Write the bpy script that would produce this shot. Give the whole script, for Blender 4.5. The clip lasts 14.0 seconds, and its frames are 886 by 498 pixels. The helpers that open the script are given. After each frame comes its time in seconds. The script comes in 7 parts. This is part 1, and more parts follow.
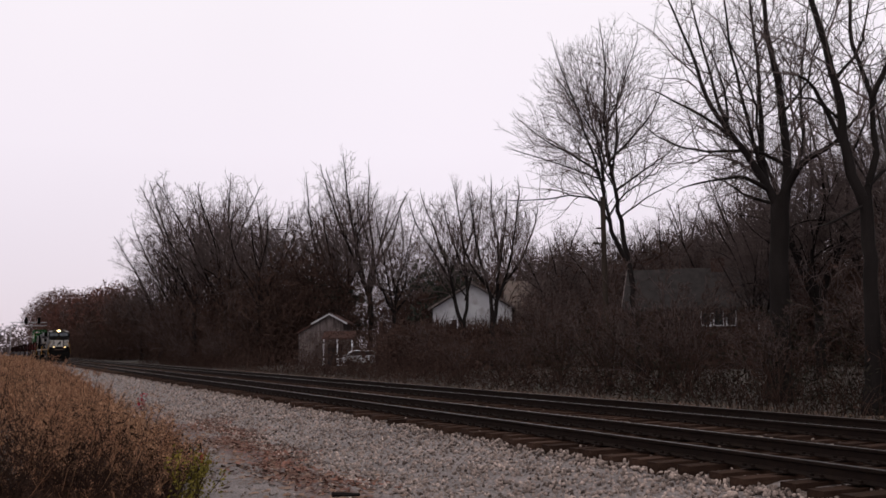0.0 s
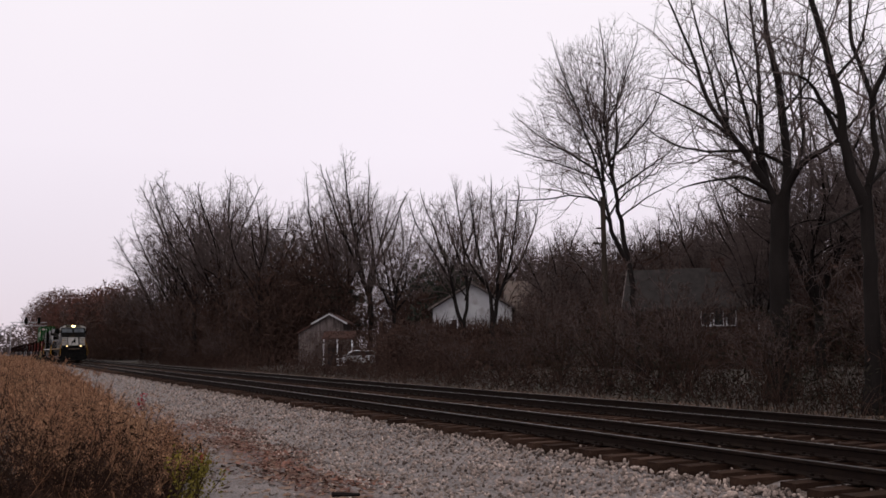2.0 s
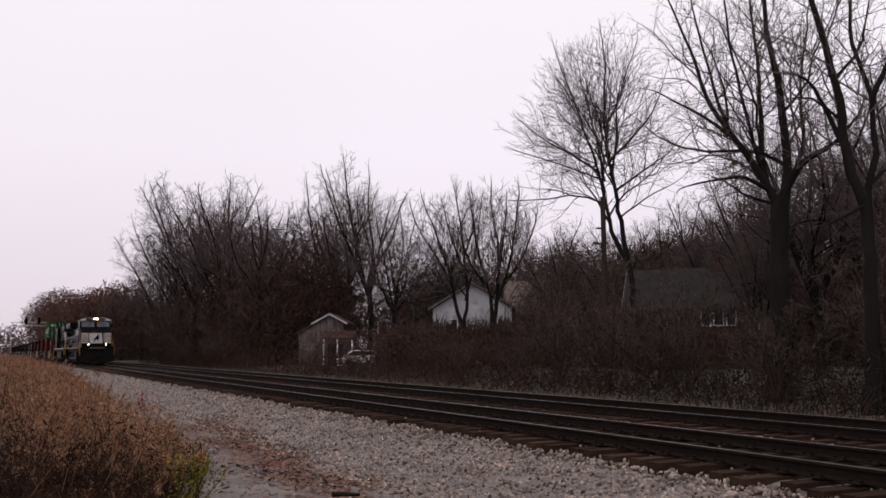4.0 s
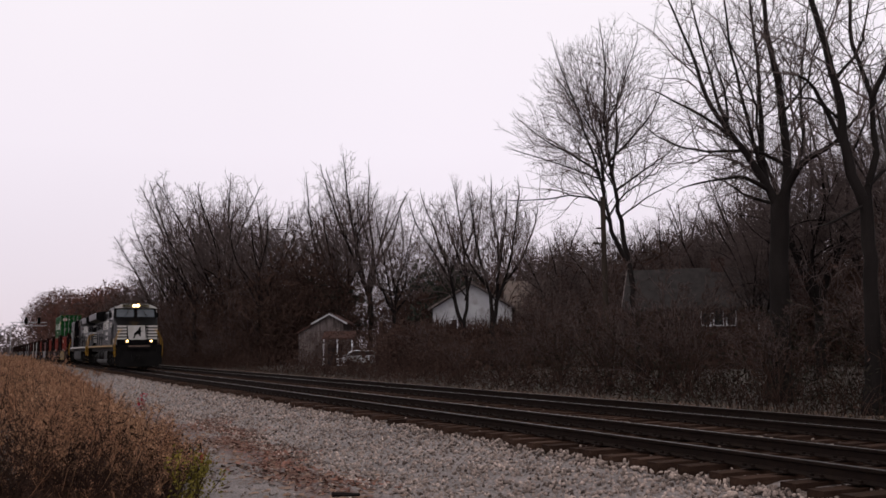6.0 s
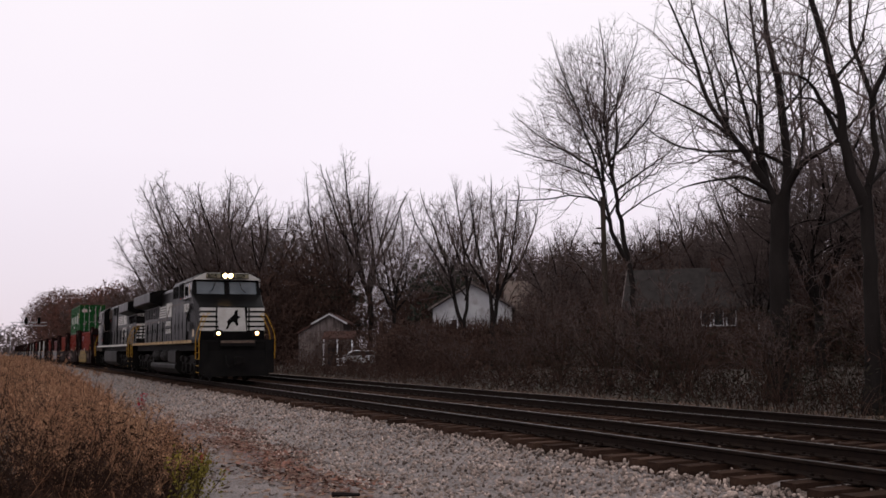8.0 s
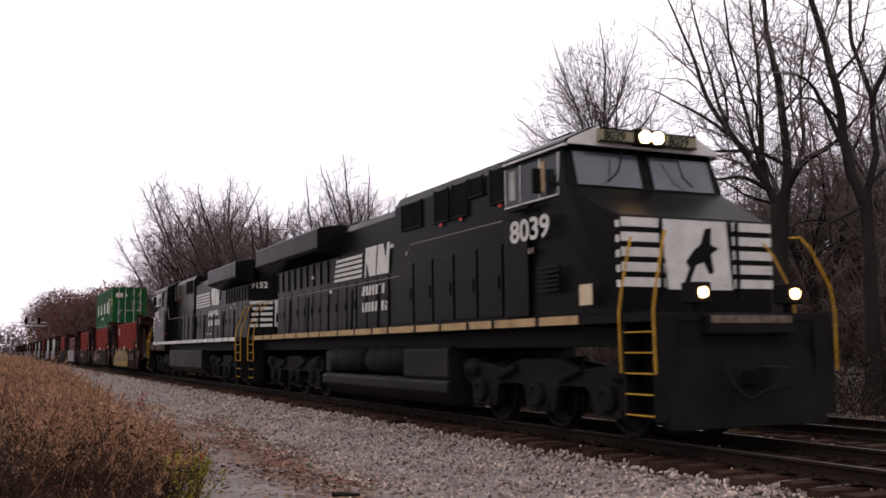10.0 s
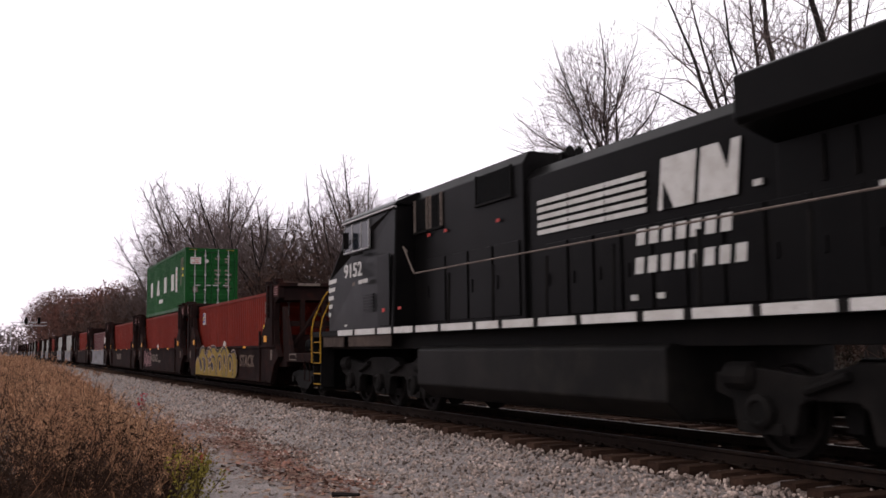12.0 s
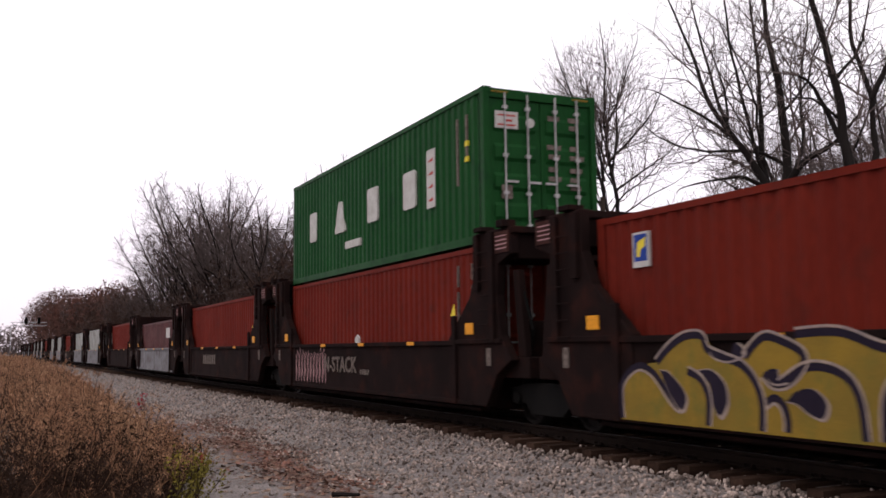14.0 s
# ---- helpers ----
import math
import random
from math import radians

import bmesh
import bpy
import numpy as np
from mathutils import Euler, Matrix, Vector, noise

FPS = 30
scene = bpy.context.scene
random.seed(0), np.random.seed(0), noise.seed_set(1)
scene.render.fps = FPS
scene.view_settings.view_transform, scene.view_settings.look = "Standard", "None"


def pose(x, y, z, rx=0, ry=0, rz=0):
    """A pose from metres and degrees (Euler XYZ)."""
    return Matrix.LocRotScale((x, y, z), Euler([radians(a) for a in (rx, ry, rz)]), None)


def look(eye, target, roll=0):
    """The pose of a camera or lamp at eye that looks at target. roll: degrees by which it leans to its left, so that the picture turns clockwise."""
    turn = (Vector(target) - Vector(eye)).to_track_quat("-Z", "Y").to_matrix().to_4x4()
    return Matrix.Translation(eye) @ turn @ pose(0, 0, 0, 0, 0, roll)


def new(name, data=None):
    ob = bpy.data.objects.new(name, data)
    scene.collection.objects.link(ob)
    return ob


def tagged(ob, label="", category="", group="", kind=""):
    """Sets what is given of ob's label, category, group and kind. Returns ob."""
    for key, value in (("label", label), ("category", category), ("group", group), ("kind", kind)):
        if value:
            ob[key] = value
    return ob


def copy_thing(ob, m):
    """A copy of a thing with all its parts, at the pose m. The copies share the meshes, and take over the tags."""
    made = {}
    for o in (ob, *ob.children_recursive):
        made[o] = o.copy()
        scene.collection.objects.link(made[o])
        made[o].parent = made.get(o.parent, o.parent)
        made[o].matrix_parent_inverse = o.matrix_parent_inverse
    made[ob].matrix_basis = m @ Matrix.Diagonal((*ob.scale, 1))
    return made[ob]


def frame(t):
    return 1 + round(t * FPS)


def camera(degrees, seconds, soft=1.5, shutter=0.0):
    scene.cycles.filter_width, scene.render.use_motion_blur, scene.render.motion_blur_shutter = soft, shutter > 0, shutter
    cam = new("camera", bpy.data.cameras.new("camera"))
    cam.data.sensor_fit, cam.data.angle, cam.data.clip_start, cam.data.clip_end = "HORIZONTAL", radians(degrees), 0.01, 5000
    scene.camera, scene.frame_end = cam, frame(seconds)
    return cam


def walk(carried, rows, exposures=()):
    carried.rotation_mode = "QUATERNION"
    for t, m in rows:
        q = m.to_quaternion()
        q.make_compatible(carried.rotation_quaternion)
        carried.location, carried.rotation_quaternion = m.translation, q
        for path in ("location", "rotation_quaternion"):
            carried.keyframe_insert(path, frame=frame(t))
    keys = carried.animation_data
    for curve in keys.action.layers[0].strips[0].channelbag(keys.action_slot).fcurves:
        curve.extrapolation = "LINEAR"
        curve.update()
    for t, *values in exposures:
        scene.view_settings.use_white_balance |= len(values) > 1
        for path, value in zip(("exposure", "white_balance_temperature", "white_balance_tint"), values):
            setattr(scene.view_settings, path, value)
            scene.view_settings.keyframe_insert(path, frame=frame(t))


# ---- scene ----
# World: the near track runs along x with its rail tops at z = 0; the train comes from -x.
cam = camera(49.78, 14.0, soft=1.6, shutter=0.15)
EYE = Vector((0.0, -9.171, 1.333))
YAW, PITCH, ROLL = radians(-64.81), radians(5.85), -0.72
AIM = EYE + Vector((math.sin(YAW) * math.cos(PITCH), math.cos(YAW) * math.cos(PITCH), math.sin(PITCH)))
walk(cam, [(0.0, look(EYE, AIM, ROLL)), (14.0, look(EYE, AIM, ROLL))],
     exposures=[(0.0, 0.0), (7.5, 0.0), (8.2, 0.1), (10.3, 0.58), (12.4, 0.58), (14.0, 0.48)])

# ---- sky and light: a bright overcast, faintly lilac ----
world = bpy.data.worlds.new("overcast_sky")
scene.world = world
world.use_nodes = True
wn, wl = world.node_tree.nodes, world.node_tree.links
wn.clear()
sky = wn.new("ShaderNodeTexSky")
sky.sky_type, sky.sun_disc = "NISHITA", False
sky.sun_elevation, sky.sun_rotation = radians(38), radians(150)
tc = wn.new("ShaderNodeTexCoord")
sep = wn.new("ShaderNodeSeparateXYZ")
wl.new(tc.outputs["Generated"], sep.inputs[0])
ramp = wn.new("ShaderNodeValToRGB")
wl.new(sep.outputs["Z"], ramp.inputs[0])
ramp.color_ramp.elements[0].position, ramp.color_ramp.elements[0].color = 0.0, (0.72, 0.62, 0.70, 1)
ramp.color_ramp.elements[1].position, ramp.color_ramp.elements[1].color = 0.55, (1.0, 0.945, 0.97, 1)
e = ramp.color_ramp.elements.new(0.2)
e.color = (0.90, 0.815, 0.885, 1)
cloud = wn.new("ShaderNodeTexNoise")
cloud.inputs["Scale"].default_value, cloud.inputs["Detail"].default_value = 1.6, 3
wl.new(tc.outputs["Generated"], cloud.inputs["Vector"])
cmap = wn.new("ShaderNodeMapRange")
cmap.inputs["To Min"].default_value, cmap.inputs["To Max"].default_value = 0.93, 1.07
wl.new(cloud.outputs["Fac"], cmap.inputs["Value"])
cmul = wn.new("ShaderNodeMix")
cmul.data_type, cmul.blend_type = "RGBA", "MULTIPLY"
cmul.inputs["Factor"].default_value = 1
wl.new(ramp.outputs["Color"], cmul.inputs[6])
wl.new(cmap.outputs["Result"], cmul.inputs[7])
bg_sky, bg_cloud, add, wout = (wn.new("ShaderNodeBackground"), wn.new("ShaderNodeBackground"),
                               wn.new("ShaderNodeAddShader"), wn.new("ShaderNodeOutputWorld"))
bg_sky.inputs["Strength"].default_value, bg_cloud.inputs["Strength"].default_value = 0.01, 1.0
wl.new(sky.outputs["Color"], bg_sky.inputs["Color"])
wl.new(cmul.outputs[2], bg_cloud.inputs["Color"])
wl.new(bg_sky.outputs[0], add.inputs[0])
wl.new(bg_cloud.outputs[0], add.inputs[1])
wl.new(add.outputs[0], wout.inputs["Surface"])
sun_data = bpy.data.lights.new("sun", "SUN")
sun_data.energy, sun_data.angle, sun_data.color = 0.5, radians(25), (1.0, 0.96, 0.93)
sun = new("sun", sun_data)
sun.matrix_world = look((0, -40, 60), (-20, 0, 0))


# ---- materials ----
def material(name, base, base2=None, rough=0.6, metal=0.0, scale=6.0, bump=0.15, fine=60.0, dirt=None, dirt_scale=1.2,
             dirt_lo=0.5, dirt_hi=0.75, spread=0.0, spec=0.04, random_by="", stretch=(1, 1, 1), coat=0.0):
    """Two-scale procedural surface: broad variation, fine grain with relief, and shaped dirt."""
    m = bpy.data.materials.new(name)
    m.use_nodes = True
    n, l = m.node_tree.nodes, m.node_tree.links
    b = n["Principled BSDF"]
    co = n.new("ShaderNodeTexCoord")
    mp = n.new("ShaderNodeMapping")
    mp.inputs["Scale"].default_value = stretch
    l.new(co.outputs["Object"], mp.inputs["Vector"])
    big = n.new("ShaderNodeTexNoise")
    big.inputs["Scale"].default_value, big.inputs["Detail"].default_value = scale, 5
    l.new(mp.outputs[0], big.inputs["Vector"])
    sm = n.new("ShaderNodeTexNoise")
    sm.inputs["Scale"].default_value, sm.inputs["Detail"].default_value = fine, 4
    l.new(mp.outputs[0], sm.inputs["Vector"])
    mix = n.new("ShaderNodeMix")
    mix.data_type = "RGBA"
    mix.inputs[6].default_value = (*base, 1)
    mix.inputs[7].default_value = (*(base2 or [c * 0.75 for c in base]), 1)
    st = n.new("ShaderNodeMapRange")
    st.inputs["From Min"].default_value, st.inputs["From Max"].default_value = 0.35, 0.65
    l.new(big.outputs["Fac"], st.inputs["Value"])
    l.new(st.outputs[0], mix.inputs["Factor"])
    out = mix.outputs[2]
    gm = n.new("ShaderNodeMix")
    gm.data_type, gm.blend_type = "RGBA", "MULTIPLY"
    gm.inputs["Factor"].default_value = 1
    gr = n.new("ShaderNodeMapRange")
    gr.inputs["To Min"].default_value, gr.inputs["To Max"].default_value = 0.72, 1.28
    l.new(sm.outputs["Fac"], gr.inputs["Value"])
    l.new(out, gm.inputs[6])
    l.new(gr.outputs[0], gm.inputs[7])
    out = gm.outputs[2]
    if dirt:
        dn = n.new("ShaderNodeTexNoise")
        dn.inputs["Scale"].default_value, dn.inputs["Detail"].default_value = dirt_scale, 8
        dn.inputs["Roughness"].default_value = 0.65
        l.new(co.outputs["Object"], dn.inputs["Vector"])
        dr = n.new("ShaderNodeMapRange")
        dr.inputs["From Min"].default_value, dr.inputs["From Max"].default_value = dirt_lo, dirt_hi
        l.new(dn.outputs["Fac"], dr.inputs["Value"])
        dm = n.new("ShaderNodeMix")
        dm.data_type = "RGBA"
        dm.inputs[7].default_value = (*dirt, 1)
        l.new(dr.outputs[0], dm.inputs["Factor"])
        l.new(out, dm.inputs[6])
        out = dm.outputs[2]
    if spread:
        if random_by == "object":
            oi = n.new("ShaderNodeObjectInfo")
            rnd = oi.outputs["Random"]
        else:
            ge = n.new("ShaderNodeNewGeometry")
            rnd = ge.outputs["Random Per Island"]
        rr = n.new("ShaderNodeMapRange")
        rr.inputs["To Min"].default_value, rr.inputs["To Max"].default_value = 1 - spread, 1 + spread
        l.new(rnd, rr.inputs["Value"])
        rm = n.new("ShaderNodeMix")
        rm.data_type, rm.blend_type = "RGBA", "MULTIPLY"
        rm.inputs["Factor"].default_value = 1
        l.new(out, rm.inputs[6])
        l.new(rr.outputs[0], rm.inputs[7])
        out = rm.outputs[2]
    l.new(out, b.inputs["Base Color"])
    b.inputs["Metallic"].default_value = metal
    b.inputs["Specular IOR Level"].default_value = spec
    b.inputs["Coat Weight"].default_value = coat
    rg = n.new("ShaderNodeMapRange")
    rg.inputs["To Min"].default_value, rg.inputs["To Max"].default_value = max(rough - 0.12, 0.02), min(rough + 0.12, 1)
    l.new(big.outputs["Fac"], rg.inputs["Value"])
    l.new(rg.outputs[0], b.inputs["Roughness"])
    if bump:
        bu = n.new("ShaderNodeBump")
        bu.inputs["Strength"].default_value, bu.inputs["Distance"].default_value = bump, 0.02
        l.new(sm.outputs["Fac"], bu.inputs["Height"])
        l.new(bu.outputs[0], b.inputs["Normal"])
    return m


def glowing(name, color, strength):
    m = bpy.data.materials.new(name)
    m.use_nodes = True
    b = m.node_tree.nodes["Principled BSDF"]
    b.inputs["Base Color"].default_value = (0.9, 0.88, 0.8, 1)
    b.inputs["Emission Color"].default_value = (*color, 1)
    b.inputs["Emission Strength"].default_value = strength
    return m


M_BLACK = material("black_loco_paint", (0.003, 0.0028, 0.0029), (0.0046, 0.0042, 0.0042), rough=0.34, scale=1.3, fine=25, bump=0.03,
                   dirt=(0.0062, 0.0054, 0.005), dirt_scale=0.7, dirt_lo=0.52, dirt_hi=0.8, spec=0.026)
M_BLACK_DULL = material("dull_black_steel", (0.004, 0.0037, 0.0037), (0.007, 0.0062, 0.0058), rough=0.7, scale=3, bump=0.1, spec=0.05)
M_TRUCK = material("dusty_grey_truck_casting", (0.0085, 0.0072, 0.0066), (0.0045, 0.004, 0.0038), rough=0.8, scale=3, bump=0.2, spec=0.06,
                   dirt=(0.004, 0.0035, 0.0035), dirt_scale=2.5)
M_WHITE = material("off_white_marking_paint", (0.432, 0.414, 0.396), (0.36, 0.342, 0.318), rough=0.55, scale=4, bump=0.03,
                   dirt=(0.18, 0.162, 0.144), dirt_scale=5, dirt_lo=0.6, dirt_hi=0.85)
M_CREAM = material("dirty_cream_sill_stripe", (0.3, 0.205, 0.105), (0.23, 0.155, 0.085), rough=0.6, scale=2.5, bump=0.03,
                   dirt=(0.121, 0.0825, 0.0495), dirt_scale=3, dirt_lo=0.52, dirt_hi=0.75)
M_CREAM_PALE = material("pale_cream_plate", (0.42, 0.33, 0.23), (0.36, 0.28, 0.2), rough=0.5, scale=6, bump=0.02)
M_SAFETY = material("safety_yellow_paint", (0.3, 0.165, 0.02), (0.22, 0.115, 0.015), rough=0.5, scale=6, bump=0.02)
M_SILVER = material("bare_window_trim", (0.33, 0.318, 0.312), rough=0.4, metal=0.6, scale=9, bump=0.02)
M_RED_BOX = material("oxide_red_container_paint", (0.112, 0.0125, 0.0068), (0.092, 0.0102, 0.0062), rough=0.6, scale=0.9, fine=18, bump=0.04,
                     dirt=(0.062, 0.0125, 0.0085), dirt_scale=1.8, dirt_lo=0.52, dirt_hi=0.78, stretch=(1, 1, 0.35))
M_TANK = material("grimy_dark_grey_tank", (0.0068, 0.0061, 0.0057), (0.0046, 0.0042, 0.004), rough=0.55, scale=0.8, bump=0.04, dirt=(0.016, 0.014, 0.012), dirt_scale=0.9, spec=0.06, stretch=(1, 1, 0.4))
M_GREEN_BOX = material("bright_green_container_paint", (0.0085, 0.05, 0.0125), (0.0068, 0.041, 0.0105), rough=0.5, scale=1.0, fine=18, bump=0.03,
                       dirt=(0.00504, 0.0252, 0.0105), dirt_scale=2, dirt_lo=0.55, dirt_hi=0.8, stretch=(1, 1, 0.35))
M_GREY_BOX = material("weathered_white_container_paint", (0.3, 0.3, 0.288), (0.228, 0.222, 0.21), rough=0.6, scale=1.0, bump=0.03,
                      dirt=(0.096, 0.072, 0.06), dirt_scale=1.5)
M_WELL = material("rust_brown_well_car_paint", (0.0125, 0.0068, 0.0062), (0.0085, 0.0052, 0.005), rough=0.8, scale=1.4, bump=0.12,
                  dirt=(0.027, 0.0095, 0.007), dirt_scale=1.9, dirt_lo=0.52, dirt_hi=0.75, spec=0.02)
M_WELL_PALE = material("pale_overpainted_well_side", (0.17, 0.17, 0.18), (0.12, 0.11, 0.115), rough=0.7, scale=1.5, bump=0.08,
                       dirt=(0.05, 0.03, 0.025), dirt_scale=2)
M_AMBER = material("amber_reflector_plate", (0.65, 0.27, 0.02), rough=0.35, scale=20, bump=0.02)
M_RED_TAG = material("red_warning_decal", (0.36, 0.05, 0.045), rough=0.5, scale=20, bump=0.0)
M_GRAF_Y = material("mustard_spray_paint", (0.2, 0.125, 0.02), (0.15, 0.1, 0.02), rough=0.6, scale=2.2, bump=0.05,
                    dirt=(0.12, 0.1, 0.022), dirt_scale=2.5, dirt_lo=0.5, dirt_hi=0.7)
M_GRAF_K = material("dark_violet_spray_paint", (0.016, 0.011, 0.02), (0.012, 0.009, 0.016), rough=0.6, scale=4, bump=0.03)
M_GRAF_W = material("cream_spray_paint", (0.3, 0.23, 0.185), (0.18, 0.14, 0.14), rough=0.6, scale=4, bump=0.03)
M_GRAF_P = material("faded_pink_spray_paint", (0.34, 0.2, 0.2), (0.25, 0.14, 0.15), rough=0.7, scale=4, bump=0.03)
M_STENCIL = material("worn_pale_stencil_paint", (0.15, 0.12, 0.104), (0.08, 0.062, 0.054), rough=0.7, scale=14, bump=0.03)
M_BLUE = material("blue_label_film", (0.02, 0.045, 0.22), rough=0.4, scale=20, bump=0)
M_LABEL_YELLOW = material("yellow_label_film", (0.7, 0.55, 0.05), rough=0.4, scale=20, bump=0)
M_RAIL = material("rusted_rail_web", (0.014, 0.009, 0.007), (0.01, 0.007, 0.006), rough=0.85, scale=8, bump=0.2)
M_RAIL_TOP = material("worn_rail_head", (0.1, 0.095, 0.095), (0.065, 0.0575, 0.055), rough=0.4, metal=0.8, scale=3, bump=0.03, stretch=(0.1, 4, 4))
M_TIE = material("creosoted_oak_tie", (0.026, 0.0145, 0.0105), (0.042, 0.024, 0.0165), rough=0.92, scale=5, fine=40, bump=0.5,
                 dirt=(0.015, 0.011, 0.009), dirt_scale=3, stretch=(5, 0.8, 5), spread=0.35, random_by="object")
M_WHEEL = material("dark_wheel_steel", (0.014, 0.012, 0.0112), rough=0.7, metal=0.4, scale=6, bump=0.1)
M_TREAD = material("polished_wheel_tread", (0.4, 0.38, 0.37), rough=0.3, metal=0.9, scale=6, bump=0.02)
M_PANE = material("tinted_cab_glass", (0.012, 0.014, 0.018), (0.008, 0.01, 0.013), rough=0.1, scale=1.5, bump=0.0, spec=0.14)
M_NUMBER_BOARD = material("dull_cream_number_board", (0.2, 0.18, 0.12), (0.15, 0.13, 0.09), rough=0.6, scale=8, bump=0.02)
# the sky's reflection is put partly into this pale base colour
M_WINDSHIELD = material("sky_toned_windshield", (0.045, 0.055, 0.066), (0.03, 0.038, 0.048), rough=0.08, scale=1.2, bump=0.0, spec=0.5)
M_LAMP = glowing("lit_headlamp_lens", (1.0, 0.6, 0.25), 14.0)
M_DITCH = glowing("lit_ditch_lamp_lens", (1.0, 0.52, 0.18), 9.0)
M_BALLAST = material("grey_limestone_ballast", (0.265, 0.21, 0.183), (0.14, 0.108, 0.094), rough=0.9, scale=2, fine=40, bump=0.4,
                     spread=0.7, random_by="island")
M_BARK = material("dark_grey_bark", (0.012, 0.0098, 0.0092), (0.018, 0.015, 0.014), rough=0.95, scale=3, fine=26, bump=0.6, stretch=(1, 1, 0.25))
M_TWIG = material("brown_grey_twigs", (0.1, 0.076, 0.071), (0.075, 0.056, 0.053), rough=0.95, scale=3, bump=0.0, spread=0.25)
M_BRUSH = material("dark_brown_brushwood", (0.046, 0.027, 0.021), (0.03, 0.019, 0.0155), rough=0.95, scale=1, bump=0.0, spread=0.4)
M_LEAF_DEAD = material("withered_brown_leaves", (0.055, 0.032, 0.025), (0.035, 0.022, 0.018), rough=0.9, scale=0.5, bump=0.0, spread=0.45)
M_LEAF_RUST = material("rust_red_oak_leaves", (0.1, 0.045, 0.035), (0.06, 0.04, 0.032), rough=0.9, scale=0.1, bump=0.0, spread=0.4)
M_EVERGREEN = material("dark_cedar_foliage", (0.03, 0.032, 0.024), (0.022, 0.024, 0.02), rough=0.9, scale=1, bump=0.0, spread=0.4)
# leaf colour that carries the near bank's shade
M_BANK_SHADE = material("shade_dark_bank_leaves", (0.017, 0.0155, 0.0115), (0.025, 0.019, 0.0145), rough=0.8, scale=0.6, bump=0.0, spread=0.45)
M_WEED = material("dry_tan_weed_stalks", (0.19, 0.105, 0.06), (0.1, 0.048, 0.028), rough=0.9, scale=0.8, bump=0.0, spread=0.45)
M_WEED_TOP = material("fluffy_tan_seed_heads", (0.4, 0.235, 0.145), (0.28, 0.14, 0.082), rough=0.95, scale=0.8, bump=0.0, spread=0.35)
# dead-weed brown with the bank's inner shade put into the colour
M_WEED_SHADE = material("shade_darkened_dead_weeds", (0.035, 0.019, 0.013), (0.02, 0.012, 0.009), rough=0.95, scale=1, bump=0.0, spread=0.4)
M_GRASS = material("green_grass_blades", (0.07, 0.1, 0.03), (0.1, 0.1, 0.04), rough=0.8, scale=2, bump=0.0, spread=0.35)
M_VERGE = material("dull_brown_verge_grass", (0.062, 0.041, 0.027), (0.036, 0.028, 0.018), rough=0.9, scale=1, bump=0.0, spread=0.4)
M_LIME = material("yellow_green_shrub_leaves", (0.16, 0.13, 0.022), (0.1, 0.085, 0.018), rough=0.7, scale=2, bump=0.0, spread=0.35)
M_SUMAC = material("crimson_sapling_leaves", (0.3, 0.035, 0.05), (0.22, 0.03, 0.04), rough=0.7, scale=2, bump=0.0, spread=0.3)
M_LITTER = material("fallen_leaf_litter", (0.14, 0.085, 0.06), (0.2, 0.14, 0.11), rough=0.95, scale=1, bump=0.0, spread=0.5)
M_LITTER_RED = material("wet_rust_red_leaves", (0.165, 0.08, 0.06), (0.105, 0.06, 0.047), rough=0.9, scale=1, bump=0.0, spread=0.5)
M_STENCIL_FAINT = material("faded_brown_stencil_paint", (0.115, 0.083, 0.066), (0.06, 0.042, 0.035), rough=0.8, scale=9, bump=0.03)
M_SKIRT = material("dust_coated_frame_paint", (0.06, 0.044, 0.036), (0.036, 0.028, 0.025), rough=0.9, scale=3, bump=0.1, dirt=(0.02, 0.017, 0.016))
# white siding with dirt stains; its shade is put into the greyer base
M_SIDING_DIM = material("shade_dimmed_white_siding", (0.4, 0.395, 0.41), (0.31, 0.305, 0.32), rough=0.8, scale=0.8, bump=0.08, dirt=(0.2, 0.18, 0.175), dirt_scale=0.9)
M_SIDING = material("white_clapboard_paint", (0.72, 0.72, 0.75), (0.62, 0.62, 0.66), rough=0.7, scale=1, bump=0.05)
M_SHED = material("weathered_pale_boards", (0.15, 0.125, 0.12), (0.07, 0.055, 0.052), rough=0.9, scale=2, bump=0.2, stretch=(3, 3, 0.4),
                  dirt=(0.035, 0.026, 0.024), dirt_scale=1.5)
M_ROOF = material("brown_asphalt_shingle", (0.15, 0.115, 0.1), (0.11, 0.09, 0.08), rough=0.95, scale=2, fine=30, bump=0.3)
M_ROOF_RED = material("rust_brown_metal_roof", (0.07, 0.036, 0.03), (0.045, 0.028, 0.025), rough=0.8, scale=2, fine=30, bump=0.2)
M_ROOF_DARK = material("dark_shingle_roof", (0.03, 0.026, 0.025), (0.02, 0.0175, 0.017), rough=0.95, scale=2, fine=30, bump=0.3)
M_BRICK = material("dull_red_brick_wall", (0.05, 0.028, 0.023), (0.035, 0.021, 0.018), rough=0.9, scale=3, bump=0.2)
M_FENCE = material("weathered_board_fence", (0.13, 0.105, 0.095), (0.09, 0.075, 0.07), rough=0.95, scale=3, bump=0.3, spread=0.25, random_by="object")
M_POLE = material("weathered_utility_pole", (0.042, 0.032, 0.026), (0.028, 0.022, 0.018), rough=0.95, scale=3, bump=0.3, stretch=(2, 2, 0.2))
M_DARK_PANE = material("dark_window_pane", (0.02, 0.022, 0.025), rough=0.15, scale=2, bump=0.0)
M_SIGNAL = material("galvanised_signal_steel", (0.3, 0.3, 0.31), (0.22, 0.22, 0.23), rough=0.5, metal=0.5, scale=4, bump=0.05)


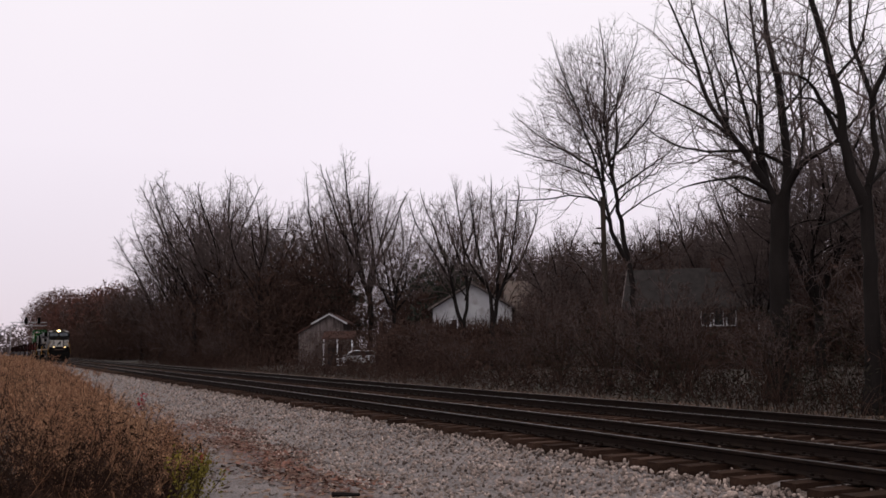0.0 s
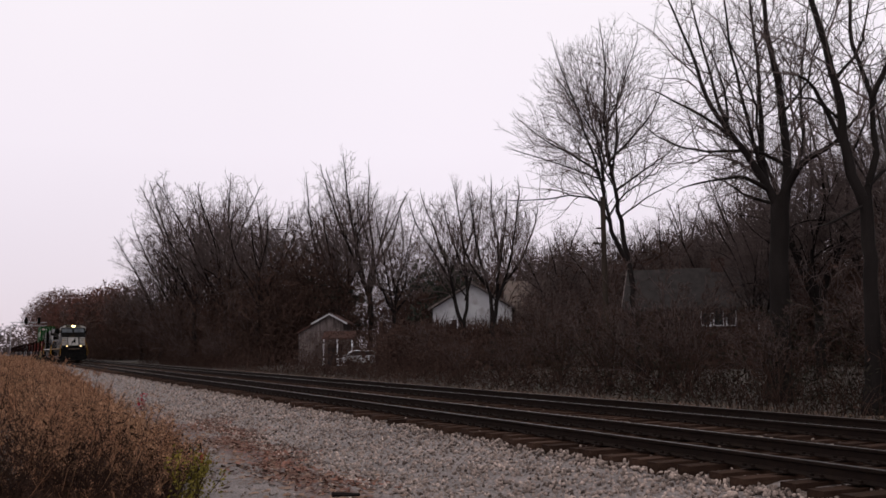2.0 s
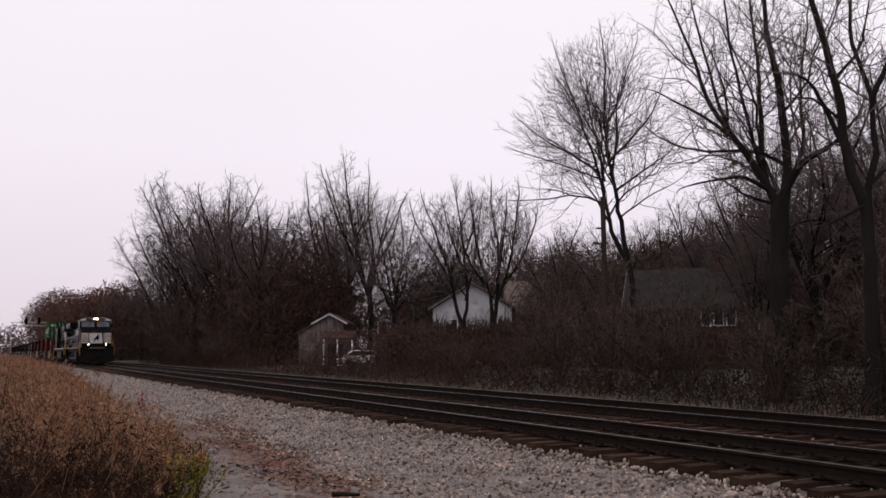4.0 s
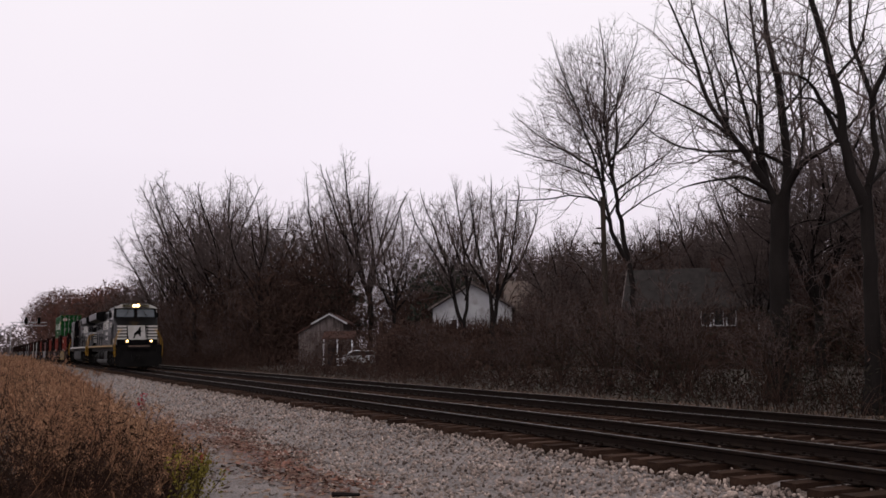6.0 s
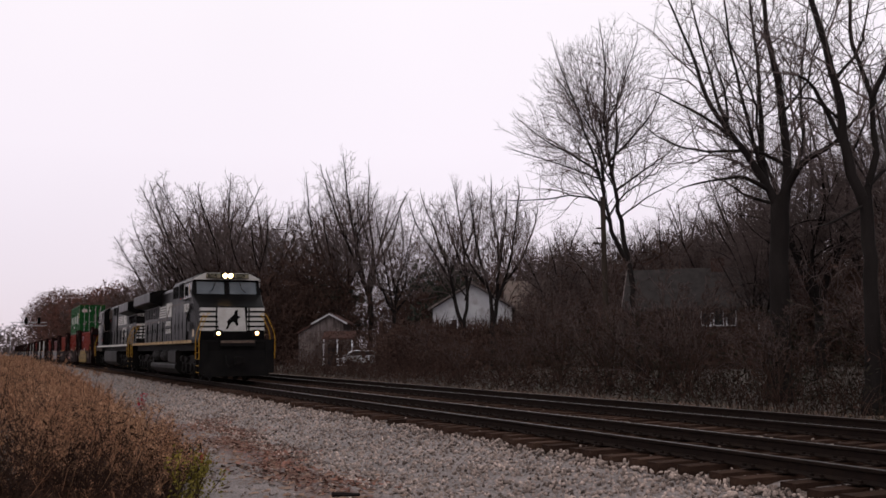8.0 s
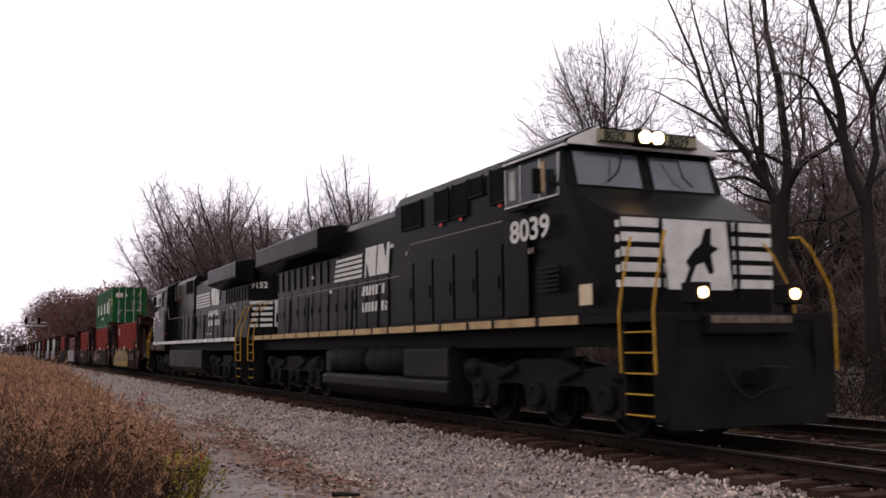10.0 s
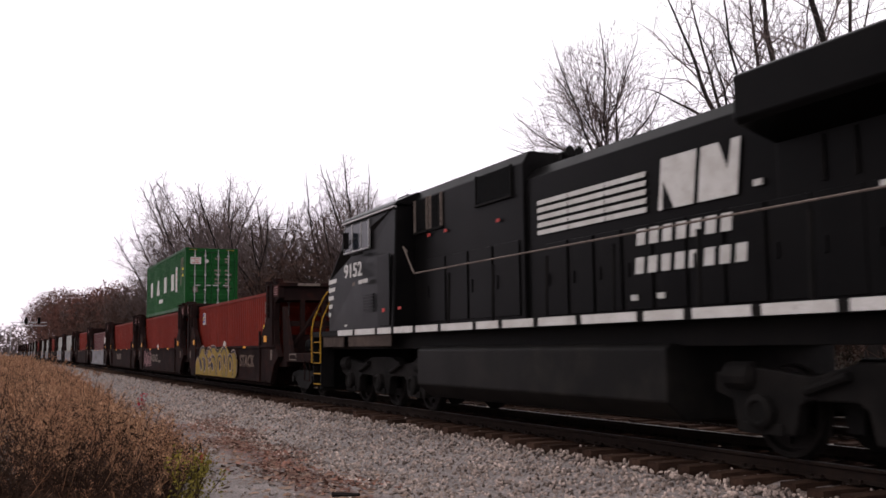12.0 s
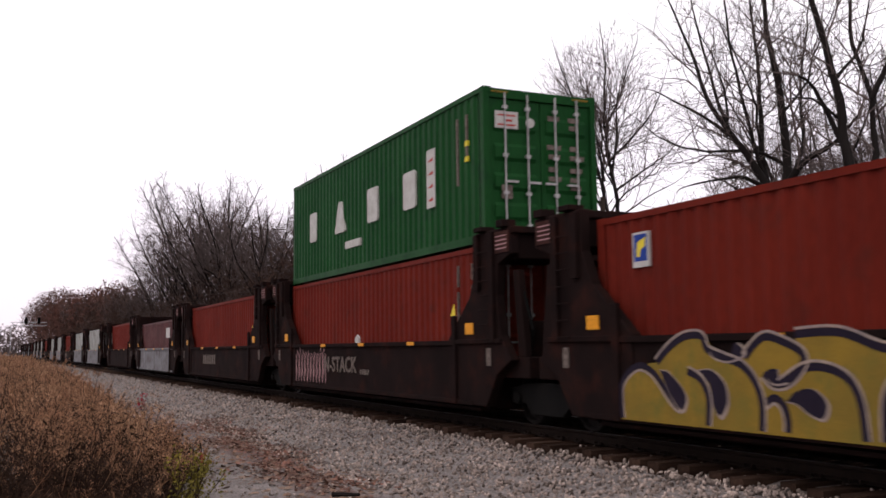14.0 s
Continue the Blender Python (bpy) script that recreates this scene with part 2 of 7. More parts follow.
def ground_material():
    """Crushed-stone lane, weedy verges and leaf-strewn soil by plan position."""
    m = bpy.data.materials.new("gravel_lane_and_soil")
    m.use_nodes = True
    n, l = m.node_tree.nodes, m.node_tree.links
    b = n["Principled BSDF"]
    b.inputs["Roughness"].default_value = 0.95
    co = n.new("ShaderNodeTexCoord")
    sp = n.new("ShaderNodeSeparateXYZ")
    l.new(co.outputs["Object"], sp.inputs[0])

    def noise_node(scale, detail=6, rough=0.6):
        t = n.new("ShaderNodeTexNoise")
        t.inputs["Scale"].default_value, t.inputs["Detail"].default_value, t.inputs["Roughness"].default_value = scale, detail, rough
        l.new(co.outputs["Object"], t.inputs["Vector"])
        return t.outputs["Fac"]

    def remap(v, a, c, lo=0.0, hi=1.0):
        r = n.new("ShaderNodeMapRange")
        r.inputs["From Min"].default_value, r.inputs["From Max"].default_value = a, c
        r.inputs["To Min"].default_value, r.inputs["To Max"].default_value = lo, hi
        l.new(v, r.inputs["Value"])
        return r.outputs[0]

    def mixed(f, a, c, blend="MIX"):
        x = n.new("ShaderNodeMix")
        x.data_type, x.blend_type = "RGBA", blend
        for s, v in ((0, f), (6, a), (7, c)):
            if isinstance(v, tuple):
                x.inputs[s].default_value = (*v, 1)
            elif isinstance(v, float):
                x.inputs[s].default_value = v
            else:
                l.new(v, x.inputs[s])
        return x.outputs[2]

    def math_node(op, a, c):
        x = n.new("ShaderNodeMath")
        x.operation = op
        for s, v in ((0, a), (1, c)):
            if isinstance(v, float):
                x.inputs[s].default_value = v
            else:
                l.new(v, x.inputs[s])
        return x.outputs[0]

    vor = n.new("ShaderNodeTexVoronoi")
    vor.inputs["Scale"].default_value = 30.0
    l.new(co.outputs["Object"], vor.inputs["Vector"])
    stone = mixed(remap(noise_node(0.9), 0.35, 0.65), (0.16, 0.133, 0.125), (0.115, 0.095, 0.09))
    sepc = n.new("ShaderNodeSeparateColor")
    l.new(vor.outputs["Color"], sepc.inputs[0])
    stone = mixed(1.0, stone, remap(sepc.outputs[0], 0, 1, 0.55, 1.45), "MULTIPLY")
    wob = math_node("ADD", sp.outputs["Y"], remap(noise_node(0.35), 0, 1, -1.1, 1.1))
    leafy = mixed(remap(noise_node(3.0), 0.4, 0.6), (0.1, 0.048, 0.038), (0.075, 0.042, 0.034))
    band = math_node("MULTIPLY", remap(wob, -5.3, -4.9), remap(wob, -4.2, -4.6))
    band = math_node("MULTIPLY", band, remap(noise_node(1.1), 0.36, 0.52))
    c = mixed(math_node("MULTIPLY", band, 0.85), stone, leafy)
    soil = mixed(remap(noise_node(1.5), 0.4, 0.62), (0.04, 0.03, 0.024), (0.07, 0.054, 0.044))
    green = mixed(remap(noise_node(0.5), 0.5, 0.68), soil, (0.027, 0.03, 0.016))
    c = mixed(remap(wob, -6.3, -6.9), c, soil)
    c = mixed(remap(wob, 6.0, 7.0), c, green)
    l.new(c, b.inputs["Base Color"])
    bu = n.new("ShaderNodeBump")
    bu.inputs["Strength"].default_value, bu.inputs["Distance"].default_value = 0.7, 0.03
    l.new(vor.outputs["Distance"], bu.inputs["Height"])
    l.new(bu.outputs[0], b.inputs["Normal"])
    return m


M_GROUND = ground_material()


# ---- mesh helpers ----
class Build:
    """Collects vertices and faces of one mesh."""

    def __init__(self):
        self.v, self.f = [], []

    def add(self, verts, faces):
        k = len(self.v)
        self.v.extend(verts)
        self.f.extend([tuple(i + k for i in f) for f in faces])
        return self

    def box(self, x0, x1, y0, y1, z0, z1):
        return self.add([(x0, y0, z0), (x1, y0, z0), (x1, y1, z0), (x0, y1, z0), (x0, y0, z1), (x1, y0, z1), (x1, y1, z1), (x0, y1, z1)],
                        [(0, 3, 2, 1), (4, 5, 6, 7), (0, 1, 5, 4), (1, 2, 6, 5), (2, 3, 7, 6), (3, 0, 4, 7)])

    def prism(self, pts, a, b, axis="y"):
        """Outline pts, drawn out from a to b: in xz along y, in yz along x, in xy along z."""
        k = len(pts)
        place = {"y": lambda p, w: (p[0], w, p[1]), "x": lambda p, w: (w, p[0], p[1]), "z": lambda p, w: (p[0], p[1], w)}[axis]
        verts = [place(p, a) for p in pts] + [place(p, b) for p in pts]
        return self.add(verts, [tuple(range(k)), tuple(range(2 * k - 1, k - 1, -1))] +
                        [(i, i + k, (i + 1) % k + k, (i + 1) % k) for i in range(k)])

    def tube(self, path, r, sides=6, r2=None, cap=True):
        """A round bar along path; tapers to r2."""
        pts = [Vector(p) for p in path]
        k = len(pts)
        r2 = r if r2 is None else r2
        verts = []
        for i, p in enumerate(pts):
            d = (pts[min(i + 1, k - 1)] - pts[max(i - 1, 0)]).normalized()
            up = Vector((0, 0, 1)) if abs(d.z) < 0.9 else Vector((1, 0, 0))
            s = d.cross(up).normalized()
            w = s.cross(d)
            rr = r + (r2 - r) * i / max(k - 1, 1)
            verts += [tuple(p + (s * math.cos(t) + w * math.sin(t)) * rr) for t in [2 * math.pi * j / sides for j in range(sides)]]
        faces = [(i * sides + j, i * sides + (j + 1) % sides, (i + 1) * sides + (j + 1) % sides, (i + 1) * sides + j)
                 for i in range(k - 1) for j in range(sides)]
        if cap:
            faces += [tuple(range(sides - 1, -1, -1)), tuple(range((k - 1) * sides, k * sides))]
        return self.add(verts, faces)

    def cyl(self, c, r, half, axis="y", sides=20, r2=None):
        d = {"x": Vector((1, 0, 0)), "y": Vector((0, 1, 0)), "z": Vector((0, 0, 1))}[axis] * half
        return self.tube([Vector(c) - d, Vector(c) + d], r, sides, r2)

    def lathe(self, prof, c, axis="y", sides=20):
        """Turned body: prof holds (radius, distance along the axis)."""
        verts = []
        for r, w in prof:
            for j in range(sides):
                a = 2 * math.pi * j / sides
                p = {"y": (r * math.cos(a), w, r * math.sin(a)), "x": (w, r * math.cos(a), r * math.sin(a)), "z": (r * math.cos(a), r * math.sin(a), w)}[axis]
                verts.append((p[0] + c[0], p[1] + c[1], p[2] + c[2]))
        k = len(prof)
        faces = [(i * sides + j, i * sides + (j + 1) % sides, (i + 1) * sides + (j + 1) % sides, (i + 1) * sides + j) for i in range(k - 1) for j in range(sides)]
        return self.add(verts, faces + [tuple(range(sides - 1, -1, -1)), tuple(range((k - 1) * sides, k * sides))])

    def mesh(self, name, mat, smooth=False, fix=True):
        me = bpy.data.meshes.new(name)
        me.from_pydata(self.v, [], self.f)
        if fix:
            bm = bmesh.new()
            bm.from_mesh(me)
            bmesh.ops.recalc_face_normals(bm, faces=bm.faces)
            bm.to_mesh(me)
            bm.free()
        me.materials.append(mat)
        if smooth:
            me.polygons.foreach_set("use_smooth", [True] * len(me.polygons))
        me.update()
        return me


def part(name, build, mat, parent=None, label="", bevel=0.0, smooth=False, fix=True):
    ob = new(name, build.mesh(name, mat, smooth, fix))
    if parent is not None:
        ob.parent = parent
    if label:
        tagged(ob, label)
    if bevel:
        mod = ob.modifiers.new("worn_edges", "BEVEL")
        mod.width, mod.segments, mod.limit_method = bevel, 2, "ANGLE"
    return ob


def thing(name, label, category, group="", kind=""):
    return tagged(new(name), label, category, group, kind)


def lettering(name, text, size, mat, parent, m, label="", extrude=0.004, shear=0.0, stretch=1.0):
    """Raised characters as a mesh, lying in their own xy plane."""
    cu = bpy.data.curves.new(name, "FONT")
    cu.body, cu.size, cu.extrude, cu.shear, cu.resolution_u = text, size, extrude, shear, 3
    cu.offset = size * 0.018
    tmp = bpy.data.objects.new(name, cu)
    scene.collection.objects.link(tmp)
    bpy.context.view_layer.update()
    me = bpy.data.meshes.new_from_object(tmp.evaluated_get(bpy.context.evaluated_depsgraph_get()))
    bpy.data.objects.remove(tmp)
    bpy.data.curves.remove(cu)
    me.materials.clear()
    me.materials.append(mat)
    ob = new(name, me)
    ob.parent = parent
    ob.matrix_basis = m @ Matrix.Diagonal((stretch, 1, 1, 1))
    if label:
        tagged(ob, label)
    return ob


SIDE = Matrix(((1, 0, 0, 0), (0, 0, -1, 0), (0, 1, 0, 0), (0, 0, 0, 1)))  # lettering that faces -y
ENDWISE = Matrix(((0, 0, 1, 0), (1, 0, 0, 0), (0, 1, 0, 0), (0, 0, 0, 1)))  # lettering that faces +x


def on_side(x, y, z):
    return Matrix.Translation((x, y, z)) @ SIDE


# ---- ground: one sheet to the horizon ----
def ground_height(x, y):
    w = 0.05 * noise.noise((x * 0.15, y * 0.15, 0))
    if -1.1 <= y <= 5.2:
        return -0.24 + (0.0 if y < 1.6 or y > 2.1 else -0.05)
    if y < -1.1:
        drop = min(0.07, (-1.1 - y) * 0.35)
        return max(-0.24 - drop - max(0, -1.5 - y) * 0.19, -0.66) + w * min(1, (-1.1 - y))
    return max(-0.24 - (y - 5.2) * 0.3, -0.62) + w * min(1, y - 5.2) + min(max(y - 12, 0) * 0.03, 0.5)


def make_ground():
    xs = [-3000, -1500, -900, -600] + list(np.arange(-450, -60, 6.0)) + list(np.arange(-60, 14, 0.5)) + list(np.arange(14, 80, 8.0)) + [150, 400, 1500]
    ys = [-2500, -900, -300, -120, -60, -30, -20] + list(np.arange(-16, 16, 0.35)) + [17, 19, 22, 26, 30, 40, 60, 90, 150, 400, 1200, 3000]
    b = Build()
    b.v = [(x, y, ground_height(x, y)) for x in xs for y in ys]
    k = len(ys)
    b.f = [(i * k + j, (i + 1) * k + j, (i + 1) * k + j + 1, i * k + j + 1) for i in range(len(xs) - 1) for j in range(k - 1)]
    g = part("ground", b, M_GROUND, smooth=True, fix=False)
    tagged(g, "grey crushed-stone lane, ballast shoulder and leaf-strewn soil", "ground", kind="structure")


make_ground()


def rail_profile():
    half = [(0.07, -0.165), (0.07, -0.155), (0.012, -0.13), (0.01, -0.05), (0.036, -0.035), (0.037, -0.012), (0.028, -0.001)]
    return half + [(-a, z) for a, z in reversed(half)]


def make_tracks():
    tie = Build().box(-0.115, 0.115, -1.37, 1.37, -0.36, -0.165).mesh("tie", M_TIE)
    plate = Build().box(-0.1, 0.1, -0.17, 0.17, -0.166, -0.15)
    for sx in (-0.07, 0.07):
        for sy in (-0.1, 0.1):
            plate.box(sx - 0.015, sx + 0.015, sy - 0.02, sy + 0.02, -0.152, -0.12)
    plate = plate.mesh("tie_plate", M_RAIL)
    for yc, label in ((0.0, "near main track of rusty rails on dark timber ties"), (3.75, "far main track of rusty rails on dark timber ties")):
        track = thing("railway_track", label, "railway track", "parallel tracks", "structure")
        for ys in (-0.754, 0.754):
            r = Build().prism([(a + yc + ys, z) for a, z in rail_profile()], -700, 120, "x")
            ro = part("rail", r, M_RAIL, track)
            part("running_surface", Build().box(-700, 120, yc + ys - 0.03, yc + ys + 0.03, -0.002, 0.001), M_RAIL_TOP, ro, "dull worn running surface")
        rng = random.Random(4)
        far = Build()
        for i in range(900):
            x = 10 - i * 0.53
            dy, rz, dz = rng.uniform(-0.13, 0.1), rng.uniform(-2.2, 2.2), rng.uniform(-0.03, 0.0)
            if i < 150:
                t = new("tie", tie)
                t.parent, t.matrix_basis = track, pose(x, yc + dy, dz, 0, 0, rz)
                for ys in (-0.754, 0.754):
                    p = new("tie_plate", plate)
                    p.parent, p.matrix_basis = track, pose(x, yc + ys, 0, 0, 0, 0)
            else:
                far.box(x - 0.115, x + 0.115, yc - 1.38 + dy, yc + 1.38 + dy, -0.36, -0.165)
        tagged(part("distant_ties", far, M_TIE, track, fix=False), kind="stuff")


make_tracks()


# ---- the train: built at the place that it has at 14 s, x forward ----
TRAIN, WHEELS = [], []  # (thing, its x), (wheelset, its pose, radius)


def wheelset(parent, x, r, z=None):
    """An axle with two flanged wheels, turning about its own centre."""
    z = r if z is None else z
    b = Build().cyl((0, 0, 0), 0.09, 0.74, "y", 10)
    for s in (-1, 1):
        b.lathe([(0.12, 0.8 * s), (0.14, 0.7 * s), (r * 0.45, 0.715 * s), (r * 0.8, 0.74 * s), (r * 0.86, 0.81 * s), (r * 0.97, 0.81 * s),
                 (r, 0.79 * s), (r + 0.005, 0.7 * s), (r + 0.028, 0.69 * s), (r + 0.025, 0.665 * s), (r * 0.8, 0.665 * s), (r * 0.4, 0.69 * s)], (0, 0, 0), "y", 28)
        for k in range(5):
            a = k * 2 * math.pi / 5
            b.cyl((r * 0.62 * math.cos(a), 0.75 * s, r * 0.62 * math.sin(a)), 0.045, 0.03, "y", 8)
    ax = part("wheelset", b, M_WHEEL, parent)
    ax.location = (x, 0, z)
    WHEELS.append((ax, Vector((x, 0, z)), r))
    return ax


def loco_truck(parent, xc):
    """Three-axle high-adhesion truck with cast side frames."""
    t = part("truck", Build().box(xc - 2.3, xc + 2.3, -0.6, 0.6, 0.55, 0.95), M_BLACK_DULL, parent, "dusty grey three-axle truck", bevel=0.03)
    for s in (-1, 1):
        pts = [(-2.75, 0.98), (-2.75, 0.75), (-2.45, 0.66), (-2.4, 0.3), (-1.5, 0.3), (-1.42, 0.62), (-1.3, 0.7), (-0.62, 0.7), (-0.5, 0.62), (-0.42, 0.28), (0.42, 0.28), (0.5, 0.62),
               (0.62, 0.7), (1.3, 0.7), (1.42, 0.62), (1.5, 0.3), (2.4, 0.3), (2.45, 0.66), (2.75, 0.75), (2.75, 0.98), (2.3, 1.08), (1.2, 0.96), (0.6, 1.12), (-0.6, 1.12), (-1.2, 0.96), (-2.3, 1.08)]
        y0, y1 = sorted((s * 0.98, s * 1.16))
        part("side_frame", Build().prism([(xc + a, z) for a, z in pts], y0, y1), M_TRUCK, t, bevel=0.025)
        for dx in (-1.95, 0.0, 1.95):
            part("journal_box", Build().lathe([(0.2, 0), (0.2, 0.1 * s), (0.15, 0.13 * s), (0.13, 0.13 * s), (0.11, 0.1 * s)], (xc + dx, s * 1.16, 0.55), "y", 16)
                 .box(xc + dx - 0.3, xc + dx + 0.3, min(s * 1.16, s * 1.2), max(s * 1.16, s * 1.2), 0.3, 0.42), M_TRUCK, t)
        for dx in (-0.98, 0.98):
            part("damper", Build().tube([(xc + dx - 0.3, s * 1.2, 0.8), (xc + dx + 0.3, s * 1.2, 0.98)], 0.055, 8), M_TRUCK, t)
            part("brake_cylinder", Build().lathe([(0.1, -0.22), (0.17, -0.2), (0.17, 0.18), (0.08, 0.24)], (xc + dx * 2.35, s * 1.12, 0.95), "x", 12), M_TRUCK, t)
            part("brake_shoe", Build().box(xc + dx - 0.12, xc + dx + 0.12, s * 0.75 - 0.06, s * 0.75 + 0.06, 0.35, 0.75), M_BLACK_DULL, t)
    for dx in (-1.95, 0.0, 1.95):
        w = wheelset(parent, xc + dx, 0.533)
        w.parent = t
    return t


def frame_box(b, x0, x1, z0, z1, y, w=0.05, d=0.03):
    """Four bars round an opening on a side."""
    b.box(x0 - w, x1 + w, y - d, y, z0 - w, z0).box(x0 - w, x1 + w, y - d, y, z1, z1 + w)
    b.box(x0 - w, x0, y - d, y, z0, z1).box(x1, x1 + w, y - d, y, z0, z1)


def emblem(loco, x0, x1, z0, z1, y, lean, part_at=0.52):
    """Stripes, a dark swept wedge and heavy notched slabs of the railway's side mark, as plain shapes."""
    w, hh = x1 - x0, z1 - z0
    for k in range(5):
        za, zb = z0 + hh * (k / 5 + 0.03), z0 + hh * ((k + 1) / 5 - 0.05)
        b = Build()
        cuts = (0.0, 0.32, 0.66, 1.0)
        for c0, c1 in zip(cuts, cuts[1:]):
            xa, xb = x0 + lean * (za - z0) + w * part_at * c0, x0 + lean * (za - z0) * (0.3 if c1 == 1 else 1) + w * part_at * c1 - 0.035
            b.prism([(xa, za), (xb, za), (xb + 0.02 + lean * (zb - za), zb), (xa + lean * (zb - za), zb)], y - 0.004, y)
        part("stripe_mark", b, M_WHITE, loco, "white painted emblem stripe, cut by panel joints")
    h = hh + 0.08
    n0 = x0 + w * (part_at + 0.05)
    nw = (x1 - n0) * 0.46
    s0 = n0 + nw * 1.12
    for q0, q1, flip in ((n0, n0 + nw, 0), (s0, s0 + nw, 1)):
        m0, mw = (q0 + q1) / 2, q1 - q0
        slab = Build().prism([(q0, z0), (q1, z0), (q1 + 0.1, z0 + h), (q0 + 0.1, z0 + h)], y - 0.005, y)
        part("slab_mark", slab, M_WHITE, loco, "heavy white slab of the emblem")
        xm = m0 + mw * (0.25 if flip else -0.2)
        zc, dz = (z0 + h, -h * 0.5) if flip else (z0, h * 0.55)
        part("slab_notch", Build().prism([(xm - mw * 0.16, zc), (xm + mw * 0.16, zc), (xm + (mw * 0.05 if flip else -mw * 0.12), zc + dz)], y - 0.008, y), M_BLACK, loco)


def bars(name, loco, x0, widths, z0, h, y, mat, lean=0.12, label="plain white painted bar"):
    x = x0
    for w in widths:
        part(name, Build().prism([(x, z0), (x + w * 0.66, z0), (x + w * 0.66 + lean * h, z0 + h), (x + lean * h, z0 + h)], y - 0.004, y), mat, loco, label)
        x += w


def locomotive(xr, d, p):
    """A six-axle wide-cab diesel. xr: x of its rear end, d: +1 or -1 towards its front, p: its lengths from the rear end."""
    xc = xr + d * p["L"] / 2
    loco = thing("diesel_locomotive", p["label"], "locomotive", "black diesel locomotives")
    loco.location = (xc, 0, 0)
    TRAIN.append((loco, xc))

    def X(u):
        return xr + d * u - xc

    def box(b, u0, u1, y0, y1, z0, z1):
        return b.box(min(X(u0), X(u1)), max(X(u0), X(u1)), min(y0, y1), max(y0, y1), z0, z1)

    def prism(b, pts, y0, y1):
        return b.prism([(X(u), z) for u, z in pts], min(y0, y1), max(y0, y1))

    L = p["L"]
    # frame and walkway
    part("underframe", box(box(Build(), 0.25, L - 0.25, -1.25, 1.25, 1.3, 1.62), 0.1, L - 0.1, -1.56, 1.56, 1.62, 1.74), M_BLACK_DULL, loco, bevel=0.012)
    for s in (-1, 1):
        u = 0.9
        k = 0
        while u < L - 1.2:
            w = (1.15, 0.95, 1.45, 1.2)[k % 4]
            if u + w > L - 1.0:
                break
            sb = box(Build(), u, u + w - p["gap"], s * 1.562, s * 1.572, 1.63, 1.76)
            part("sill_stripe", sb, p["stripe"], loco, "dirty pale reflective sill stripe")
            u += w
            k += 1
        part("walkway_edge", box(Build(), 0.1, L - 0.1, s * 1.5, s * 1.56, 1.745, 1.76), M_BLACK_DULL, loco)
    for u0, u1 in p["skirts"]:
        part("frame_skirt", box(Build(), u0, u1, -1.53, -1.5, 1.36, 1.625), M_SKIRT, loco, "dusty brown side skirt under the cab", bevel=0.008)
    # rear radiator cab with raked corners
    h = p["hood_top"]
    hood_end = [(X(0.8), -0.25), (X(0.8), 0.25), (X(1.45), 0.95), (X(p["wing1"]), 0.95), (X(p["wing1"]), -0.95), (X(1.45), -0.95)]
    part("radiator_cab", Build().prism(hood_end, 1.74, h, "z"), M_BLACK, loco, bevel=0.03)
    top = p["wing_top"]
    for s in (-1, 1):
        b = Build().prism([(s * 0.9, top - 0.78), (s * 1.5, top - 0.6), (s * 1.56, top - 0.54), (s * 1.56, top - 0.04), (s * 1.5, top), (s * 0.9, top + 0.1)],
                          min(X(p["wing0"]), X(p["wing1"])), max(X(p["wing0"]), X(p["wing1"])), "x")
        part("radiator_wing", b, M_BLACK, loco, bevel=0.02)
        for k in range(9):
            uu = p["wing0"] + 0.5 + k * (p["wing1"] - p["wing0"] - 0.8) / 9
            part("intake_slat", box(Build(), uu, uu + 0.05, s * 0.955, s * 0.985, 3.1, top - 0.8), M_BLACK_DULL, loco)
    part("radiator_roof", box(Build(), p["wing0"] + 0.1, p["wing1"], -0.95, 0.95, h - 0.02, top + 0.1), M_BLACK, loco, bevel=0.03)
    # engine hood with doors
    e0, e1, a1 = p["wing1"], p["aux0"], p["cab0"]
    part("engine_hood", Build().prism([(-0.93, 1.74), (-0.93, p["eng_top"] - 0.2), (-0.75, p["eng_top"]), (0.75, p["eng_top"]), (0.93, p["eng_top"] - 0.2), (0.93, 1.74)],
                                      min(X(e0 - 0.02), X(e1 + 0.02)), max(X(e0 - 0.02), X(e1 + 0.02)), "x"), M_BLACK, loco, bevel=0.015)
    for s in (-1, 1):
        u = 1.7
        while u < e1 - 0.6:
            part("hood_door", box(box(Build(), u, u + 0.62, s * 0.93, s * 0.962, 1.82, 3.0), u + 0.5, u + 0.54, s * 0.96, s * 0.985, 2.3, 2.5), M_BLACK, loco, bevel=0.008)
            u += 0.72
    for u in np.arange(e0 + 0.5, e1 - 0.6, 1.3):
        part("roof_hatch", box(Build(), u, u + 0.9, -0.55, 0.55, p["eng_top"] - 0.01, p["eng_top"] + 0.07), M_BLACK, loco, bevel=0.02)
    part("exhaust_stack", box(Build(), e1 - 1.9, e1 - 1.0, -0.35, 0.35, p["eng_top"], p["eng_top"] + 0.16), M_BLACK_DULL, loco, bevel=0.03)
    part("horn", Build().lathe([(0.03, -0.2), (0.035, 0.1), (0.09, 0.22), (0.1, 0.24)], (X(e1 - 0.5), -0.5, p["eng_top"] + 0.2), "x", 10)
         .lathe([(0.03, -0.15), (0.035, 0.1), (0.09, 0.2), (0.1, 0.22)], (X(e1 - 0.5), -0.3, p["eng_top"] + 0.2), "x", 10)
         .box(X(e1 - 0.5) - 0.05, X(e1 - 0.5) + 0.05, -0.55, -0.25, p["eng_top"] - 0.05, p["eng_top"] + 0.17), M_BLACK_DULL, loco)
